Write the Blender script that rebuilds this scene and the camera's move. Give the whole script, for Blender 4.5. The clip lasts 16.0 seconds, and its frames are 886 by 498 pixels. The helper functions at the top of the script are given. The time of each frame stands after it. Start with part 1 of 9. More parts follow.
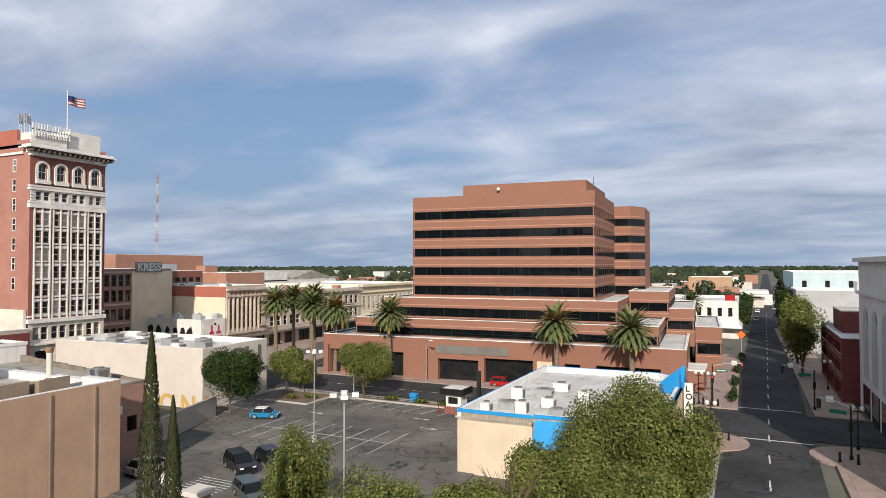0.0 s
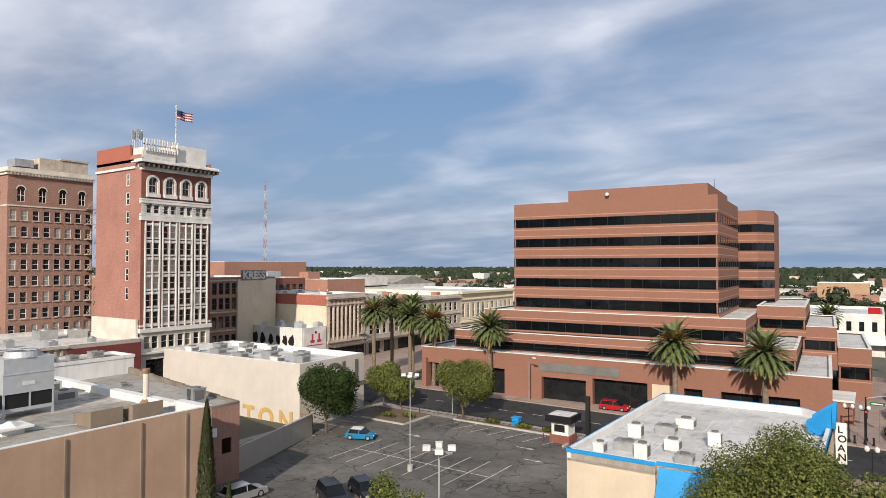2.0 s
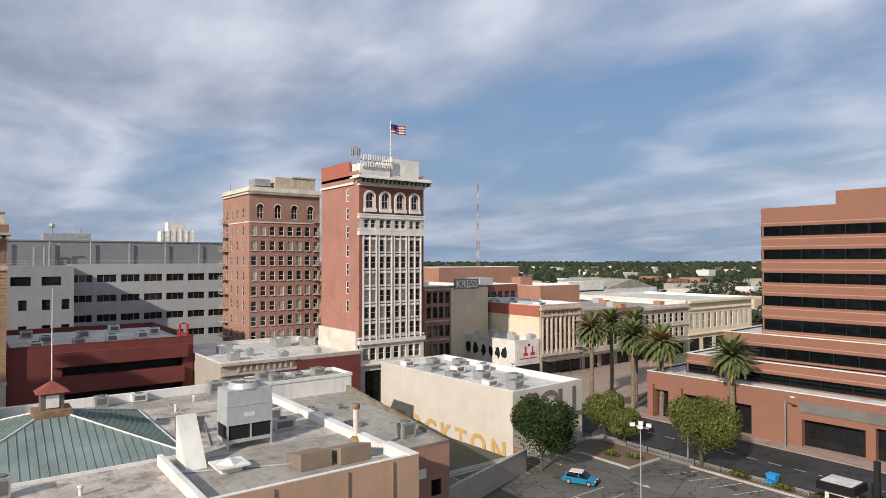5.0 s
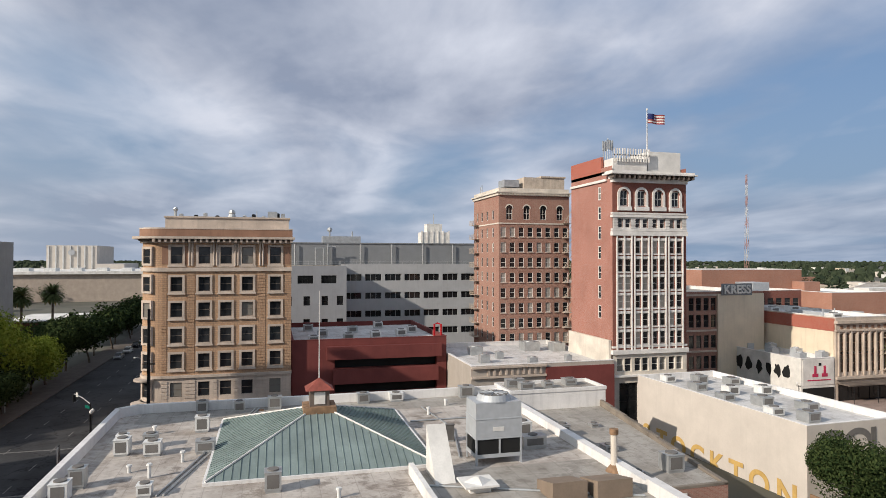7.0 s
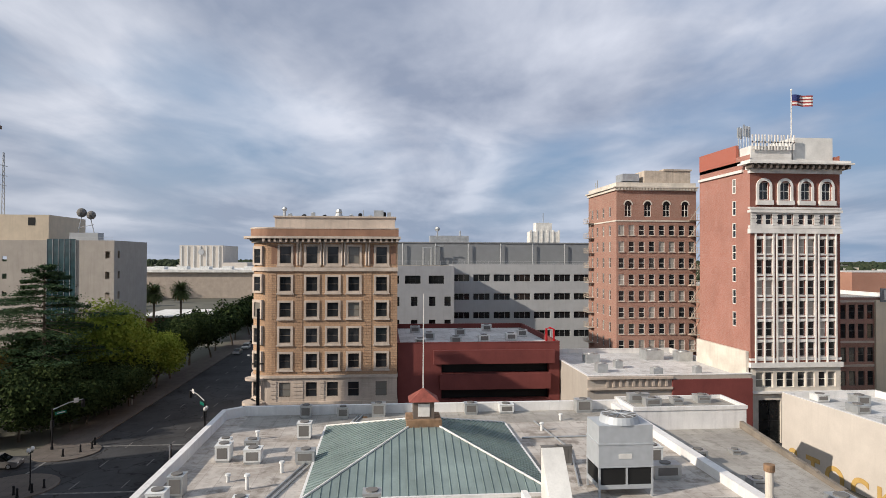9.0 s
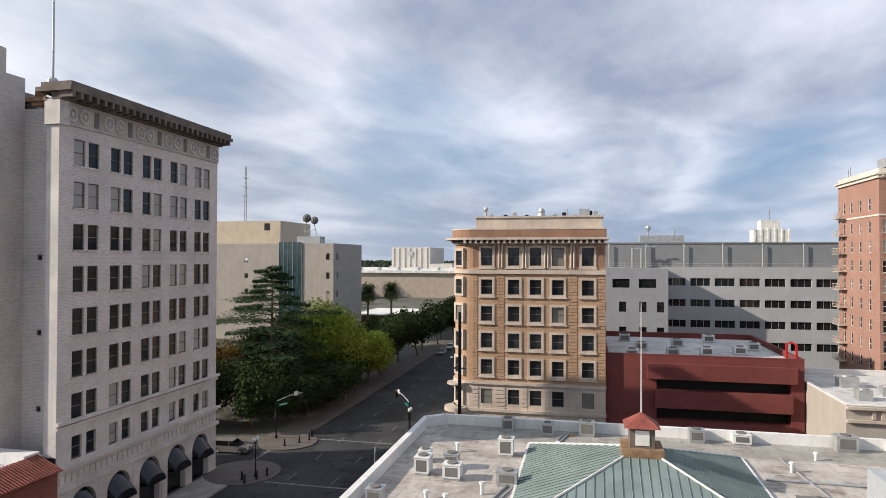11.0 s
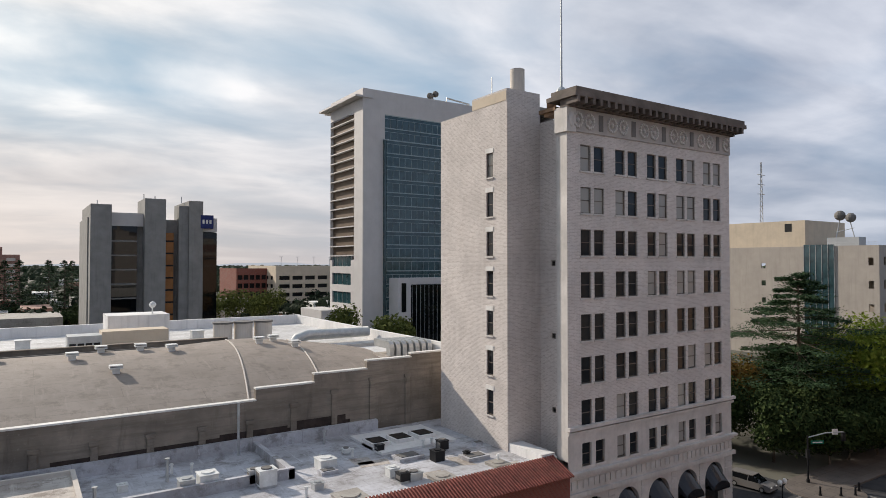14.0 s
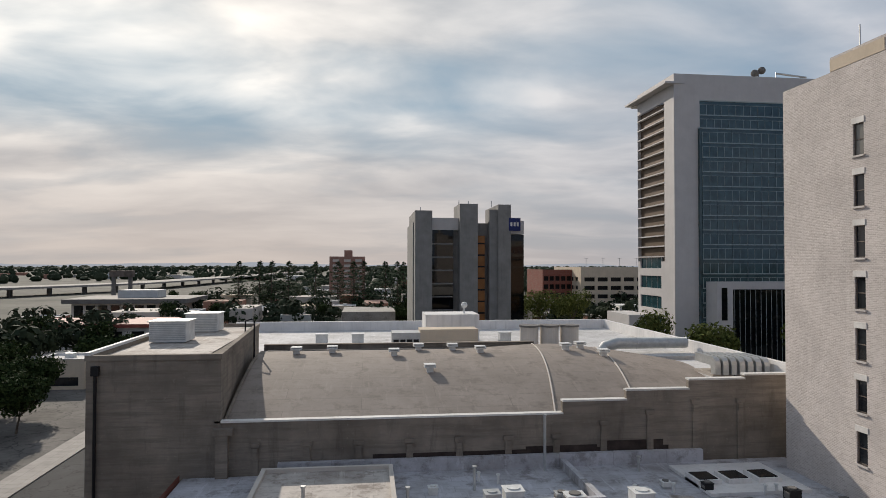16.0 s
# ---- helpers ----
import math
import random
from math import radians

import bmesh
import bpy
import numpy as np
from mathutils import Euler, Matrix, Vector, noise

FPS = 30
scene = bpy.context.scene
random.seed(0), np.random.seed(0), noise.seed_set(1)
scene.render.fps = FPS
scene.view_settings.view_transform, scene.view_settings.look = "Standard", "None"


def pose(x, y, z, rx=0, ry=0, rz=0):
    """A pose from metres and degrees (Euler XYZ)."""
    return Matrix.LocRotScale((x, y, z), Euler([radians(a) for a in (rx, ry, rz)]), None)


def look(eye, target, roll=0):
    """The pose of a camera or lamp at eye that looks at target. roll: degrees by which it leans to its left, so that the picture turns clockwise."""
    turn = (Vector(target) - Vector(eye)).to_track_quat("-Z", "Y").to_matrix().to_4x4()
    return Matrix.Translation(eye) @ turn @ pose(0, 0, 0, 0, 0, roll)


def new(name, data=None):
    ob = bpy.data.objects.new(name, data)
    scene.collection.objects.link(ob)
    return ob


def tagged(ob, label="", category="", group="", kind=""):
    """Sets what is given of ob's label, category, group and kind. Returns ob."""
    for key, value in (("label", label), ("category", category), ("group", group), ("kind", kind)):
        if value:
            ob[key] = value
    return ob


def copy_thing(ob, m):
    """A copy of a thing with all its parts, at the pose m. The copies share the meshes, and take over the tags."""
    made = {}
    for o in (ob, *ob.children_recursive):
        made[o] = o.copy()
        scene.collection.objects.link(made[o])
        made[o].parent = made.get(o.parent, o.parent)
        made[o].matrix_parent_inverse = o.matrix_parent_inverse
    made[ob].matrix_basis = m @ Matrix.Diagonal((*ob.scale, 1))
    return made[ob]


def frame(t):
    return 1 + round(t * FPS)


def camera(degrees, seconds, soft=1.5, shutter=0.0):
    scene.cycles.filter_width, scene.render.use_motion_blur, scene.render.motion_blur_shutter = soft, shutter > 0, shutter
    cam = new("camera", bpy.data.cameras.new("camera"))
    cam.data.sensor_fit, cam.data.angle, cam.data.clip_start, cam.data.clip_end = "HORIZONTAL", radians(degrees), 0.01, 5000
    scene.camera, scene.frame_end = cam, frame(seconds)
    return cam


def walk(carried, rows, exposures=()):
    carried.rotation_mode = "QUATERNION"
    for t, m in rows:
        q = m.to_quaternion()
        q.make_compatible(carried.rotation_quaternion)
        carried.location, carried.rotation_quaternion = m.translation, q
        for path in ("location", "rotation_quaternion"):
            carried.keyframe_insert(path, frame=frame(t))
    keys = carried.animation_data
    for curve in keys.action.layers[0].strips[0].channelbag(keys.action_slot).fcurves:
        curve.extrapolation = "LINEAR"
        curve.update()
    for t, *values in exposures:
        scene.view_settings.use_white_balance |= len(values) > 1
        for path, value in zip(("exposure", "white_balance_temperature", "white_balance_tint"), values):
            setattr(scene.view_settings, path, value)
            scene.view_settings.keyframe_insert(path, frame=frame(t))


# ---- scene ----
cam = camera(69.56, 16.0, soft=0.6)
PATH = [
    (0.0, (-1.700, 0.455, 20.619), (-5.972, 9.494, 20.863), -0.06),
    (0.5, (-2.453, 1.774, 21.147), (-6.936, 10.709, 21.392), -0.03),
    (1.0, (-3.208, 3.076, 21.645), (-8.014, 11.842, 21.895), -0.01),
    (1.5, (-3.972, 4.345, 22.101), (-9.169, 12.885, 22.353), -0.02),
    (2.0, (-4.758, 5.566, 22.527), (-10.381, 13.831, 22.778), 0.01),
    (2.5, (-5.573, 6.724, 22.939), (-11.615, 14.689, 23.184), 0.04),
    (3.0, (-6.433, 7.829, 23.367), (-12.886, 15.464, 23.609), 0.02),
    (5.5, (-11.898, 11.846, 26.299), (-20.394, 17.119, 26.443), -0.05),
    (6.0, (-13.144, 12.408, 26.409), (-22.154, 16.746, 26.550), 0.01),
    (6.5, (-14.463, 12.897, 26.484), (-23.852, 16.335, 26.624), 0.03),
    (7.0, (-15.838, 13.285, 26.542), (-25.498, 15.866, 26.680), 0.07),
    (7.5, (-17.229, 13.607, 26.587), (-27.039, 15.540, 26.719), 0.11),
    (8.0, (-18.610, 13.867, 26.620), (-28.478, 15.478, 26.749), 0.13),
    (8.5, (-19.993, 14.057, 26.628), (-29.902, 15.396, 26.758), 0.17),
    (9.0, (-21.394, 14.155, 26.623), (-31.351, 15.071, 26.751), 0.18),
    (9.5, (-22.815, 14.163, 26.612), (-32.814, 14.122, 26.743), 0.18),
    (12.0, (-29.565, 12.620, 26.811), (-38.877, 8.978, 26.959), 0.08),
    (12.5, (-30.781, 11.974, 26.777), (-39.615, 7.291, 26.937), 0.02),
    (13.0, (-31.899, 11.260, 26.756), (-39.894, 5.256, 26.932), -0.00),
    (13.5, (-32.889, 10.387, 26.737), (-39.733, 3.099, 26.928), -0.01),
    (14.0, (-33.710, 9.310, 26.736), (-39.242, 0.982, 26.948), -0.01),
    (14.5, (-34.371, 8.033, 26.764), (-38.677, -0.990, 26.982), 0.05),
    (15.0, (-34.852, 6.604, 26.797), (-37.990, -2.888, 27.017), 0.06),
    (15.5, (-35.192, 5.093, 26.825), (-37.133, -4.714, 27.054), 0.09),
    (16.0, (-35.456, 3.551, 26.853), (-36.633, -6.377, 27.078), 0.12),
]
walk(cam, [(t, look(eye, target, roll)) for t, eye, target, roll in PATH], [(0,0.08),(3.0,0.0),(5.5,-0.05),(8.0,-0.08),(9.0,0.0),(12.0,0.28),(13.2,0.22),(14.5,-0.14),(15.5,-0.28),(16.0,-0.38)])

# ---- light ----
SUN_EL, SUN_AZ = radians(26.8), radians(-69.4)
sun_way = Vector((math.cos(SUN_EL) * math.cos(SUN_AZ), math.cos(SUN_EL) * math.sin(SUN_AZ), math.sin(SUN_EL)))
sun = new("sun", bpy.data.lights.new("sun", "SUN"))
sun.data.energy, sun.data.angle, sun.data.color = 4.9, radians(0.6), (1.0, 0.90, 0.78)
sun.matrix_world = look(sun_way * 300, (0, 0, 0))
world = bpy.data.worlds.new("sky")
scene.world = world
world.use_nodes = True
wn, wl = world.node_tree.nodes, world.node_tree.links
wn.clear()


def wnode(kind, **kw):
    n = wn.new(kind)
    for k, v in kw.items():
        n.inputs[k].default_value = v
    return n


sky = wn.new("ShaderNodeTexSky")
sky.sky_type, sky.sun_disc = "NISHITA", False
sky.sun_elevation, sky.sun_rotation = SUN_EL, math.pi / 2 - SUN_AZ
sky.altitude, sky.air_density, sky.dust_density, sky.ozone_density = 30, 1.0, 0.5, 2.0
tc = wn.new("ShaderNodeTexCoord")
sep = wn.new("ShaderNodeSeparateXYZ")
wl.new(tc.outputs["Generated"], sep.inputs[0])


def wmath(op, a, b=None, clamp=False):
    n = wn.new("ShaderNodeMath")
    n.operation, n.use_clamp = op, clamp
    for i, v in enumerate((a, b)):
        if v is None:
            continue
        if isinstance(v, (int, float)):
            n.inputs[i].default_value = v
        else:
            wl.new(v, n.inputs[i])
    return n.outputs[0]


# cloud deck: directions laid on a flat layer high above the town
up = wmath("MAXIMUM", sep.outputs["Z"], 0.0)
height = wmath("ADD", up, 0.15)
cx = wmath("DIVIDE", sep.outputs["X"], height)
cy = wmath("DIVIDE", sep.outputs["Y"], height)
deck = wn.new("ShaderNodeCombineXYZ")
wl.new(cx, deck.inputs[0]), wl.new(cy, deck.inputs[1])


def cloud_noise(scale, detail, rough, stretch, turn, shift):
    mp = wn.new("ShaderNodeMapping")
    mp.inputs["Scale"].default_value = stretch
    mp.inputs["Rotation"].default_value = (0, 0, turn)
    mp.inputs["Location"].default_value = (shift, shift * 0.7, 0)
    nz = wn.new("ShaderNodeTexNoise")
    nz.inputs["Scale"].default_value, nz.inputs["Detail"].default_value = scale, detail
    nz.inputs["Roughness"].default_value, nz.inputs["Distortion"].default_value = rough, 0.35
    wl.new(deck.outputs[0], mp.inputs[0]), wl.new(mp.outputs[0], nz.inputs["Vector"])
    return nz.outputs[0]


def ramp(fac, stops):
    r = wn.new("ShaderNodeValToRGB")
    r.color_ramp.elements[0].position, r.color_ramp.elements[0].color = stops[0][0], (*[stops[0][1]] * 3, 1)
    r.color_ramp.elements[1].position, r.color_ramp.elements[1].color = stops[1][0], (*[stops[1][1]] * 3, 1)
    wl.new(fac, r.inputs[0])
    return r.outputs[0]


def blend(fac, a, b):
    m = wn.new("ShaderNodeMix")
    m.data_type = "RGBA"
    for key, v in (("Factor", fac), ("A", a), ("B", b)):
        if isinstance(v, (tuple, float)):
            m.inputs[key].default_value = v
        else:
            wl.new(v, m.inputs[key])
    return m.outputs["Result"]


big = cloud_noise(0.62, 5, 0.46, (0.62, 1.0, 1), 0.5, 6.1)
puffs = cloud_noise(1.9, 6, 0.5, (0.8, 1.0, 1), 0.3, 9.2)
cover = wmath("ADD", wmath("MULTIPLY", big, 0.74), wmath("MULTIPLY", puffs, 0.26))
cover = ramp(cover, ((0.36, 0.0), (0.53, 1.0)))
tone = ramp(wmath("ADD", wmath("MULTIPLY", cloud_noise(0.9, 7, 0.52, (0.6, 1.1, 1), 0.6, 1.3), 0.7), wmath("MULTIPLY", puffs, 0.3)), ((0.40, 0.0), (0.60, 1.0)))
# the clouds brighten and warm towards the sun
dot = wn.new("ShaderNodeVectorMath")
dot.operation = "DOT_PRODUCT"
wl.new(tc.outputs["Generated"], dot.inputs[0])
dot.inputs[1].default_value = sun_way
facing = wmath("ADD", wmath("MULTIPLY", dot.outputs["Value"], 0.5), 0.5, True)
glow = wmath("POWER", facing, 3.4)
aureole = wmath("POWER", facing, 24.0)
near = wmath("POWER", facing, 2.0)
cloud_dark = blend(glow, (4.3, 4.95, 6.6, 1), (5.7, 6.5, 7.5, 1))
cloud_light = blend(glow, (10.8, 11.2, 12.6, 1), (14.2, 13.9, 13.7, 1))
cloud_light = blend(aureole, cloud_light, (30.0, 27.5, 24.5, 1))
cloud_dark = blend(aureole, cloud_dark, (12.0, 11.6, 11.2, 1))
clouds = blend(tone, cloud_dark, cloud_light)
# low clouds on the sun side are warm
floor_band = wmath("SUBTRACT", 1.0, wmath("MULTIPLY", up, 4.6, True), True)
clouds = blend(wmath("MULTIPLY", wmath("MULTIPLY", floor_band, wmath("POWER", facing, 5.0)), 1.1, True), clouds, (14.0, 11.2, 9.3, 1))
gap = blend(near, blend(0.55, sky.outputs[0], (3.4, 5.4, 9.2, 1)), (5.8, 7.9, 9.6, 1))
haze = blend(near, (3.4, 4.9, 7.2, 1), (9.6, 8.6, 7.9, 1))
gap = blend(wmath("SUBTRACT", 1.0, wmath("MULTIPLY", up, 4.2, True), True), gap, haze)
low = wmath("MULTIPLY", cover, wmath("ADD", wmath("MULTIPLY", wmath("SMOOTH_MIN", wmath("MULTIPLY", up, 5.0), 1.0), 0.5), 0.42))
allc = blend(low, gap, clouds)
bg = wn.new("ShaderNodeBackground")
bg.inputs["Strength"].default_value = 0.071
wo = wn.new("ShaderNodeOutputWorld")
wl.new(allc, bg.inputs[0]), wl.new(bg.outputs[0], wo.inputs[0])

# ---- materials ----


class Nodes:
    def __init__(self, name, rough=0.8, metal=0.0, spec=0.3):
        self.m = bpy.data.materials.new(name)
        self.m.use_nodes = True
        self.n, self.l = self.m.node_tree.nodes, self.m.node_tree.links
        self.b = self.n["Principled BSDF"]
        self.b.inputs["Roughness"].default_value, self.b.inputs["Metallic"].default_value = rough, metal
        self.b.inputs["Specular IOR Level"].default_value = spec
        self.pos = self.n.new("ShaderNodeNewGeometry").outputs["Position"]

    def put(self, node, key, v):
        if isinstance(v, (int, float, tuple)):
            node.inputs[key].default_value = v
        else:
            self.l.new(v, node.inputs[key])

    def noise(self, scale, detail=5, rough=0.6, vec=None, squash=None):
        nz = self.n.new("ShaderNodeTexNoise")
        v = vec or self.pos
        if squash:
            mp = self.n.new("ShaderNodeMapping")
            mp.inputs["Scale"].default_value = squash
            self.l.new(v, mp.inputs[0])
            v = mp.outputs[0]
        self.l.new(v, nz.inputs["Vector"])
        nz.inputs["Scale"].default_value, nz.inputs["Detail"].default_value, nz.inputs["Roughness"].default_value = scale, detail, rough
        return nz.outputs[0]

    def ramp(self, fac, a, b, lo=0.0, hi=1.0):
        r = self.n.new("ShaderNodeMapRange")
        for k, v in (("From Min", a), ("From Max", b), ("To Min", lo), ("To Max", hi)):
            r.inputs[k].default_value = v
        self.l.new(fac, r.inputs["Value"])
        return r.outputs[0]

    def mix(self, fac, a, b, blend="MIX"):
        x = self.n.new("ShaderNodeMix")
        x.data_type, x.blend_type = "RGBA", blend
        for k, v in (("Factor", fac), ("A", a), ("B", b)):
            if isinstance(v, tuple) and len(v) == 3:
                v = (*v, 1)
            self.put(x, k, v)
        return x.outputs["Result"]

    def math(self, op, a, b):
        x = self.n.new("ShaderNodeMath")
        x.operation = op
        self.put(x, 0, a), self.put(x, 1, b)
        return x.outputs[0]

    def random(self, island=False):
        if island:
            return self.n.new("ShaderNodeNewGeometry").outputs["Random Per Island"]
        return self.n.new("ShaderNodeObjectInfo").outputs["Random"]

    def walls(self):
        """Position unrolled on upright walls: (x + y, z)."""
        s, c = self.n.new("ShaderNodeSeparateXYZ"), self.n.new("ShaderNodeCombineXYZ")
        self.l.new(self.pos, s.inputs[0])
        self.l.new(self.math("ADD", s.outputs[0], s.outputs[1]), c.inputs[0])
        self.l.new(s.outputs[2], c.inputs[1])
        return c.outputs[0]

    def bump(self, h, strength, dist=0.02):
        b = self.n.new("ShaderNodeBump")
        b.inputs["Strength"].default_value, b.inputs["Distance"].default_value = strength, dist
        self.l.new(h, b.inputs["Height"]), self.l.new(b.outputs[0], self.b.inputs["Normal"])

    def done(self, col):
        self.put(self.b, "Base Color", col if not isinstance(col, tuple) else (*col[:3], 1))
        return self.m


def shade(c, k):
    return tuple(min(1.0, x * k) for x in c)


def plain(name, col, rough=0.75, metal=0.0, var=0.25, scale=0.35, fine=6.0, bump=0.15, spec=0.3, streak=0.0):
    """A surface of one colour with weathering at two scales, and run-down streaks where asked."""
    k = Nodes(name, rough, metal, spec)
    c = k.mix(k.ramp(k.noise(scale), 0.3, 0.7), shade(col, 1 - var), shade(col, 1 + var * 0.5))
    f = k.noise(fine, 4)
    c = k.mix(k.ramp(f, 0.35, 0.75, 0, 0.5 * var + 0.08), c, shade(col, 0.55))
    if streak:
        s = k.noise(1.0, 4, 0.6, None, (1.6, 1.6, 0.12))
        c = k.mix(k.ramp(s, 0.52, 0.75, 0, streak), c, shade(col, 0.4))
    k.bump(f, bump)
    return k.done(c)


def boarded(name, col, streak=0.5):
    """Old board-marked concrete: level board lines, dark runs and patches."""
    k = Nodes(name, 0.92, 0, 0.15)
    c = k.mix(k.ramp(k.noise(0.25, 6), 0.32, 0.68), shade(col, 0.66), shade(col, 1.2))
    c = k.mix(k.ramp(k.noise(1.0, 5, 0.65, None, (0.22, 0.22, 2.6)), 0.46, 0.66, 0, 0.6), c, shade(col, 0.58))
    c = k.mix(k.ramp(k.noise(1.0, 6, 0.7, None, (0.9, 0.9, 0.16)), 0.54, 0.72, 0, streak), c, shade(col, 0.3))
    c = k.mix(k.ramp(k.noise(2.6, 6, 0.7), 0.6, 0.74, 0, 0.5), c, shade(col, 1.45))
    k.bump(k.noise(1.0, 4, 0.6, None, (0.3, 0.3, 5.0)), 0.5, 0.05)
    return k.done(c)


def brick(name, c1, c2, mortar, bw=0.30, bh=0.10, joint=0.014, soot=0.25):
    k = Nodes(name, 0.88, 0, 0.2)
    b = k.n.new("ShaderNodeTexBrick")
    k.l.new(k.walls(), b.inputs["Vector"])
    for key, v in (("Color1", (*c1, 1)), ("Color2", (*c2, 1)), ("Mortar", (*mortar, 1)), ("Scale", 1.0), ("Mortar Size", joint), ("Brick Width", bw), ("Row Height", bh), ("Bias", -0.1)):
        b.inputs[key].default_value = v
    c = k.mix(k.ramp(k.noise(0.25, 6), 0.4, 0.75, 0, soot), b.outputs["Color"], shade(c1, 0.45))
    c = k.mix(k.ramp(k.noise(1.2, 4, 0.6, None, (1.3, 1.3, 0.15)), 0.55, 0.8, 0, soot), c, shade(mortar, 1.1))
    k.bump(b.outputs["Fac"], 0.4, -0.01)
    return k.done(c)


def membrane(name, col, roll=(9.0, 1.4), dirt=0.5, patch=(0.2, 0.19, 0.18)):
    """Roofing in rolls with seams, ponding stains and patches."""
    k = Nodes(name, 0.8, 0, 0.25)
    b = k.n.new("ShaderNodeTexBrick")
    k.l.new(k.pos, b.inputs["Vector"])
    for key, v in (("Color1", (*col, 1)), ("Color2", (*shade(col, 0.9), 1)), ("Mortar", (*shade(col, 0.72), 1)), ("Scale", 1.0), ("Mortar Size", 0.03), ("Brick Width", roll[0]), ("Row Height", roll[1])):
        b.inputs[key].default_value = v
    c = k.mix(k.ramp(k.noise(0.22, 7, 0.65), 0.42, 0.68, 0, dirt), b.outputs["Color"], patch)
    c = k.mix(k.ramp(k.noise(1.7, 6, 0.7), 0.5, 0.8, 0, dirt * 0.8), c, shade(patch, 0.8))
    c = k.mix(k.ramp(k.noise(0.5, 8, 0.72), 0.52, 0.62, 0, dirt * 0.9), c, shade(patch, 0.75))
    c = k.mix(k.ramp(k.noise(1.0, 5, 0.6, None, (2.2, 0.18, 1.0)), 0.58, 0.68, 0, dirt * 0.6), c, shade(col, 1.25))
    k.bump(k.noise(3.0, 5), 0.2)
    return k.done(c)


def asphalt(name, col, worn=0.35):
    k = Nodes(name, 0.9, 0, 0.2)
    c = k.mix(k.ramp(k.noise(0.12, 6), 0.35, 0.7), shade(col, 0.72), shade(col, 1.45))
    c = k.mix(k.ramp(k.noise(0.9, 6, 0.7), 0.5, 0.72, 0, worn), c, shade(col, 0.35))
    v = k.n.new("ShaderNodeTexVoronoi")
    v.feature = "DISTANCE_TO_EDGE"
    v.inputs["Scale"].default_value = 0.16
    warp = k.n.new("ShaderNodeVectorMath")
    warp.operation = "ADD"
    k.l.new(k.pos, warp.inputs[0])
    nz = k.n.new("ShaderNodeTexNoise")
    nz.inputs["Scale"].default_value = 0.6
    k.l.new(k.pos, nz.inputs["Vector"])
    sc = k.n.new("ShaderNodeVectorMath")
    sc.operation = "SCALE"
    sc.inputs["Scale"].default_value = 3.0
    k.l.new(nz.outputs["Color"], sc.inputs[0]), k.l.new(sc.outputs[0], warp.inputs[1])
    k.l.new(warp.outputs[0], v.inputs["Vector"])
    c = k.mix(k.ramp(v.outputs["Distance"], 0.004, 0.02, 0.8, 0), c, shade(col, 0.3))
    k.bump(k.noise(14, 3), 0.3)
    return k.done(c)


def paving(name, col, size=1.5):
    k = Nodes(name, 0.85, 0, 0.25)
    b = k.n.new("ShaderNodeTexBrick")
    b.offset = 0.0
    k.l.new(k.pos, b.inputs["Vector"])
    for key, v in (("Color1", (*col, 1)), ("Color2", (*shade(col, 0.85), 1)), ("Mortar", (*shade(col, 0.45), 1)), ("Scale", 1.0), ("Mortar Size", 0.02), ("Brick Width", size), ("Row Height", size)):
        b.inputs[key].default_value = v
    c = k.mix(k.ramp(k.noise(0.5, 6), 0.45, 0.75, 0, 0.5), b.outputs["Color"], shade(col, 0.5))
    k.bump(b.outputs["Fac"], 0.3, -0.01)
    return k.done(c)


def glass(name, dark=(0.012, 0.014, 0.016), pale=None, rough=0.06, spec=0.45, share=0.85):
    """Window glass before a dim room; some panes have a pale blind behind them."""
    k = Nodes(name, rough, 0, spec)
    c = k.mix(k.ramp(k.noise(0.6), 0.3, 0.7), shade(dark, 0.7), shade(dark, 1.6))
    if pale:
        c = k.mix(k.ramp(k.random(), share - 0.01, share + 0.01), c, pale)
    k.bump(k.noise(0.5, 2), 0.03, 0.05)
    return k.done(c)


def foliage(name, a, b, dry=None, amount=0.1):
    k = Nodes(name, 0.8, 0, 0.06)
    c = k.mix(k.random(True), a, b)
    c = k.mix(k.ramp(k.noise(0.5), 0.35, 0.7, 0, 0.6), c, shade(a, 0.6))
    if dry:
        c = k.mix(k.ramp(k.noise(0.35), 0.6, 0.75, 0, amount * 6), c, dry)
    return k.done(c)


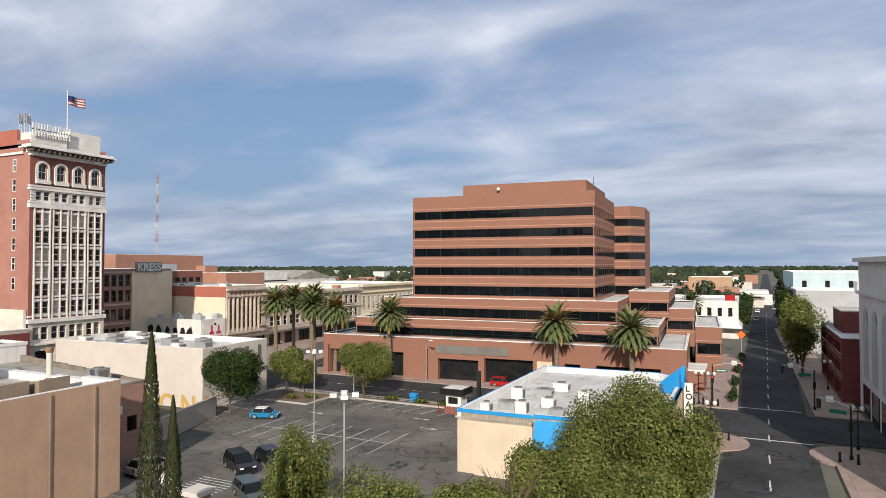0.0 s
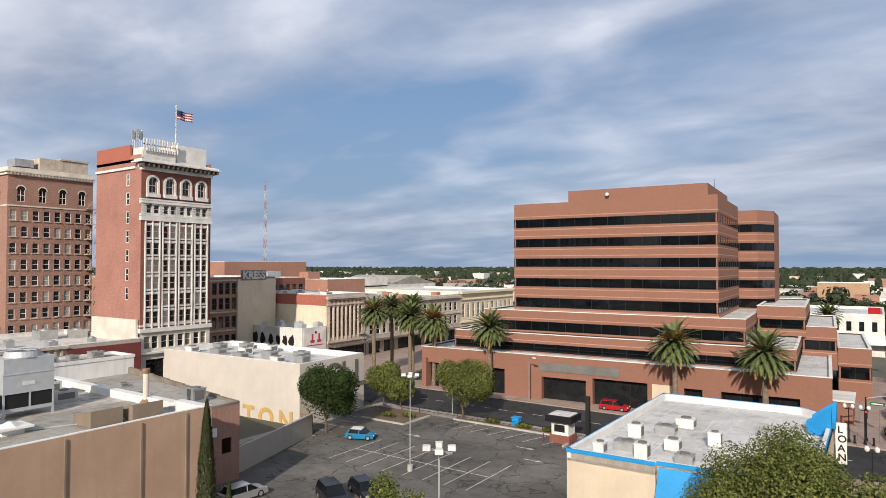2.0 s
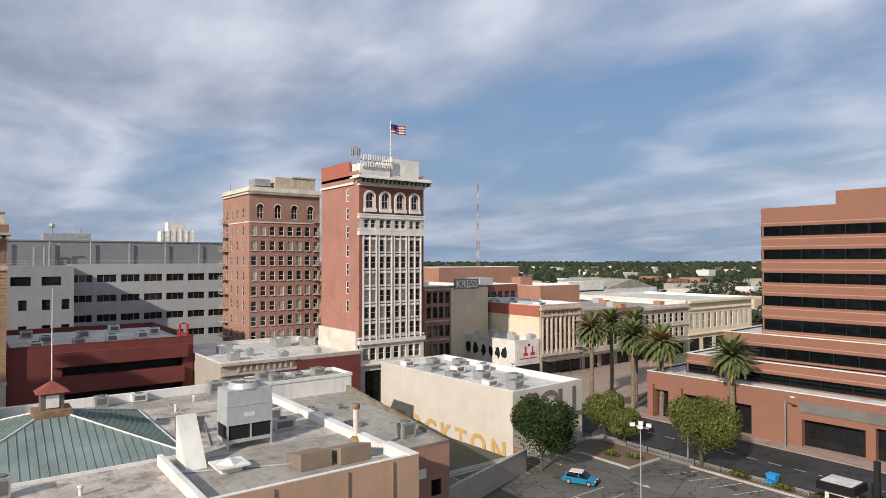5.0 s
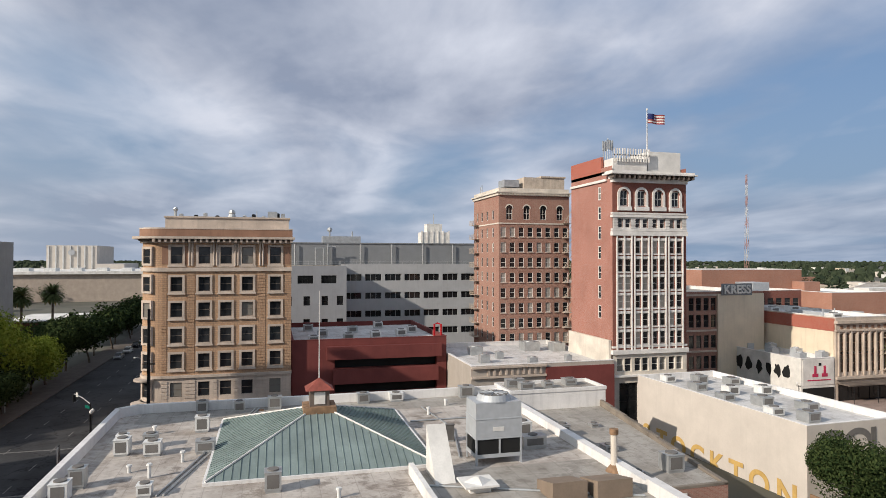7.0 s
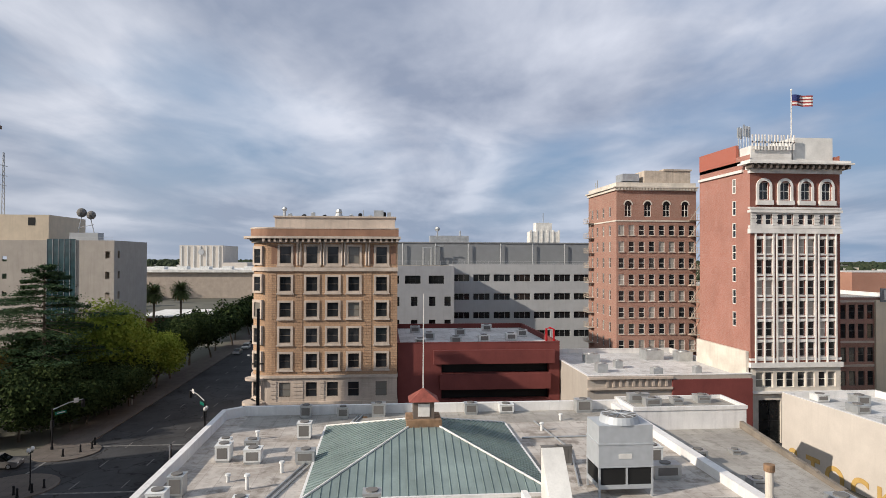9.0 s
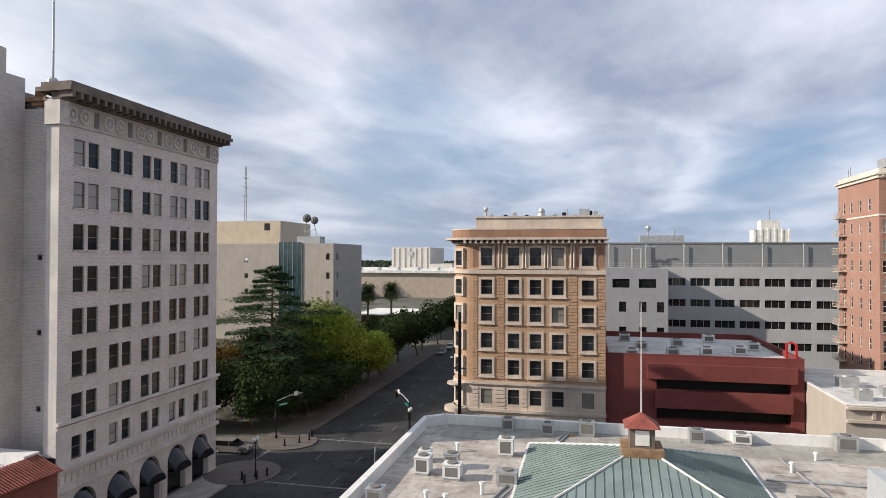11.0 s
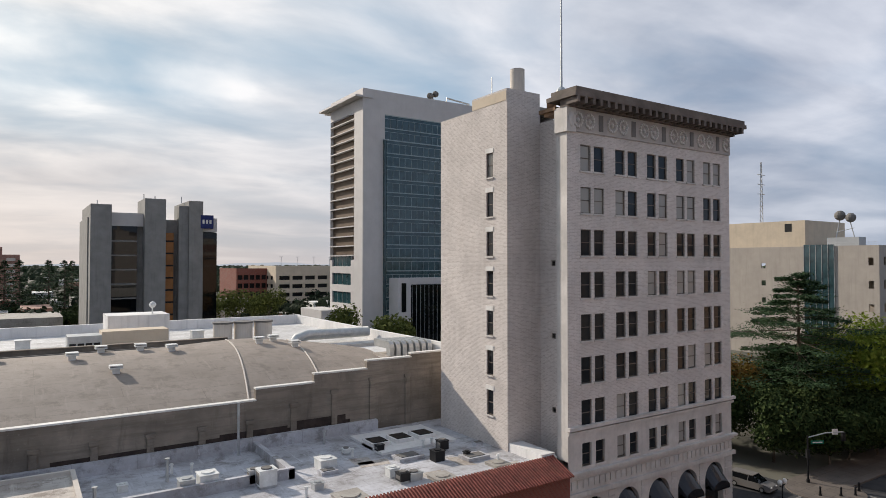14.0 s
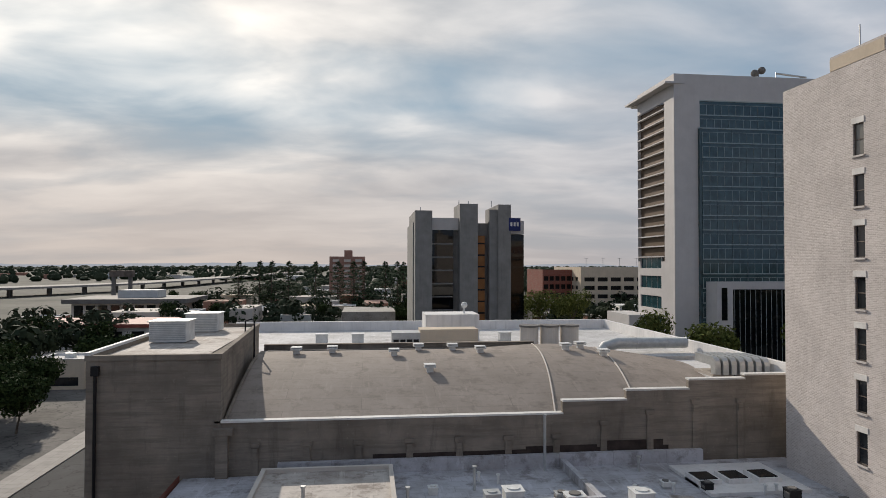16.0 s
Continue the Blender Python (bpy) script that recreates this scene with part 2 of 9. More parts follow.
MT = dict(
    ground=plain("town_ground", (0.13, 0.125, 0.10), 0.95, var=0.5, scale=0.02, fine=0.3),
    asphalt=asphalt("asphalt", (0.045, 0.045, 0.047)),
    lot=asphalt("parking_asphalt", (0.125, 0.115, 0.105), 0.6),
    walk=paving("concrete_walk", (0.36, 0.33, 0.30)),
    pink=paving("pinkish_paving", (0.36, 0.27, 0.23), 2.4),
    # walk paving darkened: shade of the park trees is in its colour
    oldwalk=paving("tree_shaded_walk", (0.14, 0.12, 0.105)),
    tar=plain("weathered_tar", (0.055, 0.04, 0.034), 0.85, var=0.6, scale=0.8, fine=2),
    kerb=plain("kerb_concrete", (0.45, 0.42, 0.38)),
    line=plain("road_paint", (0.62, 0.61, 0.58), 0.8, var=0.5, scale=1.5),
    office=brick("orange_brown_brick", (0.272, 0.132, 0.093), (0.24, 0.112, 0.08), (0.23, 0.125, 0.092), 0.3, 0.1, 0.01, 0.12),
    office_line=plain("pale_brick_line", (0.42, 0.24, 0.17)),
    coping=plain("white_coping", (0.72, 0.70, 0.66)),
    black=glass("black_glass", (0.004, 0.005, 0.006), None, 0.03, 0.35),
    glass=glass("window_glass", (0.018, 0.02, 0.023), (0.19, 0.18, 0.16)),
    dark=glass("dark_window_glass", (0.012, 0.013, 0.014)),
    blinds=glass("window_glass_with_blinds", (0.016, 0.018, 0.02), (0.33, 0.31, 0.28), share=0.68, spec=0.28),
    curtain=glass("blue_grey_curtain_glass", (0.028, 0.058, 0.066), None, 0.08, 0.7),
    teal=glass("teal_glass", (0.018, 0.05, 0.058), None, 0.12, 0.3),
    palebrick=brick("pale_grey_brick", (0.63, 0.565, 0.525), (0.47, 0.41, 0.37), (0.67, 0.615, 0.575), 0.4, 0.13, 0.02, 0.4),
    terracotta=plain("white_glazed_terracotta", (0.61, 0.565, 0.525), 0.55, streak=0.25, fine=3),
    cornice=plain("dark_weathered_cornice", (0.16, 0.13, 0.11), 0.8, var=0.5, fine=2),
    redbrick=brick("dark_red_brick", (0.25, 0.085, 0.06), (0.19, 0.06, 0.045), (0.22, 0.12, 0.1), soot=0.2),
    palered=brick("weathered_orange_brick", (0.40, 0.20, 0.14), (0.33, 0.155, 0.105), (0.36, 0.22, 0.17), soot=0.3),
    abrick=brick("brown_tapestry_brick", (0.36, 0.19, 0.145), (0.28, 0.14, 0.105), (0.36, 0.25, 0.20), soot=0.3),
    bankside=brick("weathered_rose_brick", (0.37, 0.165, 0.125), (0.31, 0.125, 0.095), (0.40, 0.25, 0.21), soot=0.4),
    redparapet=brick("bright_red_brick", (0.40, 0.11, 0.075), (0.34, 0.09, 0.06), (0.36, 0.18, 0.14), soot=0.15),
    tank=plain("rust_streaked_tan_metal", (0.52, 0.44, 0.36), 0.8, var=0.3, scale=0.8, streak=0.75),
    court=plain("warm_grey_panel", (0.57, 0.54, 0.52), 0.7, var=0.08, streak=0.08),
    # terracotta darkened: the shade under the cornice is in this colour
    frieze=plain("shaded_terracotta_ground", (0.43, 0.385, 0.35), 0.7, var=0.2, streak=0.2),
    hall=plain("pale_tan_brick", (0.42, 0.35, 0.29), 0.85, var=0.15, streak=0.1),
    # office grey made darker and bluer for the wing's shade
    wing=plain("shaded_blue_grey_render", (0.31, 0.32, 0.34), 0.75, var=0.1, streak=0.15),
    fadedline=plain("faded_road_paint", (0.20, 0.195, 0.185), 0.85, var=0.6, scale=1.5),
    paleblue=plain("pale_blue_render", (0.43, 0.53, 0.56), 0.8, var=0.1, streak=0.15),
    galv=plain("bright_galvanised_sheet", (0.47, 0.49, 0.51), 0.5, 0.25, var=0.12, scale=1.5),
    mastred=plain("faded_red_steel", (0.30, 0.17, 0.15), 0.7, 0.3),
    mastgrey=plain("dull_grey_steel", (0.42, 0.42, 0.42), 0.7, 0.3),
    partywall=plain("pale_cream_party_wall", (0.70, 0.60, 0.46), 0.85, var=0.1, streak=0.2),
    whitetrim=plain("white_painted_trim", (0.74, 0.71, 0.67), 0.6, streak=0.2),
    cream=plain("cream_paint", (0.66, 0.60, 0.52), 0.7, streak=0.25),
    hotel=brick("buff_ochre_brick", (0.50, 0.325, 0.205), (0.41, 0.255, 0.155), (0.35, 0.235, 0.16), 0.5, 0.32, 0.04, 0.4),
    hotelstone=plain("pale_buff_stone", (0.55, 0.46, 0.385), 0.7, streak=0.35),
    hotelroof=plain("red_brown_roof_band", (0.29, 0.165, 0.11), streak=0.3),
    maroon=plain("dark_red_stucco", (0.17, 0.045, 0.04), 0.8, var=0.18, streak=0.12),
    grey=plain("grey_panel", (0.40, 0.41, 0.42), 0.7, var=0.12),
    lightgrey=plain("light_grey_concrete", (0.60, 0.60, 0.58), 0.75, var=0.12, streak=0.15),
    beige=plain("beige_stucco", (0.56, 0.51, 0.455), 0.85, var=0.1, streak=0.1),
    tan=plain("tan_stucco", (0.43, 0.285, 0.20), 0.85, var=0.14, streak=0.15),
    officegrey=plain("cool_grey_concrete", (0.42, 0.425, 0.43), 0.75, var=0.1, streak=0.15),
    slate=plain("dark_grey_cladding", (0.22, 0.23, 0.24), 0.7, var=0.1),
    yellow=plain("yellow_cream_paint", (0.74, 0.62, 0.42), 0.8, var=0.1, streak=0.15),
    county=plain("grey_beige_concrete", (0.41, 0.365, 0.32), 0.85, var=0.1, streak=0.2),
    spandrel=plain("grey_green_spandrel", (0.30, 0.36, 0.37), 0.45, 0.2, var=0.15),
    sand=plain("sand_painted_block", (0.60, 0.50, 0.38), 0.85, var=0.12, streak=0.15),
    taupe=boarded("stained_board_marked_concrete", (0.25, 0.214, 0.176)),
    oldroof=membrane("dirty_white_roof_coating", (0.53, 0.53, 0.56), (5.0, 1.2), 0.62, (0.20, 0.18, 0.165)),
    vault=membrane("tan_barrel_roofing", (0.33, 0.28, 0.24), (14, 2.2), 0.5, (0.2, 0.17, 0.14)),
    whiteroof=membrane("white_membrane", (0.62, 0.61, 0.60), dirt=0.55, patch=(0.33, 0.31, 0.29)),
    greyroof=membrane("grey_membrane", (0.38, 0.355, 0.32), dirt=0.6, patch=(0.2, 0.175, 0.15)),
    tanroof=membrane("worn_beige_membrane", (0.52, 0.475, 0.43), dirt=0.8, patch=(0.22, 0.18, 0.15)),
    parapet=plain("white_parapet_coating", (0.74, 0.72, 0.70), 0.7, var=0.15, streak=0.3),
    green=plain("patina_green_metal_roof", (0.235, 0.29, 0.275), 0.5, 0.2, var=0.25, streak=0.2),
    greenrib=plain("green_standing_seam", (0.21, 0.27, 0.25), 0.5, 0.2),
    tile=plain("red_clay_tile", (0.27, 0.075, 0.055), 0.7, var=0.4, scale=1.5, fine=4),
    metal=plain("galvanised_metal", (0.48, 0.49, 0.49), 0.45, 0.6, var=0.2, scale=1.2),
    white=plain("white_enamel_metal", (0.70, 0.70, 0.68), 0.5, 0.0, var=0.2, scale=1.2, streak=0.2),
    rust=plain("rusty_metal", (0.32, 0.20, 0.12), 0.8, 0.2, var=0.5, scale=1.5),
    blackmetal=plain("black_metal", (0.02, 0.02, 0.022), 0.5, 0.4, var=0.3),
    brownmetal=plain("brown_painted_duct", (0.26, 0.20, 0.15), 0.7, 0.1),
    blue=plain("bright_blue_paint", (0.02, 0.27, 0.60), 0.5, var=0.2),
    bark=plain("bark", (0.13, 0.10, 0.075), 0.95, var=0.5, scale=2, fine=8, bump=0.5),
    palmtrunk=plain("palm_trunk", (0.22, 0.17, 0.125), 0.95, var=0.5, scale=3, fine=6, bump=0.5),
    leaf=foliage("broad_leaf", (0.05, 0.068, 0.016), (0.215, 0.23, 0.068), (0.2, 0.13, 0.06), 0.03),
    leafdark=foliage("dark_leaf", (0.016, 0.032, 0.011), (0.068, 0.09, 0.03)),
    leafbright=foliage("bright_leaf", (0.17, 0.23, 0.03), (0.29, 0.34, 0.06)),
    autumn=foliage("autumn_leaf", (0.30, 0.14, 0.04), (0.25, 0.2, 0.05)),
    conifer=foliage("conifer_needles", (0.032, 0.065, 0.03), (0.075, 0.115, 0.055)),
    cypress=foliage("cypress_leaf", (0.042, 0.052, 0.022), (0.09, 0.098, 0.045), (0.15, 0.105, 0.055), 0.08),
    frond=foliage("palm_frond", (0.095, 0.125, 0.045), (0.19, 0.215, 0.095)),
    dryfrond=foliage("dry_palm_frond", (0.33, 0.19, 0.06), (0.4, 0.27, 0.1)),
    farwood=foliage("far_trees", (0.026, 0.038, 0.022), (0.058, 0.070, 0.040)),
    twig=plain("bare_twigs", (0.16, 0.11, 0.08), 0.95),
    carpaint=plain("dark_car_paint", (0.018, 0.018, 0.022), 0.2, 0.3, var=0.1, spec=0.6),
    bluepaint=plain("blue_car_paint", (0.02, 0.22, 0.42), 0.2, 0.2, var=0.08, spec=0.6),
    greenpaint=plain("grey_green_car_paint", (0.10, 0.12, 0.115), 0.25, 0.4, var=0.08, spec=0.6),
    redpaint=plain("red_car_paint", (0.42, 0.015, 0.02), 0.25, 0.1, var=0.08, spec=0.6),
    silver=plain("silver_car_paint", (0.5, 0.5, 0.5), 0.3, 0.6, var=0.08),
    tyre=plain("tyre_rubber", (0.015, 0.015, 0.015), 0.9),
    gold=plain("ochre_mural_letter", (0.55, 0.36, 0.12), 0.85, streak=0.3),
    inkgrey=plain("grey_mural_letter", (0.17, 0.16, 0.15), 0.8),
    # black for letters and signs, also painted shade inside openings
    ink=plain("black_paint_and_dark_insides", (0.015, 0.015, 0.015), 0.7),
    pinksign=plain("pink_sign_paint", (0.5, 0.04, 0.10), 0.7),
    orange=plain("orange_sign", (0.8, 0.16, 0.02), 0.6),
    signgreen=plain("street_sign_green", (0.0, 0.14, 0.09), 0.5),
    bronze=plain("bronze_panel", (0.12, 0.08, 0.05), 0.5, 0.3),
    concrete=plain("dark_board_concrete", (0.27, 0.26, 0.245), 0.85, var=0.2, streak=0.3),
    wood=plain("orange_wood_panel", (0.35, 0.15, 0.05), 0.6, var=0.3),
    flagred=plain("red_flag_cloth", (0.32, 0.07, 0.07), 0.9),
    flagblue=plain("blue_flag_cloth", (0.03, 0.04, 0.14), 0.9),
)
for key, tint in (("lamp_red", (1.0, 0.02, 0.03)), ):
    lm = Nodes(key)
    lm.b.inputs["Emission Color"].default_value, lm.b.inputs["Emission Strength"].default_value = (*tint, 1), 3.0
    MT[key] = lm.done((0.3, 0.01, 0.01))

# hill haze put in as a pale blue emission
hz = Nodes("haze_glow_hills")
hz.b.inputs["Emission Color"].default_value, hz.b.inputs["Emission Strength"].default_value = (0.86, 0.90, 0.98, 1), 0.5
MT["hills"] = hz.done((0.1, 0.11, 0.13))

# ---- mesh helpers ----


class Geo:
    def __init__(self):
        self.v, self.f, self.m = [], [], []

    def poly(self, pts, m=0):
        i = len(self.v)
        self.v += [tuple(p) for p in pts]
        self.f.append(tuple(range(i, i + len(pts))))
        self.m.append(m)
        return self

    def prism(self, pts, z0, z1, m=0, top=None):
        """An upright prism over a plan outline given anticlockwise."""
        n = len(pts)
        i = len(self.v)
        self.v += [(x, y, z0) for x, y in pts] + [(x, y, z1) for x, y in pts]
        self.f.append(tuple(range(i + n, i + 2 * n)))
        self.m.append(m if top is None else top)
        self.f.append(tuple(range(i + n - 1, i - 1, -1)))
        self.m.append(m)
        for k in range(n):
            j = (k + 1) % n
            self.f.append((i + k, i + j, i + n + j, i + n + k))
            self.m.append(m)
        return self

    def box(self, x0, y0, z0, x1, y1, z1, m=0, top=None):
        x0, x1, y0, y1, z0, z1 = min(x0, x1), max(x0, x1), min(y0, y1), max(y0, y1), min(z0, z1), max(z0, z1)
        return self.prism(((x0, y0), (x1, y0), (x1, y1), (x0, y1)), z0, z1, m, top)

    def cyl(self, x, y, z0, z1, r, r2=None, n=12, m=0):
        r2 = r if r2 is None else r2
        i = len(self.v)
        for z, rr in ((z0, r), (z1, r2)):
            self.v += [(x + rr * math.cos(2 * math.pi * k / n), y + rr * math.sin(2 * math.pi * k / n), z) for k in range(n)]
        for k in range(n):
            j = (k + 1) % n
            self.f.append((i + k, i + j, i + n + j, i + n + k))
        self.f += [tuple(range(i + n, i + 2 * n)), tuple(range(i + n - 1, i - 1, -1))]
        self.m += [m] * (n + 2)
        return self

    def tube(self, pts, r, n=6, r2=None, m=0):
        """A round bar along points, tapering to r2."""
        r2 = r if r2 is None else r2
        pts = [Vector(p) for p in pts]
        i = len(self.v)
        for k, p in enumerate(pts):
            d = (pts[min(k + 1, len(pts) - 1)] - pts[max(k - 1, 0)]).normalized()
            a = d.cross(Vector((0, 0, 1)) if abs(d.z) < 0.9 else Vector((1, 0, 0))).normalized()
            b = d.cross(a)
            rr = r + (r2 - r) * k / max(1, len(pts) - 1)
            self.v += [tuple(p + rr * (math.cos(2 * math.pi * q / n) * a + math.sin(2 * math.pi * q / n) * b)) for q in range(n)]
        for k in range(len(pts) - 1):
            for q in range(n):
                w = (q + 1) % n
                self.f.append((i + k * n + q, i + k * n + w, i + (k + 1) * n + w, i + (k + 1) * n + q))
                self.m.append(m)
        self.f += [tuple(range(i, i + n)), tuple(range(i + len(pts) * n - 1, i + (len(pts) - 1) * n - 1, -1))]
        self.m += [m, m]
        return self

    def ball(self, x, y, z, rx, ry=None, rz=None, n=10, m=0):
        ry, rz = ry or rx, rz or rx
        i, rows = len(self.v), n // 2 + 1
        for a in range(rows):
            t = math.pi * a / (rows - 1)
            self.v += [(x + rx * math.sin(t) * math.cos(2 * math.pi * q / n), y + ry * math.sin(t) * math.sin(2 * math.pi * q / n), z + rz * math.cos(t)) for q in range(n)]
        for a in range(rows - 1):
            for q in range(n):
                w = (q + 1) % n
                self.f.append((i + (a + 1) * n + q, i + (a + 1) * n + w, i + a * n + w, i + a * n + q))
                self.m.append(m)
        return self

    def mesh(self, name, mats, smooth=False):
        me = bpy.data.meshes.new(name)
        me.from_pydata(self.v, [], self.f)
        for q in mats if isinstance(mats, (list, tuple)) else [mats]:
            me.materials.append(MT[q])
        me.polygons.foreach_set("material_index", self.m)
        if smooth:
            me.polygons.foreach_set("use_smooth", [True] * len(self.f))
        me.update()
        return me


def thing(name, label, category, x, y, z=0.0, rz=0.0, group="", kind=""):
    ob = new(name)
    ob.empty_display_size = 0.5
    ob.matrix_basis = pose(x, y, z, 0, 0, rz)
    return tagged(ob, label, category, group, kind)


def part(name, geo, mats, parent=None, label="", local=False, smooth=False):
    """One mesh object under a thing. Its points are in the world's metres, or in the thing's own if local."""
    me = geo if isinstance(geo, bpy.types.Mesh) else geo.mesh(name, mats, smooth)
    ob = new(name, me)
    if parent:
        ob.parent = parent
        if not local:
            up_ = parent.matrix_basis if not parent.parent else parent.parent.matrix_basis @ parent.matrix_parent_inverse @ parent.matrix_basis
            ob.matrix_parent_inverse = up_.inverted()
    return tagged(ob, label)


def whole(name, geo, mats, label, category, group="", kind="", smooth=False):
    """A thing that is one mesh."""
    return tagged(part(name, geo, mats, None, "", False, smooth), label, category, group, kind)


SHARED = {}


def shared(key, make):
    if key not in SHARED:
        SHARED[key] = make()
    return SHARED[key]


def facade(g, o, e, u0, u1, z0, z1, holes=(), depth=0.3, m=0, mr=None):
    """A wall's face on the line from o along e (its outside to the right of e), with holes (ua, ub, za, zb) that have reveals."""
    n = (e[1], -e[0])

    def at(u, z, d=0.0):
        return (o[0] + e[0] * u - n[0] * d, o[1] + e[1] * u - n[1] * d, z)
    us = sorted({u0, u1, *[min(max(h[k], u0), u1) for h in holes for k in (0, 1)]})
    zs = sorted({z0, z1, *[min(max(h[k], z0), z1) for h in holes for k in (2, 3)]})
    for za, zb in zip(zs, zs[1:]):
        run = None
        for ua, ub in zip(us, us[1:]):
            cu, cz = (ua + ub) / 2, (za + zb) / 2
            solid = not any(h[0] < cu < h[1] and h[2] < cz < h[3] for h in holes)
            if solid:
                run = (run[0] if run else ua, ub)
            if run and (not solid or ub == us[-1]):
                g.poly((at(run[0], za), at(run[1], za), at(run[1], zb), at(run[0], zb)), m)
                run = None
    mr = m if mr is None else mr
    for ua, ub, za, zb in holes:
        g.poly((at(ua, za), at(ub, za), at(ub, za, depth), at(ua, za, depth)), mr)
        g.poly((at(ua, zb, depth), at(ub, zb, depth), at(ub, zb), at(ua, zb)), mr)
        g.poly((at(ua, za), at(ua, za, depth), at(ua, zb, depth), at(ua, zb)), mr)
        g.poly((at(ub, za, depth), at(ub, za), at(ub, zb), at(ub, zb, depth)), mr)
    return g


def sash(w, h, bar=0.08, mid=True, mull=0):
    """Frame and pane of a window, standing on its sill's middle; its outside looks to -y."""
    f = Geo()
    f.box(-w / 2, -0.06, 0, -w / 2 + bar, 0.06, h).box(w / 2 - bar, -0.06, 0, w / 2, 0.06, h)
    f.box(-w / 2 + bar, -0.06, 0, w / 2 - bar, 0.06, bar).box(-w / 2 + bar, -0.06, h - bar, w / 2 - bar, 0.06, h)
    if mid:
        f.box(-w / 2 + bar, -0.05, h / 2 - bar / 2, w / 2 - bar, 0.05, h / 2 + bar / 2)
    for k in range(mull):
        x = -w / 2 + w * (k + 1) / (mull + 1)
        f.box(x - bar / 2, -0.055, bar, x + bar / 2, 0.055, h - bar)
    p = Geo().box(-w / 2 + bar * 0.5, 0.0, bar * 0.5, w / 2 - bar * 0.5, 0.03, h - bar * 0.5)
    return f, p


def window(parent, o, e, uc, z, w, h, frame_mat, pane_mat="glass", inset=0.18, mid=True, mull=0, sill=None, bar=0.08):
    key = (round(w, 2), round(h, 2), frame_mat, pane_mat, mid, mull, sill, bar)

    def make():
        f, p = sash(w, h, bar, mid, mull)
        if sill:
            f.box(-w / 2 - 0.12, -0.32, -0.14, w / 2 + 0.12, 0.0, 0.0, 1)
        return f.mesh("window", [frame_mat, sill or frame_mat]), p.mesh("pane", [pane_mat])
    mf, mp = shared(key, make)
    n = (e[1], -e[0])
    ob = new("window", mf)
    ob.parent = parent
    ob.matrix_parent_inverse = parent.matrix_basis.inverted()
    ob.matrix_basis = pose(o[0] + e[0] * uc - n[0] * inset, o[1] + e[1] * uc - n[1] * inset, z, 0, 0, math.degrees(math.atan2(e[1], e[0])))
    pn = new("pane", mp)
    pn.parent = ob
    return ob


def rim(g, x0, y0, x1, y1, z0, z1, w=0.35, m=0):
    """A parapet round a flat roof."""
    g.box(x0, y0, z0, x1, y0 + w, z1, m).box(x0, y1 - w, z0, x1, y1, z1, m)
    g.box(x0, y0 + w, z0, x0 + w, y1 - w, z1, m).box(x1 - w, y0 + w, z0, x1, y1 - w, z1, m)
    return g

# ---- ground, roads and pavements ----
EX, EY = (1.0, 0.0), (0.0, 1.0)
WX, WY = (-1.0, 0.0), (0.0, -1.0)
g = Geo()
rings = [0, 300, 900, 2000, 4600, 14000]
for a in range(24):
    t0, t1 = 2 * math.pi * a / 24, 2 * math.pi * (a + 1) / 24
    for r0, r1 in zip(rings, rings[1:]):
        q = [(-60 + r * math.cos(t), 20 + r * math.sin(t), -0.12) for r, t in ((r0, t0), (r1, t0), (r1, t1), (r0, t1))]
        g.poly(q if r0 else q[1:])
whole("ground", g, "ground", "dull brown and grey flat town ground", "ground", kind="structure")


def slab(name, pts, z0, z1, mat, label, category="pavement"):
    return whole(name, Geo().prism(pts, z0, z1), mat, label, category, kind="structure")


def rect(x0, y0, x1, y1):
    return ((x0, y0), (x1, y0), (x1, y1), (x0, y1))


def cross_x(y):
    return 1.5 + (y - 115) * 0.026


slab("road", rect(-420, 86.5, 300, 100.2), -0.1, 0.0, "asphalt", "worn dark asphalt two-lane street beside the parking lot", "road")
slab("road", rect(-600, -27.3, -20, -10.0), -0.1, 0.004, "asphalt", "dark asphalt main street with faded lane lines", "road")
slab("road", rect(-113.0, -10.0, -99.5, 86.5), -0.1, 0.0, "asphalt", "dark asphalt side street", "road")
slab("road", rect(-111.5, -400, -100.0, -27.3), -0.1, 0.0, "asphalt", "dark asphalt side street by the park", "road")
slab("road", ((cross_x(-60) - 4.6, -60), (cross_x(-60) + 4.6, -60), (cross_x(1500) + 4.6, 1500), (cross_x(1500) - 4.6, 1500)), -0.1, 0.008, "asphalt", "dark asphalt street running to the horizon", "road")
slab("road", rect(-8.5, -420, 5.0, -60.0), -0.1, 0.0, "asphalt", "dark asphalt street beside the theatre", "road")
slab("ground_lot", rect(9.0, -260, 70, -40), -0.1, 0.01, "lot", "grey asphalt car park across the street", "parking lot")
slab("pavement", rect(5.0, -420, 9.0, -40), -0.1, 0.15, "walk", "pale concrete pavement across the street")
slab("pavement", rect(-12.2, -420, -8.5, -34.0), -0.1, 0.15, "walk", "pale concrete pavement beside the theatre")
slab("ground_lot", rect(-72.0, 40.0, -26.0, 84.0), -0.1, 0.02, "lot", "patched grey asphalt parking lot with oil stains", "parking lot")
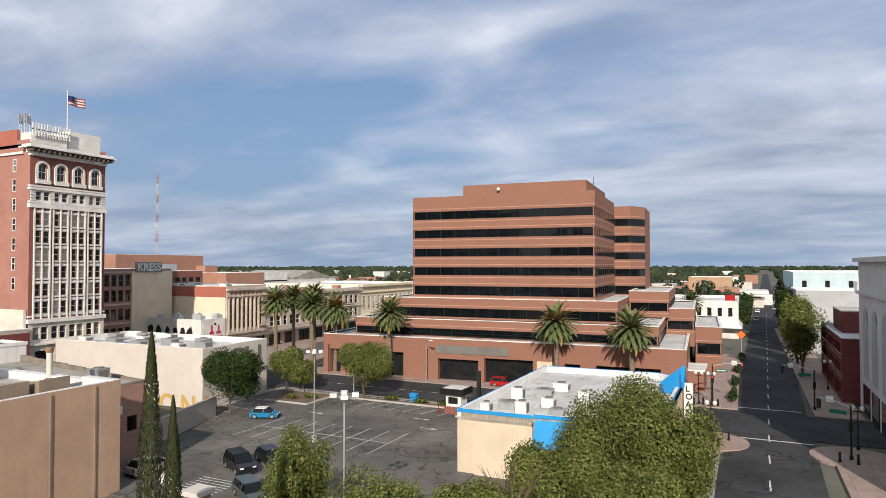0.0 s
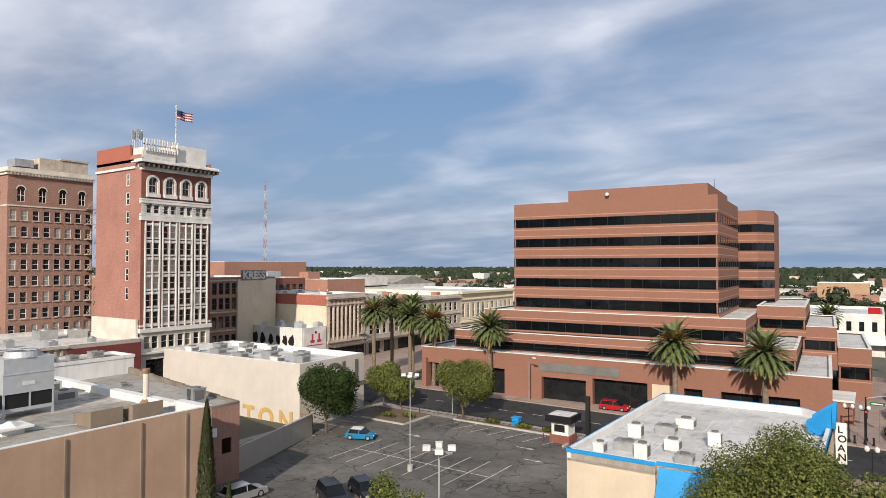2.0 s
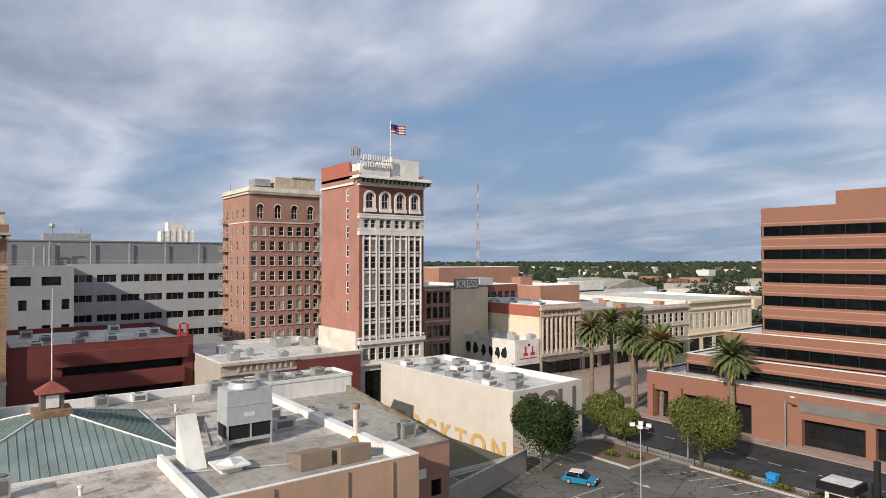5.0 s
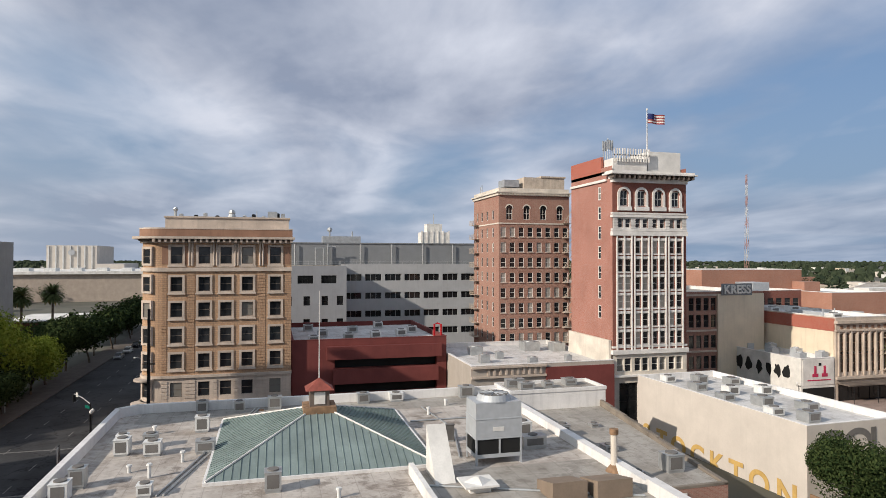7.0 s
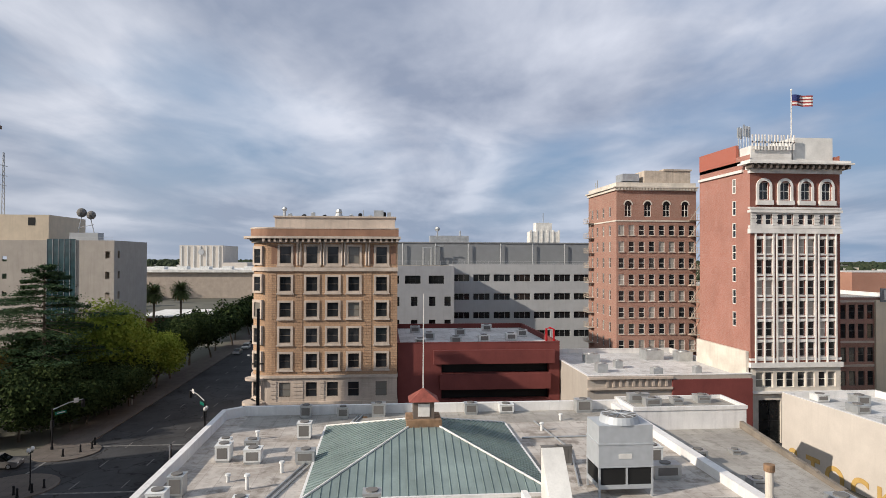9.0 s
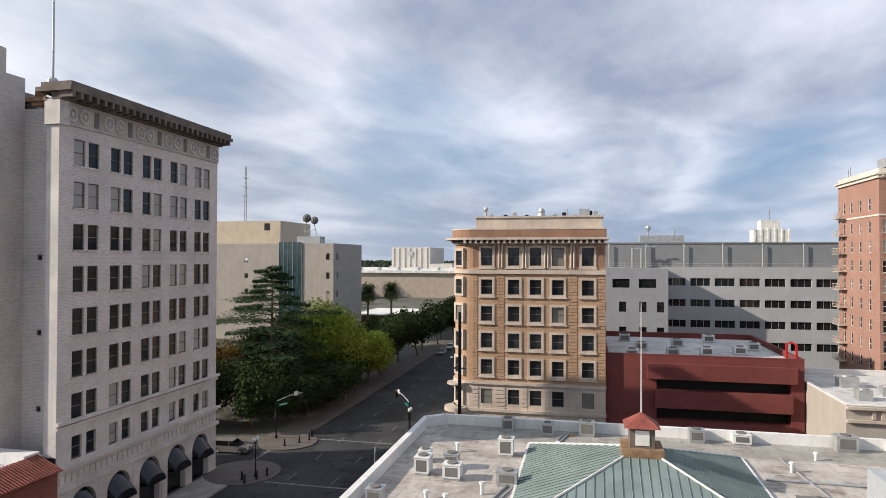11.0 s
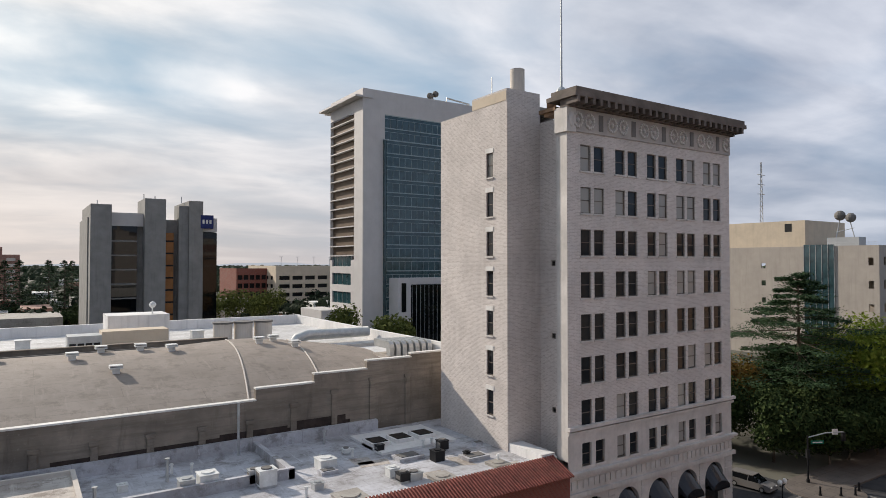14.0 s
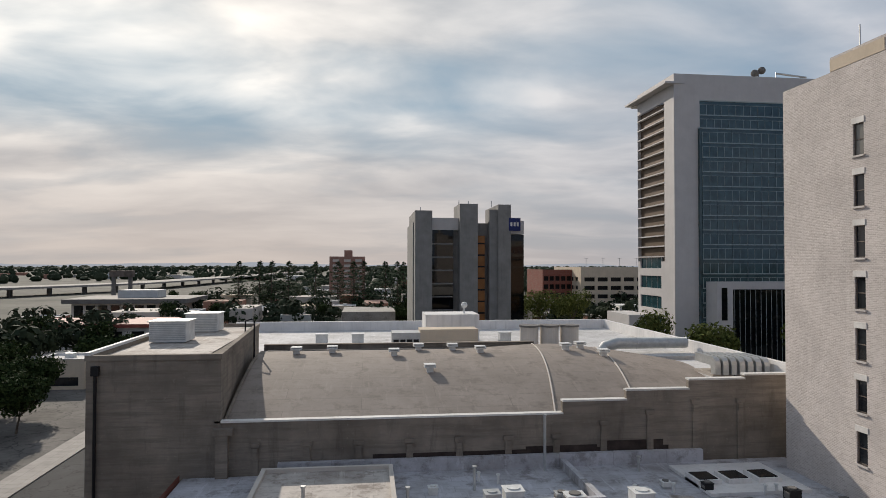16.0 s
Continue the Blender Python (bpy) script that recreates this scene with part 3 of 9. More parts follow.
# pavements: each a raised slab with a kerb
for pts, mat, label in (
    (rect(-72, 84.0, -9.0, 86.5), "walk", "pale concrete pavement along the parking lot"),
    (rect(-72.6, 30, -71.4, 84.0), "walk", "narrow concrete walk beside the mural wall"),
    (rect(-86, 100.2, -9.5, 106.0), "pink", "pinkish paved forecourt with concrete bands"),
    (rect(-113, 100.2, -86, 150.0), "pink", "pinkish paved plaza under the palms"),
    (rect(-9.5, 100.2, cross_x(130) - 4.7, 160.0), "pink", "red-brown brick corner pavement with bollards"),
    (rect(cross_x(70) + 6.2, 40, 12.5, 83.0), "pink", "red-brown brick street corner pavement"),
    (rect(cross_x(130) + 4.8, 100.2, 12.5, 230.0), "pink", "brick pavement under street trees"),
    (rect(-9.5, 30, cross_x(70) - 4.7, 84.0), "walk", "concrete pavement beside a large tree"),
    (rect(-99.4, -10.0, -20.0, -2.6), "walk", "concrete pavement before the low roofs"),
    (rect(-99.4, -31.9, -20.0, -27.4), "walk", "concrete pavement before the arcaded tower"),
    (rect(-99.4, -2.6, -95.2, 86.4), "walk", "concrete side street pavement"),
    (rect(-121.0, -10.5, -113.1, 86.4), "walk", "concrete pavement before the ochre corner block"),
    (rect(-330.0, -10.6, -121.0, -7.0), "oldwalk", "concrete pavement beside the main street"),
    (rect(-330.0, -33.0, -112.5, -27.4), "oldwalk", "concrete park pavement with bollards"),
):
    slab("pavement", pts, -0.1, 0.15, mat, label)
# rounded corner aprons at the crossing
for cxx, cyy, r, label in ((-99.0, -28.0, 4.6, "rounded concrete street corner apron"), (-112.5, -28.6, 4.2, "rounded concrete park corner apron"), (-5.6, 81.5, 4.2, "rounded kerb corner with red bricks"), (8.6, 80.5, 4.2, "rounded brick street corner apron")):
    g = Geo().cyl(cxx, cyy, -0.1, 0.155, r, n=28)
    whole("pavement", g, "oldwalk" if cyy < 0 else "pink", label, "pavement", kind="structure")
# lane lines
g = Geo()
for k in range(30):
    y = 30 + k * 9.0
    x = cross_x(y)
    g.box(x - 0.08, y, 0.012, x + 0.08, y + 3.2, 0.016)
for yy in (84.6, 102.2):
    g.box(-3.4, yy, 0.012, 5.2, yy + 0.35, 0.016)
whole("lane_marking", g, "line", "worn white dashed centre line of the street", "road marking", kind="structure")
g = Geo()
for k in range(26):
    x = -98 - k * 8.0
    g.box(x - 2.6, -21.6, 0.008, x, -21.45, 0.012).box(x - 2.6, -15.9, 0.008, x, -15.75, 0.012)
g.box(-115.2, -27.0, 0.008, -114.8, -10.4, 0.012).box(-111.4, -29.4, 0.008, -101, -29.1, 0.012).box(-97, -27.0, 0.008, -96.6, -10.4, 0.012)
whole("lane_marking", g, "fadedline", "faded white lane lines on the main street", "road marking", kind="structure")
g = Geo()
for k in range(24):
    x = -78 + k * 3.0
    g.box(x, 93.2, 0.004, x + 1.6, 93.34, 0.008)
whole("lane_marking", g, "line", "faded lane line of the cross street", "road marking", kind="structure")
# parking bays
g = Geo()
for k in range(13):
    y = 44 + k * 2.75
    g.box(-71.0, y, 0.03, -66.2, y + 0.1, 0.034)
for k in range(9):
    x = -56.0 + k * 2.7
    g.poly(((x, 79.0, 0.032), (x + 0.12, 79.0, 0.032), (x + 1.52, 83.2, 0.032), (x + 1.4, 83.2, 0.032)))
for k in range(8):
    x = -58 + k * 2.7
    g.box(x, 60.0, 0.03, x + 0.1, 69.6, 0.034)
g.box(-58, 64.7, 0.03, -39, 64.82, 0.034)
for k in range(9):
    y = 42.6 + k * 0.55
    g.box(-49.5, y, 0.03, -45.0, y + 0.12, 0.034)
for x, y in ((-57, 73.5), (-42, 76.5), (-39, 72.5)):
    g.box(x, y, 0.03, x + 1.6, y + 0.16, 0.034).poly(((x + 1.6, y - 0.3, 0.034), (x + 2.4, y + 0.08, 0.034), (x + 1.6, y + 0.46, 0.034)))
whole("lane_marking", g, "line", "faded white parking bay lines and arrows", "road marking", kind="structure")
g = Geo()
g.box(-56, 83.55, 0.02, -37, 83.85, 0.22).box(-37.3, 79.5, 0.02, -37.0, 83.55, 0.22).box(-68, 77.0, 0.02, -60.0, 77.3, 0.22).box(-60.3, 77.3, 0.02, -60, 83.5, 0.22).box(-71, 40, 0.02, -70.7, 76, 0.22)
whole("kerb", g, "kerb", "chipped pale concrete parking lot kerb", "kerb", kind="structure")
g = Geo().box(-68, 77.3, 0.0, -60.3, 84.0, 0.2).box(-55.8, 83.86, 0.0, -37.2, 84.6, 0.25)
whole("planting_bed", g, "twig", "bare brown planting bed behind the kerb", "planting bed", kind="structure")

# ---- buildings ----


def block(name, label, x0, y0, x1, y1, z, wall_mat, roof_mat="whiteroof", par=0.6, holes=None, depth=0.3, coping="parapet", group="", category="building"):
    """A flat-roofed block: walls with holes by side (s, e, n, w), roof, parapet."""
    t = thing(name, label, category, (x0 + x1) / 2, (y0 + y1) / 2, group=group)
    holes = holes or {}
    g = Geo()
    facade(g, (x0, y0), EX, 0, x1 - x0, -0.1, z + par, holes.get("s", ()), depth)
    facade(g, (x1, y0), EY, 0, y1 - y0, -0.1, z + par, holes.get("e", ()), depth)
    facade(g, (x1, y1), WX, 0, x1 - x0, -0.1, z + par, holes.get("n", ()), depth)
    facade(g, (x0, y1), WY, 0, y1 - y0, -0.1, z + par, holes.get("w", ()), depth)
    part("wall", g, wall_mat, t)
    part("roof", Geo().box(x0 + 0.3, y0 + 0.3, z - 0.3, x1 - 0.3, y1 - 0.3, z), roof_mat, t)
    if par:
        part("parapet", rim(Geo(), x0 - 0.04, y0 - 0.04, x1 + 0.04, y1 + 0.04, z + par - 0.02, z + par + 0.1, 0.42), coping, t)
        part("parapet_back", rim(Geo(), x0 + 0.02, y0 + 0.02, x1 - 0.02, y1 - 0.02, z - 0.02, z + par - 0.02, 0.3), coping, t)
    return t


def ribbon(t, o, e, u0, u1, z0, z1, pitch, mat="black", frame_mat="blackmetal", inset=0.22, name="window"):
    """A band of glass with its mullions, one window object a bay."""
    n = max(1, round((u1 - u0) / pitch))
    for k in range(n):
        w = (u1 - u0) / n
        window(t, o, e, u0 + w * (k + 0.5), z0, w, z1 - z0, frame_mat, mat, inset, mid=False, bar=0.05)


# orange-brown office block on its stepped podium, turned a little from the grid
ROT = 3.2
oc, os_ = math.cos(radians(ROT)), math.sin(radians(ROT))
OX, OY = (oc, os_), (-os_, oc)


def off(u, v):
    return (-25.75 + u * oc - v * os_, 114.75 + u * os_ + v * oc)


def office_level(t, u0, v0, u1, v1, z0, z1, bands, pitch=1.9, lines=True, coping=True, roofmat="whiteroof", facet=None):
    """One storey block; facet (u, v) sets an angled face at its front right corner."""
    sides = [(off(u0, v0), OX, u1 - u0, pitch), (off(u1, v0), OY, v1 - v0, pitch), (off(u1, v1), (-oc, -os_), u1 - u0, 0), (off(u0, v1), (os_, -oc), v1 - v0, pitch)]
    if facet:
        p0, p1 = Vector(off(u1, v0)), Vector(off(*facet))
        d = (p1 - p0).normalized()
        sides[1:2] = [(tuple(p0), (d.x, d.y), (p1 - p0).length, pitch), (tuple(p1), OY, v1 - facet[1], 0)]
    for o, e, ln, p in sides:
        g = Geo()
        facade(g, o, e, 0, ln, z0, z1, [(0.02, ln - 0.02, a, b) for a, b in bands] if p else (), 0.35)
        part("wall", g, "office", t)
        if p:
            for a, b in bands:
                ribbon(t, o, e, 0.0, ln, a, b, max(3.0, ln / 14), inset=0.05)
            if lines:
                for a, b in bands:
                    for zz in (b + 0.42, a - 0.5):
                        if z0 + 0.2 < zz < z1 - 0.2:
                            part("brick_line", facade(Geo(), (o[0] + e[1] * 0.012, o[1] - e[0] * 0.012), e, 0, ln, zz, zz + 0.14), "office_line", t)
    g = Geo().prism([off(u0 + .2, v0 + .2), off(u1 - .2, v0 + .2)] + ([off(facet[0] - .2, facet[1]), off(facet[0] - .2, v1 - .2)] if facet else []) + [off(u1 - .2, v1 - .2), off(u0 + .2, v1 - .2)], z1 - 0.5, z1 - 0.25)
    part("roof", g, roofmat, t)
    if coping:
        g = Geo()
        for (ua, va), (ub, vb) in (((u0 - .05, v0 - .05), (u1 + .05, v0 + .4)), ((u0 - .05, v1 - .4), (u1 + .05, v1 + .05)), ((u0 - .05, v0 + .4), (u0 + .4, v1 - .4)), ((u1 - .4, v0 + .4), (u1 + .05, v1 - .4))):
            g.prism([off(ua, va), off(ub, va), off(ub, vb), off(ua, vb)], z1 - 0.02, z1 + 0.1)
        part("coping", g, "coping", t)


t = thing("office_building", "stepped orange-brown brick office block with black ribbon windows", "office building", *off(-18, 10))
W5 = [(29.45 - 3.63 * k, 31.0 - 3.63 * k) for k in range(5)]
W5[4] = (14.72, 16.48)
office_level(t, -35.7, 0, 0, 27, 14.0, 33.9, W5, coping=False)
office_level(t, -25.3, 0.8, -1.6, 25, 33.7, 35.95, [], coping=False)
office_level(t, -3.0, 27.1, 3.4, 46, 9.0, 33.2, [(a - 0.5, b - 0.5) for a, b in W5], coping=False, facet=(6.0, 31.5))
office_level(t, -40.5, -3.0, 4.2, 44, 10.4, 14.25, [(10.75, 12.4)])
office_level(t, -45.5, -5.6, 11.0, 44, 7.2, 10.4, [(7.35, 8.75)])
office_level(t, 4.3, 14, 11.7, 44, 10.4, 15.4, [(11.6, 13.2)])
office_level(t, 11.1, 15, 16.2, 44, 5.0, 12.1, [(8.2, 9.8)])
office_level(t, 16.3, 16, 21.0, 44, -0.1, 8.7, [(3.6, 5.6)])
# ground floor with deep openings
GH = [(-48.6, -46.2, 0, 4.6), (-43.6, -38.0, 0, 4.6), (-36.2, -33.0, 0, 4.6), (-26.2, -18.6, 0, 3.9), (-17.5, -8.9, 0, 4.4), (-3.6, -1.0, 0, 4.2), (1.5, 11.5, 0, 4.2)]
g = Geo()
facade(g, off(-50, -10), OX, 0, 65.3, -0.1, 7.4, [(a + 50, b + 50, c, d) for a, b, c, d in GH], 1.2)
facade(g, off(15.3, -10), OY, 0, 54, -0.1, 7.4, [(3, 8, 0, 3.6), (14, 22, 0, 3.6)], 0.6)
facade(g, off(-50, 44), (os_, -oc), 0, 54, -0.1, 7.4, [(30, 36, 0, 4), (42, 50, 0, 4)], 0.6)
part("wall", g, "office", t)
for a, b, c, d in GH:
    ribbon(t, off(-50, -10), OX, a + 50, b + 50, 0.05, d, 2.5, "dark", inset=1.1)
ribbon(t, off(15.3, -10), OY, 3, 8, 0.05, 3.6, 2.5, "dark", inset=0.5)
ribbon(t, off(15.3, -10), OY, 14, 22, 0.05, 3.6, 2.7, "dark", inset=0.5)
ribbon(t, off(-50, 44), (os_, -oc), 30, 36, 0.05, 4, 2.7, "dark", inset=0.5)
ribbon(t, off(-50, 44), (os_, -oc), 42, 50, 0.05, 4, 2.7, "dark", inset=0.5)
part("roof", Geo().prism([off(-49.8, -9.8), off(15.1, -9.8), off(15.1, 44), off(-49.8, 44)], 6.9, 7.15), "whiteroof", t)
g = Geo()
for (ua, va), (ub, vb) in (((-50.05, -10.05), (15.35, -9.6)), ((14.9, -9.6), (15.35, 44)), ((-50.05, -9.6), (-49.6, 44))):
    g.prism([off(ua, va), off(ub, va), off(ub, vb), off(ua, vb)], 7.38, 7.5)
part("coping", g, "coping", t)
g = Geo()
for a, b, c, d in GH[:3]:
    part("pilaster", Geo().prism([off(a - 0.5, -10.6), off(a - 0.05, -10.6), off(a - 0.05, -10.0), off(a - 0.5, -10.0)], 0, 5.4), "office", t)
part("sign_panel", Geo().prism([off(-26.5, -10.12), off(-13.2, -10.12), off(-13.2, -10.0), off(-26.5, -10.0)], 4.9, 6.3), "inkgrey", t, "dark grey blank sign panel")
part("pale_door", Geo().prism([off(-8.2, -10.1), off(-5.0, -10.1), off(-5.0, -10.0), off(-8.2, -10.0)], 0, 4.4), "sand", t, "tall pale yellow panel")
part("roof_dish", Geo().ball(*off(-18, 0.2), 34.9, 0.35), "white", t, "small white round camera housing")
part("aerial", Geo().tube([(*off(-3, 18), 35.7), (*off(-3, 18), 38.6)], 0.05), "blackmetal", t)

# pale brick tower with the dark cornice
t = thing("pale_brick_tower", "nine-storey pale grey brick office tower with dark overhanging cornice", "office tower", -86, -42)
X0, X1, YF, YB = -99.25, -74.45, -31.97, -49.45
rows = [35.1 - 3.87 * k for k in range(7)]
pairs = [-77.68, -82.33, -86.93, -91.5, -96.05]
hN, hN2, hArch = [], [], []
for c in pairs:
    for d in (-0.875, 0.875):
        u = X1 - c + d
        hN += [(u - 0.67, u + 0.67, z, z + 2.4) for z in rows]
        hN2.append((u - 0.6, u + 0.6, 8.35, 10.4))
g = Geo()
facade(g, (X1, YF), WX, 0, X1 - X0, 12.0, 38.6, hN, 0.28)
facade(g, (X0, YF), WY, 0, YF - YB, -0.1, 40.6, [(u - 0.7, u + 0.7, z, z + 2.4) for u in (3, 7, 11, 15) for z in rows], 0.28)
facade(g, (X0, YB), EX, 0, X1 - X0, -0.1, 40.6)
facade(g, (X1, -33.3), WY, 0, 0.01, 0, 40)
part("wall", g, "palebrick", t, "pale grey brick walls")
o = (X1, YF)
for c in pairs:
    for d in (-0.875, 0.875):
        for z in rows:
            window(t, o, WX, X1 - c + d, z, 1.34, 2.4, "cornice", "blinds", 0.2, sill="terracotta")
        window(t, o, WX, X1 - c + d, 8.35, 1.2, 2.05, "cornice", "blinds", 0.25, sill="terracotta")
for u in (3, 7, 11, 15):
    for z in rows:
        window(t, (X0, YF), WY, u, z, 1.4, 2.4, "cornice", "glass", 0.2, sill="terracotta")
# terracotta base with arches
g = Geo()
facade(g, o, WX, 0, X1 - X0, 5.6, 12.0, hN2, 0.35)
facade(g, (X1, YF - 1.35), EY, 0, 1.35, 9.0, 40.6)
part("base_wall", g, "terracotta", t, "white terracotta lower storeys")
archc = [X1 - c for c in pairs]
g = Geo()
xs = [0.0]
for c in archc:
    r, zs_ = 1.62, 3.75
    # spandrel round each arch as a fan of strips
    facade(g, o, WX, xs[-1], c - r, -0.1, 5.6)
    for k in range(12):
        a0, a1 = math.pi * k / 12, math.pi * (k + 1) / 12
        p0, p1 = (c - r * math.cos(a0), zs_ + r * math.sin(a0)), (c - r * math.cos(a1), zs_ + r * math.sin(a1))
        g.poly([(o[0] - u, o[1], z) for u, z in (p0, p1, (p1[0], 5.6), (p0[0], 5.6))])
        g.poly([(o[0] - u, o[1] - d, z) for u, z, d in ((*p0, 0), (*p0, 0.7), (*p1, 0.7), (*p1, 0))])
    for s in (-1, 1):
        g.poly([(o[0] - (c + s * r), o[1] - d, z) for d, z in ((0, 0), (0.7, 0), (0.7, zs_), (0, zs_))])
    xs.append(c + r)
facade(g, o, WX, xs[-1], X1 - X0, -0.1, 5.6)
part("arcade", g, "terracotta", t, "rusticated white arcade")
g = Geo()
for k in range(9):
    z = 0.3 + k * 0.6
    for a, b in zip([0.0] + [c + 1.9 for c in archc], [c - 1.9 for c in archc] + [X1 - X0]):
        if b - a > 0.3:
            part("rustication", Geo().box(o[0] - b, o[1], z, o[0] - a, o[1] + 0.07, z + 0.5), "terracotta", t)
for c in archc:
    x = o[0] - c
    g = Geo()
    for k in range(8):
        a0, a1 = math.pi * k / 8, math.pi * (k + 1) / 8
        q = [(x + 1.5 * math.cos(a0), 1.1, 3.6 + 1.55 * math.sin(a0)), (x + 1.5 * math.cos(a1), 1.1, 3.6 + 1.55 * math.sin(a1))]
        b = [(p[0], YF - 0.3, p[2]) for p in q]
        f = [(x + (p[0] - x) * 1.0, YF + 0.9, 2.75 + (p[2] - 3.6) * 0.55) for p in q]
        g.poly((b[0], b[1], f[1], f[0]))
        g.poly(((x, YF + 0.9, 2.75), f[0], f[1]))
    g.box(x - 1.5, YF - 0.3, 2.65, x + 1.5, YF + 0.9, 2.8)
    part("awning", g, "carpaint", t, "black domed canvas awning")
    part("shopfront", Geo().box(x - 1.6, YF - 0.72, 0, x + 1.6, YF - 0.66, 5.4), "dark", t)
# string courses, frieze with roundels, cornice
g = Geo()
for za, zb, d in ((5.75, 6.15, 0.3), (7.45, 7.75, 0.22), (7.75, 8.0, 0.45), (11.35, 11.6, 0.2), (11.75, 12.05, 0.35)):
    g.box(X0 - d, YF, za, X1 + d * 0.3, YF + d, zb)
for k in range(34):
    x = X1 - 0.6 - k * 0.72
    g.box(x - 0.25, YF, 6.45, x + 0.25, YF + 0.1, 7.2)
part("string_course", g, "terracotta", t)
# frieze ground takes the darker terracotta, with the cornice's shade painted in
part("frieze", Geo().box(X0, YF - 0.5, 38.6, X1, YF + 0.14, 40.7).box(X1 - 0.5, YF - 1.35, 38.6, X1 + 0.12, YF - 0.5, 40.7), "frieze", t, "white terracotta frieze with wreaths, cornice shade in its colour")
for k in range(16):
    x = X1 - 1.2 - k * 1.52
    if k % 3 == 2:
        part("frieze_grille", Geo().box(x - 0.28, YF + 0.14, 38.9, x + 0.28, YF + 0.2, 40.4), "inkgrey", t)
        continue
    g = Geo()
    for q in range(14):
        a = 2 * math.pi * q / 14
        g.ball(x + 0.55 * math.cos(a), YF + 0.18, 39.65 + 0.62 * math.sin(a), 0.17, n=6)
    g.ball(x, YF + 0.15, 39.65, 0.22, n=8)
    part("wreath", g, "terracotta", t)
g = Geo().box(X0 - 0.7, YF - 2.0, 41.35, X1 + 0.6, YF + 1.7, 41.75).box(X0 - 0.5, YF - 1.6, 41.75, X1 + 0.4, YF + 1.6, 42.2).box(X0 - 0.4, YF - 0.6, 40.7, X1 + 0.25, YF + 0.5, 41.35)
part("cornice", g, "cornice", t, "dark weathered metal cornice")
for k in range(27):
    x = X1 + 0.2 - k * 0.96
    part("cornice_bracket", shared("wbr", lambda: Geo().box(-0.17, 0.3, -0.55, 0.17, 1.7, 0).mesh("cornice_bracket", "cornice")), None, t).matrix_basis = pose(x, YF, 41.35)
# stair block and recess
g = Geo()
SX, SY0, SY1 = -72.5, -38.0, -49.5
hS = [(8.24, 9.32, 35.15 - 3.9 * k, 37.6 - 3.9 * k) for k in range(7)]
facade(g, (SX, SY1), EY, 0, SY0 - SY1, -0.1, 42.3, hS, 0.25)
facade(g, (SX, SY0), WX, 0, 4.2, -0.1, 43.5)
facade(g, (-76.7, SY0), EY, 0, 4.7, -0.1, 40.6, [(1.6, 2.15, z, z + 0.55) for z in (12.3, 19.4, 26.4)], 0.2)
facade(g, (SX, SY1), EY, SY0 - SY1 - 5.6, SY0 - SY1, 42.3, 43.5)
facade(g, (SX - 6, SY1), EX, 0, 6, -0.1, 42.3)
facade(g, (SX - 6, SY0), WY, 0, SY0 - SY1, 40.0, 42.3)
facade(g, (-76.7, -33.3), EX, 0, 2.25, -0.1, 40.6)
part("corner_panel", Geo().box(X1 - 0.95, YF - 1.42, 38.5, X1 + 0.2, YF + 0.22, 40.75), "terracotta", t, "white corner panel of the frieze")
part("corner_wreath", Geo().ball(X1 - 0.4, YF + 0.24, 39.6, 0.38, 0.14, 0.7, 10), "terracotta", t)
part("stair_block", g, "palebrick", t, "pale brick stair block with single windows")
for z in (12.3, 19.4, 26.4):
    window(t, (-76.7, SY0), EY, 1.87, z, 0.5, 0.5, "cornice", "dark", 0.12, mid=False)
for k in range(7):
    window(t, (SX, SY1), EY, 8.78, 35.15 - 3.9 * k, 1.08, 2.45, "cornice", "glass", 0.18, sill="terracotta")
    part("lintel", Geo().box(SX, SY1 + 8.15, 37.6 - 3.9 * k, SX + 0.05, SY1 + 9.4, 38.05 - 3.9 * k), "whitetrim", t)
part("roof", Geo().box(X0, YB, 40.0, -76.8, YF - 0.4, 40.5).box(SX - 5.9, SY1 + 0.1, 41.6, SX - 0.1, SY0 - 0.1, 42.25).box(SX - 4.1, -43.5, 42.2, SX - 0.08, SY0 - 0.08, 43.45), "greyroof", t)
part("ochre_band", Geo().box(SX, -43.6, 42.35, SX + 0.03, SY0 - 0.1, 43.3), "sand", t, "ochre painted band on the stair head")
part("chimney", Geo().cyl(-75.0, -39.4, 43.4, 46.0, 0.72, n=20), "beige", t, "round pale metal flue", smooth=False)
part("flagpole", Geo().cyl(-75.85, -34.06, 40.5, 62.0, 0.11, 0.06, 8).ball(-75.85, -34.06, 42.7, 0.5, n=10), "metal", t, "tall bare metal flagpole")
part("roof_deck_rail", Geo().box(-76, -34.9, 40.95, -74.6, -33.8, 41.1).box(-75.9, -34.85, 41.1, -74.7, -34.8, 41.7), "rust", t)
part("eave", Geo().box(-76.75, -35.4, 40.62, -74.2, -33.2, 40.95).box(-76.75, -34.9, 40.3, -74.45, -33.3, 40.62), "rust", t, "rust-brown eave return")
part("aerial", Geo().tube([(-73.4, -41.5, 43.4), (-73.4, -41.5, 45.5)], 0.06), "metal", t)

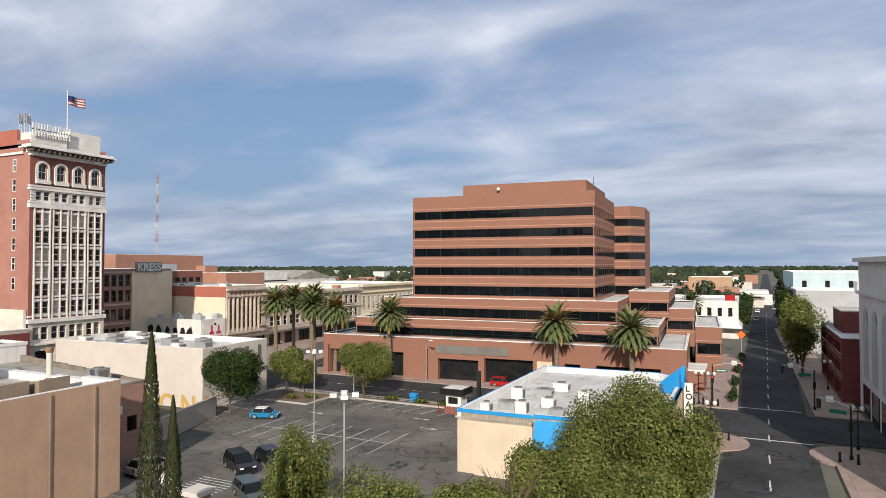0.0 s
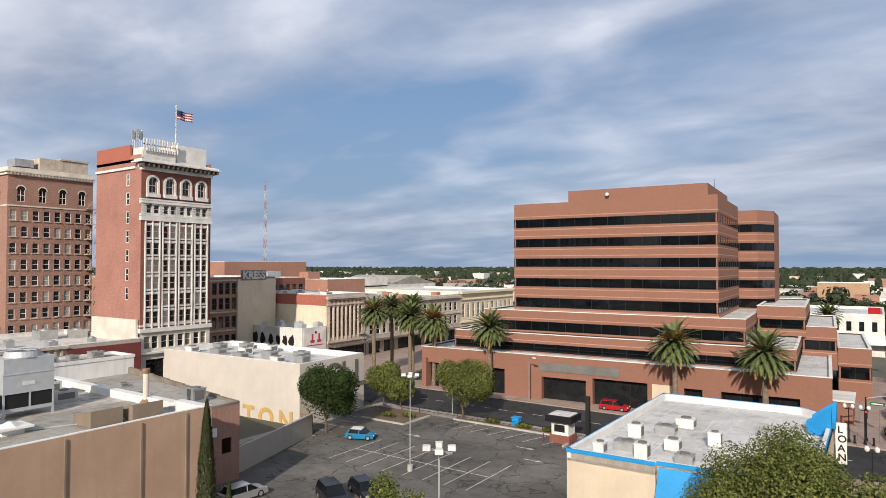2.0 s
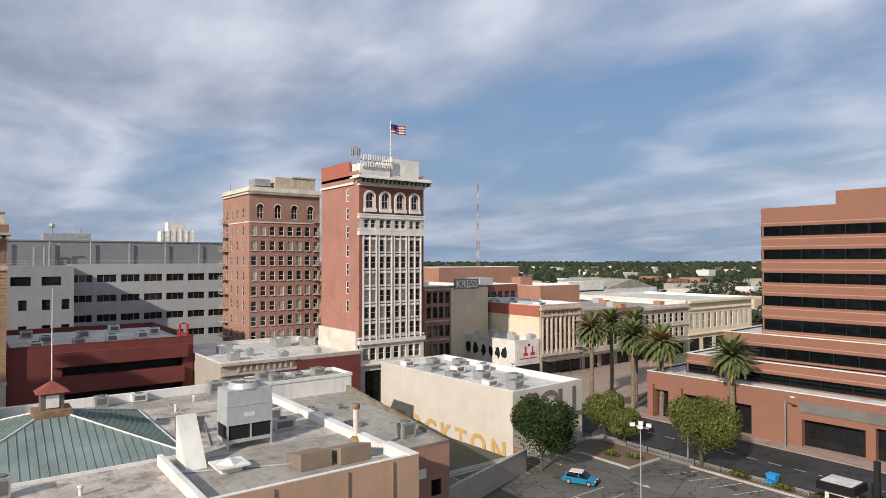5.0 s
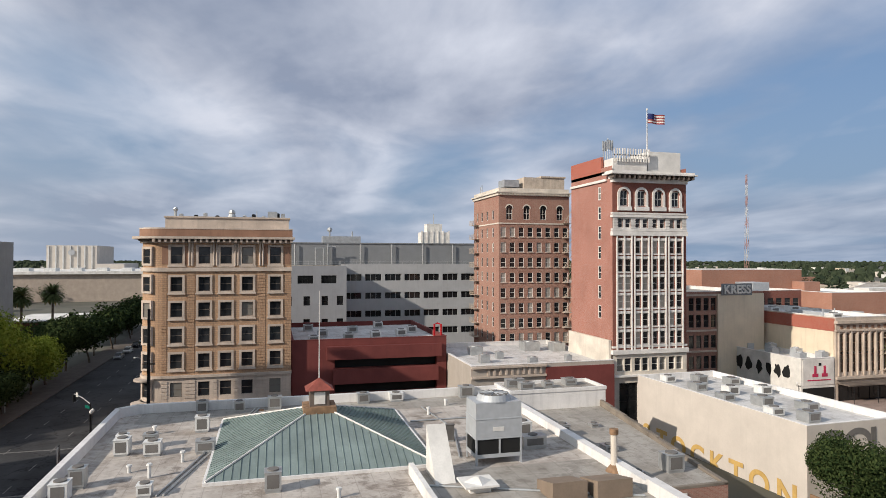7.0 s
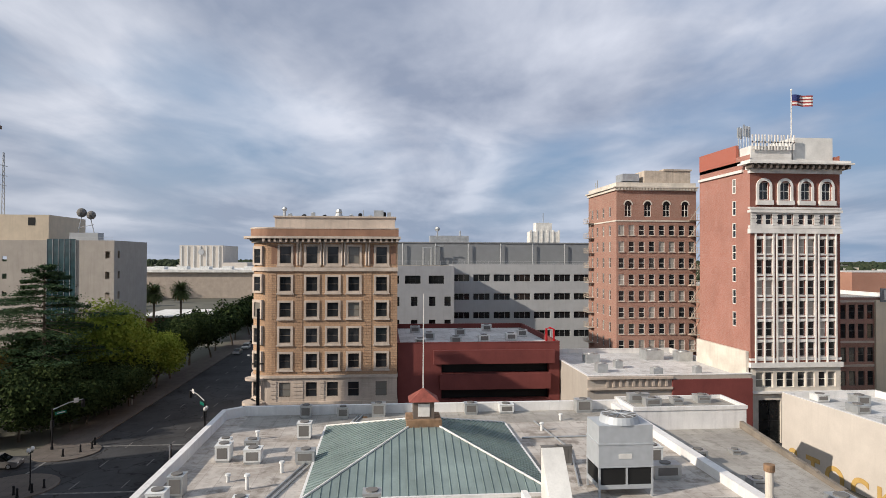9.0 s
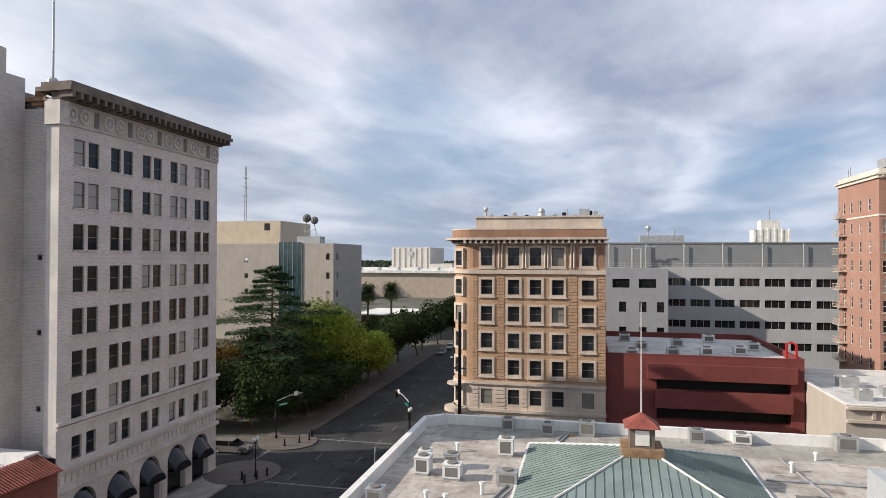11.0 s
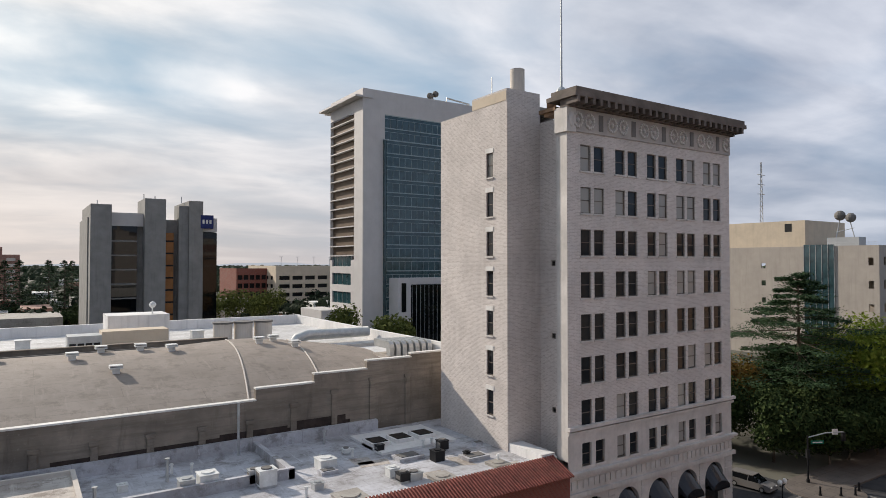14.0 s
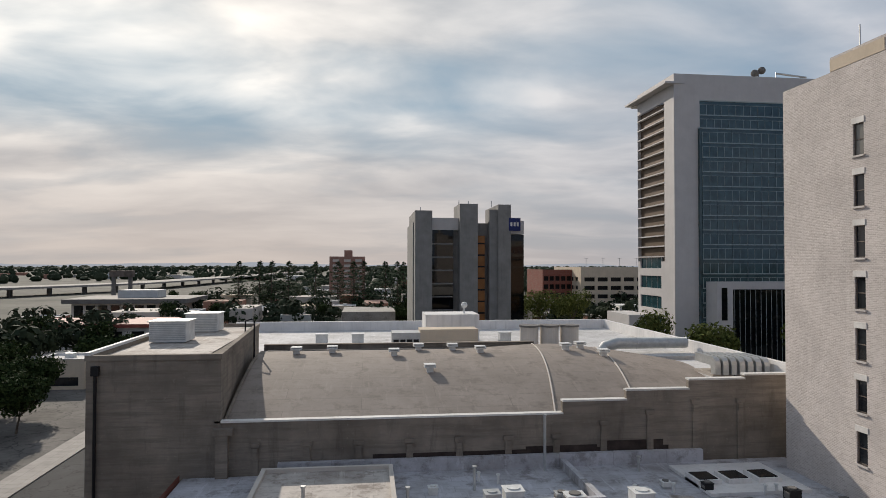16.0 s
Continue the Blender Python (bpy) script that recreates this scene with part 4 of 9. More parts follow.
# ochre corner hotel with rounded corner
t = thing("ochre_corner_block", "six-storey ochre brick corner hotel with stone window surrounds and dark cornice", "hotel", -131, 5)
HX, HY0, HY1, R = -120.8, -6.2, 16.2, 3.2
hy = [-0.9, 3.1, 6.3, 9.5, 13.75]
hol = []
for c in hy:
    u = c - HY0 - R
    hol += [(u - 0.85, u + 0.85, z, z + 2.2) for z in [5.2] + [9.55, 13.45, 17.4, 21.35]] + [(u - 0.85, u + 0.85, 25.6, 28.2)]
g = Geo()
facade(g, (HX, HY0 + R), EY, 0, HY1 - HY0 - R, 8.4, 29.0, [h for h in hol if h[2] > 8.4], 0.3)
facade(g, (HX - R, HY0), WX, -0.0, 24, 8.4, 29.0)
facade(g, (HX, HY1), WX, 0, 24 + R, -0.1, 29.0)
corner = [(HX - R + R * math.sin(a), HY0 + R - R * math.cos(a)) for a in [math.pi / 2 * k / 10 for k in range(11)]]
for p, q in zip(corner, corner[1:]):
    g.poly(((*p, 8.4), (*q, 8.4), (*q, 29.0), (*p, 29.0)))
part("wall", g, "hotel", t, "ochre brick upper walls")
g = Geo()
facade(g, (HX, HY0 + R), EY, 0, HY1 - HY0 - R, -0.1, 8.4, [h for h in hol if h[2] < 8.4], 0.3)
facade(g, (HX - R, HY0), WX, 0, 24, -0.1, 8.4)
for p, q in zip(corner, corner[1:]):
    g.poly(((*p, -0.1), (*q, -0.1), (*q, 8.4), (*p, 8.4)))
part("base_wall", g, "hotelstone", t, "pale banded stone base")
g = Geo()
for k in range(14):
    z = 0.4 + k * 0.57
    for a, b in zip([HY0 + R] + [c + 1.25 for c in hy], [c - 1.25 for c in hy] + [HY1]):
        if b > a + 0.2:
            part("rustication", Geo().box(HX, a, z, HX + 0.09, b, z + 0.4), "hotelstone", t)
g = Geo()
for k in range(34):
    z = 8.9 + k * 0.48
    for a, b in ((-3.0, -2.3), (0.6, 1.7), (11.0, 12.2), (15.2, 16.2)):
        if z < 24.6:
            part("brick_quoin", Geo().box(HX, a, z, HX + 0.07, b, z + 0.36), "hotel", t)
zrow = [5.2, 9.55, 13.45, 17.4, 21.35, 25.6]
for c in hy:
    for z in zrow:
        h = 2.6 if z > 25 else 2.2
        window(t, (HX, HY0 + R), EY, c - HY0 - R, z, 1.7, h, "cornice", "glass", 0.2)
        if z > 6:
            g = Geo()
            g.box(HX, c - 1.18, z - 0.3, HX + 0.14, c - 0.85, z + h + 0.32).box(HX, c + 0.85, z - 0.3, HX + 0.14, c + 1.18, z + h + 0.32)
            g.box(HX, c - 0.85, z + h, HX + 0.14, c + 0.85, z + h + 0.32).box(HX, c - 1.3, z - 0.5, HX + 0.26, c + 1.3, z - 0.3).box(HX, c - 0.85, z - 0.3, HX + 0.16, c + 0.85, z)
            part("window_surround", g, "hotelstone", t)
# corner bay windows
for z in zrow:
    a = radians(48)
    ob = window(t, (HX - R + R * math.sin(a), HY0 + R - R * math.cos(a)), (math.cos(a), math.sin(a)), 0, z, 1.5, 2.2, "cornice", "glass", -0.02)
    g = Geo()
    e = (math.cos(a), math.sin(a))
    nn = (e[1], -e[0])
    cx0, cy0 = HX - R + R * math.sin(a), HY0 + R - R * math.cos(a)
    for u0_, u1_, z0, z1 in ((-1.1, -0.75, z - 0.3, z + 2.6), (0.75, 1.1, z - 0.3, z + 2.6), (-0.75, 0.75, z + 2.2, z + 2.6), (-0.75, 0.75, z - 0.3, z)):
        g.prism([(cx0 + e[0] * u + nn[0] * d, cy0 + e[1] * u + nn[1] * d) for u, d in ((u0_, 0.2), (u1_, 0.2), (u1_, -0.15), (u0_, -0.15))], z0, z1)
    part("window_surround", g, "hotelstone", t)


def hotel_ring(d, z0, z1):
    c = [(HX - R + (R + d) * math.sin(a), HY0 + R - (R + d) * math.cos(a)) for a in [math.pi / 2 * k / 10 for k in range(11)]]
    return Geo().prism([(-148, HY0 - d), *c, (HX + d, HY1 + d * 0.3), (-148, HY1 + d * 0.3)], z0, z1)


for z0, z1, d, mm, lab in ((8.1, 8.5, 0.3, "hotelstone", "string_course"), (4.1, 4.5, 0.35, "hotelstone", "string_course"), (24.4, 25.0, 0.3, "hotelstone", "string_course"), (28.75, 29.1, 0.4, "hotelstone", "string_course"), (29.1, 29.4, 0.65, "cornice", "string_course"), (29.4, 29.75, 1.55, "hotelstone", "cornice"), (29.8, 30.9, 0.5, "hotelroof", "roof_band"), (30.9, 31.1, 0.55, "hotelstone", "coping")):
    part(lab, hotel_ring(d, z0, z1), mm, t)
for k in range(25):
    part("cornice_bracket", shared("hbr", lambda: Geo().box(0.0, -0.16, -0.5, 1.35, 0.16, 0.0).mesh("cornice_bracket", "hotelstone")), None, t).matrix_basis = pose(HX, HY0 + 2.2 + k * 0.84, 29.4)
g = Geo()
for c in (1.15, 4.7, 7.9, 11.6):
    for d in (-0.22, 0.22):
        part("pilaster", Geo().cyl(HX + 0.12, c + d, 25.3, 28.7, 0.17, n=8), "hotelstone", t)
g = Geo()
for c in (-2.55, 0.45, 12.25, 15.5):
    part("brick_panel", Geo().box(HX, c - 0.45, 25.5, HX + 0.05, c + 0.45, 28.3), "hotelroof", t, "red-brown brick panel")
part("penthouse", Geo().box(-146, -2.7, 30.9, HX - 0.9, 15.8, 32.7).box(-146, -2.9, 32.7, HX - 0.7, 16.0, 32.95), "hotelstone", t, "low pale roof house")
part("balcony", Geo().cyl(HX - R + 2.4, HY0 + R - 2.4, 3.9, 4.5, 2.0, n=20), "hotelstone", t, "rounded stone corner balcony")
part("balcony_hood", Geo().cyl(HX - R + 2.4, HY0 + R - 2.4, 7.8, 8.1, 1.6, n=20), "hotelstone", t)
part("roof_vent", Geo().cyl(-123, -1.4, 32.9, 34.0, 0.22, n=10).ball(-123, -1.4, 34.1, 0.4, n=8).cyl(-123, 7, 32.9, 33.6, 0.7, 0.4, n=12).box(-124, 12.5, 32.9, -123, 14, 34.0).box(-123.6, 14.6, 32.9, -123, 15.2, 33.7).tube([(-123, 10.8, 32.9), (-123, 10.8, 34)], 0.06).ball(-123, 7, 33.7, 0.55, n=8), "metal", t)

for k, y in enumerate((-1.0, 1.2, 2.6, 4.4, 8.6, 10.0, 11.6, 13.8)):
    h = (0.4, 0.25, 0.6, 0.2, 0.3, 0.5, 0.25, 0.7)[k]
    whole("roof_fan", Geo().box(-124.4, y, 32.95, -123.8, y + 0.6, 32.95 + h).cyl(-124.1, y + 0.3, 32.95 + h, 33.1 + h, 0.34, 0.2, 10), "blackmetal" if k % 2 else "metal", "small dark roof fan on the corner hotel", "fan", "hotel roof fans")

# dark red parking block
t = block("dark_red_garage", "dark red stucco parking block with two long openings", -150, 16.3, -121.7, 42.2, 12.3, "maroon", "whiteroof", 0.8, {"e": [(6.9, 24.2, 8.3, 9.8), (6.9, 24.2, 4.2, 5.8), (6.9, 24.2, 0.6, 1.9)]}, 1.2, coping="maroon")
part("spandrel", Geo().box(-121.7, 21.9, 9.85, -120.9, 41.2, 12.0).box(-121.7, 22.9, 5.85, -120.9, 40.6, 8.25).box(-121.7, 22.9, 1.95, -120.9, 40.6, 4.15), "maroon", t)
# black box behind the openings stands for the shade indoors
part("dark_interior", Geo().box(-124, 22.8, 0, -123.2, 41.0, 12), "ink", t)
part("stair_hoop", Geo().tube([(-123, 41.6, 12.9), (-123, 41.6, 15), (-123.4, 41, 15.2), (-123.8, 40.6, 15), (-123.8, 40.6, 12.9)], 0.18), "redpaint", t, "bright red roof ladder hoop")

# long grey office behind
t = thing("grey_office", "long light grey concrete office slab with strip windows", "office building", -200, 35)
g = Geo()
facade(g, (-170, -2), EY, 0, 32.5, -0.1, 24.6, [(a, a + 3.6, 20.4, 22.3) for a in (1, 6, 11, 16, 21, 26.5)] + [(a, a + 1.5, z, z + 2.2) for z in (15.2, 9.8, 5) for a in (2, 6, 10, 14, 18.2, 22.4, 26.6, 30.2)], 0.4)
facade(g, (-170, 30.5), WX, 0, 10, -0.1, 24.6)
# this wing's shade is painted in by its darker grey
part("wall", g, "wing", t)
for a in (1, 6, 11, 16, 21, 26.5):
    window(t, (-170, -2), EY, a + 1.8, 20.4, 3.6, 1.9, "blackmetal", "dark", 0.3, mid=False, mull=2)
for z in (15.2, 9.8, 5):
    for a in (2, 6, 10, 14, 18.2, 22.4, 26.6, 30.2):
        window(t, (-170, -2), EY, a + 0.75, z, 1.5, 2.2, "blackmetal", "dark", 0.3)
g = Geo()
bands = [(20.6, 22.4), (16.0, 17.7), (11.4, 13.1), (6.8, 8.5)]
hh = [(1 + 5.1 * k, 5.2 + 5.1 * k, a, b) for k in range(7) for a, b in bands]
facade(g, (-178, 30), EY, 0, 38, -0.1, 24.9, hh, 0.4)
facade(g, (-178, 68), WX, 0, 30, -0.1, 24.9)
part("wall", g, "officegrey", t)
for a, b, z0, z1 in hh:
    window(t, (-178, 30), EY, (a + b) / 2, z0, b - a, z1 - z0, "metal", "dark", 0.3, mid=False, mull=2)
part("roof", Geo().box(-178, -2, 24.2, -170.2, 30.3, 24.5).box(-215, -2, 24.3, -178.2, 68, 24.6), "greyroof", t)
part("upper_storey", Geo().box(-215, -2, 24.6, -184, 80, 30.2).box(-216, -3, 30.2, -183.8, 80.2, 30.5), "slate", t, "grey set-back upper storey")
g = Geo()
for k in range(23):
    g.box(-179.0, -2 + k * 3.0, 24.6, -178.95, -1.93 + k * 3.0, 25.7)
g.box(-179.0, -2, 25.62, -178.95, 66, 25.7).box(-179.0, -2, 25.1, -178.95, 66, 25.15)
part("railing", g, "metal", t)
part("roof_pipe", Geo().tube([(-182, 24, 24.6), (-182, 24, 29), (-182, 26, 29), (-182, 26, 24.6)], 0.25).tube([(-182, 27, 24.6), (-182, 27, 29.4), (-182, 29, 29.4)], 0.22).box(-190, 26, 30.5, -186, 36, 32.2).tube([(-188, 28, 32), (-188, 28, 34)], 0.2).tube([(-188, 34, 32), (-188, 34, 33.6)], 0.2).ball(-188, 28, 34, 0.7, n=8), "metal", t)
for k in range(9):
    part("roof_post", Geo().cyl(-183.4, 2 + k * 8.4, 24.6, 30.1, 0.18, n=8), "metal", t)

# red brick bank tower with white front
t = thing("red_brick_tower", "tall red brick bank tower with white trim and bracketed cornice", "tower", -117, 73.5)
TX, TY0, TY1, TB = -108.8, 66.6, 80.4, -123.5
g = Geo()
sw = [(10.0, 11.0, 16.4 + 3.32 * k, 18.6 + 3.32 * k) for k in range(7)]
facade(g, (TB, TY0), EX, 0, TX - TB, 11.0, 41.6, sw, 0.25)
part("wall", g, "bankside", t, "weathered rose-red side wall")
for a, b, c, d in sw:
    window(t, (TB, TY0), EX, 10.5, c, 1.0, 2.2, "whitetrim", "glass", 0.08, bar=0.12)
g = Geo()
bays = [TY0 + 2.1 + 3.2 * k for k in range(4)]
th = []
trow = [12.4 + 2.98 * k for k in range(6)]
for c in bays:
    for d in (-0.72, 0.72):
        th += [(c + d - TY0 - 0.56, c + d - TY0 + 0.56, z, z + 2.1) for z in trow]
        th.append((c + d - TY0 - 0.5, c + d - TY0 + 0.5, 31.5, 33.0))
    th.append((c - TY0 - 0.75, c - TY0 + 0.75, 35.1, 37.6))
facade(g, (TX, TY0), EY, 0, TY1 - TY0, 11.4, 40.2, th, 0.35)
facade(g, (TX, TY1), WX, 0, TX - TB, 0, 41.6)
facade(g, (TB, TY1), WY, 0, TY1 - TY0, 0, 41.6)
part("front_wall", g, "redbrick", t, "dark red brick front")
for c in bays:
    for d in (-0.72, 0.72):
        for z in trow:
            window(t, (TX, TY0), EY, c + d - TY0, z, 1.12, 2.1, "whitetrim", "blinds", 0.2)
        window(t, (TX, TY0), EY, c + d - TY0, 31.5, 1.0, 1.5, "whitetrim", "glass", 0.2)
    window(t, (TX, TY0), EY, c - TY0, 35.1, 1.5, 2.5, "whitetrim", "dark", 0.25, mull=1)
    g = Geo()
    for y in (c - 1.42, c - 0.1, c + 1.24):
        g.box(TX, y, 11.6, TX + 0.28, y + 0.2, 30.2)
    for z in trow:
        g.box(TX, c - 1.3, z + 2.12, TX + 0.14, c + 1.3, z + 2.5).box(TX, c - 1.3, z - 0.25, TX + 0.2, c + 1.3, z - 0.02)
    part("bay_trim", g, "whitetrim", t)
    g = Geo()
    for k in range(10):
        a0, a1 = math.pi * k / 10, math.pi * (k + 1) / 10
        q = [(c + r * math.cos(a), 37.0 + r * math.sin(a)) for r, a in ((0.8, a0), (1.2, a0), (1.2, a1), (0.8, a1))]
        g.poly([(TX + 0.2, y, z) for y, z in q])
        g.poly([(TX + d, y, z) for d, (y, z) in ((0.2, q[1]), (0, q[1]), (0, q[2]), (0.2, q[2]))])
    g.box(TX, c - 1.2, 34.6, TX + 0.2, c - 0.8, 37.0).box(TX, c + 0.8, 34.6, TX + 0.2, c + 1.2, 37.0).box(TX, c - 1.25, 34.3, TX + 0.45, c + 1.25, 34.95)
    part("arch_surround", g, "whitetrim", t)
g = Geo()
facade(g, (TX + 0.1, TY0), EY, 0, TY1 - TY0, 30.9, 33.75, [h for h in th if 31 < h[2] < 32], 0.12)
part("attic_band", g, "whitetrim", t, "white attic band round small windows")
for za, zb, d in ((30.2, 30.9, 0.35), (31.0, 31.35, 0.2), (33.2, 33.6, 0.4), (33.75, 34.0, 0.25), (38.9, 39.4, 0.3), (10.9, 11.6, 0.4), (7.2, 7.5, 0.5), (11.9, 12.2, 0.15)):
    part("string_course", Geo().box(TX - 0.4, TY0 - d * 0.4, za, TX + d, TY1 + d * 0.4, zb), "whitetrim", t)
g = Geo()
for k in range(5):
    y = TY0 + 0.5 + 3.2 * k
    for q in range(4):
        part("quoin", Geo().box(TX + 0.1, y - 0.42, 31.4 + q * 0.48, TX + 0.22, y + 0.42, 31.7 + q * 0.48), "whitetrim", t)
g = Geo().box(TX - 1.6, TY0 - 1.0, 40.1, TX + 1.7, TY1 + 1.1, 40.35).box(TX - 1.2, TY0 - 0.7, 40.35, TX + 1.3, TY1 + 0.8, 40.7).box(TX - 0.5, TY0 - 0.4, 39.4, TX + 0.4, TY1 + 0.4, 40.1)
g.box(TB, TY0 - 0.3, 39.2, TX - 1.6, TY0, 39.6)
part("cornice", g, "whitetrim", t, "white bracketed cornice")
for k in range(17):
    part("cornice_bracket", shared("tbr", lambda: Geo().box(0, -0.16, -0.6, 1.5, 0.16, 0).mesh("cornice_bracket", "cornice")), None, t).matrix_basis = pose(TX, TY0 - 0.4 + k * 0.915, 40.1)
g = Geo()
bh = [(0.7 + 3.2 * k + d, 1.9 + 3.2 * k + d, 8.0, 10.2) for k in range(4) for d in (0.1, 1.55)]
facade(g, (TX, TY0), EY, 0, TY1 - TY0, 0, 11.2, bh + [(1.2, 4.6, 0, 6.2), (8, 12, 0, 6.0)], 0.4)
facade(g, (TX - 12, TY0 - 0.02), EX, 0, 12, 0, 7.4)
part("base_wall", g, "cream", t, "cream painted lower storeys")
for a, b, c, d in bh:
    window(t, (TX, TY0), EY, (a + b) / 2, c, b - a, d - c, "whitetrim", "glass", 0.3)
window(t, (TX, TY0), EY, 2.9, 0.05, 3.4, 6.15, "blackmetal", "dark", 0.35, mull=1)
window(t, (TX, TY0), EY, 10, 0.05, 4.0, 5.95, "blackmetal", "dark", 0.35, mull=2)
part("roof", Geo().box(TB, TY0, 40.4, TX, TY1, 40.9), "greyroof", t)
part("parapet_wall", Geo().box(TB - 0.03, TY0 - 0.03, 40.9, TX - 3.6, TY0 + 0.4, 43.5).box(TB - 0.03, TY0 + 0.4, 40.9, TB + 0.4, TY1, 43.0), "redparapet", t, "bright red brick roof parapet")
part("roof_house", Geo().box(TX - 7, 74.0, 40.9, TX - 1.2, 80.2, 44.4), "coping", t, "white roof house")
g = Geo().box(TX - 4.5, TY0 + 0.6, 40.9, TX - 0.8, 73.5, 43.0)
part("sign_back", g, "whitetrim", t)
for k in range(7):
    y = TY0 + 0.6 + k * 0.98
    part("roof_letter", Geo().box(TX - 0.55, y, 42.4, TX - 0.4, y + 0.18, 44.6).box(TX - 0.55, y + 0.55, 42.4, TX - 0.4, y + 0.72, 44.6).box(TX - 0.55, y, 43.4, TX - 0.4, y + 0.72, 43.6), "whitetrim", t)
for k in range(5):
    part("antenna", Geo().tube([(TX - 3 - k * 0.5, TY0 + 0.9 + (k % 3) * 0.7, 43), (TX - 3 - k * 0.5, TY0 + 0.9 + (k % 3) * 0.7, 46.6 - 0.4 * (k % 2))], 0.07).box(TX - 3.12 - k * 0.5, TY0 + 0.75 + (k % 3) * 0.7, 44.8, TX - 2.88 - k * 0.5, TY0 + 1.05 + (k % 3) * 0.7, 46.4), "metal", t)
fx, fy = -111.7, 74.9
part("flagpole", Geo().cyl(fx, fy, 40.8, 51.8, 0.13, 0.07, 8).ball(fx, fy, 51.9, 0.18, n=8), "whitetrim", t)
fl = part("flag", Geo().box(0, 0.1, 0, 0.04, 0.2, 0.02), "flagred", t)
g, g2, g3 = Geo(), Geo(), Geo()
for s in range(7):
    for k in range(10):
        y0_, y1_ = 3.2 * k / 10, 3.2 * (k + 1) / 10
        w = [0.22 * math.sin(y * 2.6) for y in (y0_, y1_)]
        zz = 51.2 - s * 0.24 - 0.1 * k / 10
        q = ((fx + w[0], fy + y0_ + 0.1, zz), (fx + w[1], fy + y1_ + 0.1, zz), (fx + w[1], fy + y1_ + 0.1, zz - 0.24), (fx + w[0], fy + y0_ + 0.1, zz - 0.24))
        (g3 if s < 4 and k < 4 else g if s % 2 == 0 else g2).poly(q)
part("flag_stripe", g, "flagred", t)
part("flag_stripe", g2, "whitetrim", t)
part("flag_corner", g3, "flagblue", t)
bpy.data.objects.remove(fl)

# brown brick tower behind, with fire escapes
t = thing("brown_brick_tower", "ten-storey brown brick hotel tower with fire escapes", "tower", -142, 64)
AX, AY0, AY1, AB = -135.0, 56.55, 71.8, -151.0
au = [0.95 + 1.92 * k for k in range(8)]
az = [9.6 + 3.02 * k for k in range(8)]
ah = [(u - 0.55, u + 0.55, z, z + 1.9) for u in au for z in az] + [(c - 0.65, c + 0.65, 34.2, 36.6) for c in (2.2, 5.9, 9.5, 13.1)]
g = Geo()
facade(g, (AX, AY0), EY, 0, AY1 - AY0, 0, 39.2, ah, 0.25)
bu = [2.5, 5.5, 9.0, 12.5]
facade(g, (AB, AY0), EX, 0, AX - AB, 0, 39.2, [(u - 0.5, u + 0.5, z, z + 1.9) for u in bu for z in az + [34.3]], 0.25)
facade(g, (AX, AY1), WX, 0, AX - AB, 0, 39.2)
facade(g, (AB, AY1), WY, 0, AY1 - AY0, 0, 39.2)
part("wall", g, "abrick", t)
for u in au:
    for z in az:
        window(t, (AX, AY0), EY, u, z, 1.1, 1.9, "whitetrim", "blinds", 0.15, sill="hotelstone")
for c in (2.2, 5.9, 9.5, 13.1):
    window(t, (AX, AY0), EY, c, 34.2, 1.3, 2.4, "whitetrim", "dark", 0.15, mull=1)
    g = Geo()
    for k in range(10):
        a0, a1 = math.pi * k / 10, math.pi * (k + 1) / 10
        g.poly([(AX + 0.08, AY0 + c + r * math.cos(a), 36.4 + r * math.sin(a)) for r, a in ((0.66, a0), (0.9, a0), (0.9, a1), (0.66, a1))])
        g.poly([(AX + 0.03, AY0 + c, 36.4), *[(AX + 0.03, AY0 + c + 0.66 * math.cos(a), 36.4 + 0.66 * math.sin(a)) for a in (a0, a1)]], 1)
    part("arch_surround", g, ["cream", "dark"], t)
for u in bu:
    for z in az + [34.3]:
        window(t, (AB, AY0), EX, u, z, 1.0, 1.9, "whitetrim", "glass", 0.15)
g = Geo().box(AB - 0.5, AY0 - 0.6, 39.5, AX + 0.6, AY1 + 0.2, 39.75).box(AB - 0.2, AY0 - 0.3, 39.0, AX + 0.3, AY1 + 0.1, 39.5)
for k in range(26):
    g.box(AX + 0.3, AY0 + 0.2 + k * 0.59, 39.1, AX + 0.55, AY0 + 0.45 + k * 0.59, 39.5)
g.box(AB, AY0, 39.75, AX - 0.1, AY1, 40.5).box(AB, AY0 - 0.1, 33.3, AX + 0.12, AY1, 33.55)
part("cornice", g, "cream", t)
part("roof_house", Geo().box(-146, 62.4, 39.8, -136.2, 71.3, 42.9).box(-146.2, 66.0, 42.9, -136.0, 71.5, 43.2), "tank", t, "streaked tan roof tank house")
part("roof_unit", Geo().box(-140, 58.2, 40.5, -136.5, 61.6, 40.7).box(-140, 58.3, 40.9, -136.5, 61.5, 42.3).tube([(-148, 57.4, 40), (-148, 57.4, 42.4)], 0.1).tube([(-149, 57.4, 40), (-149, 57.4, 42)], 0.1), "metal", t)
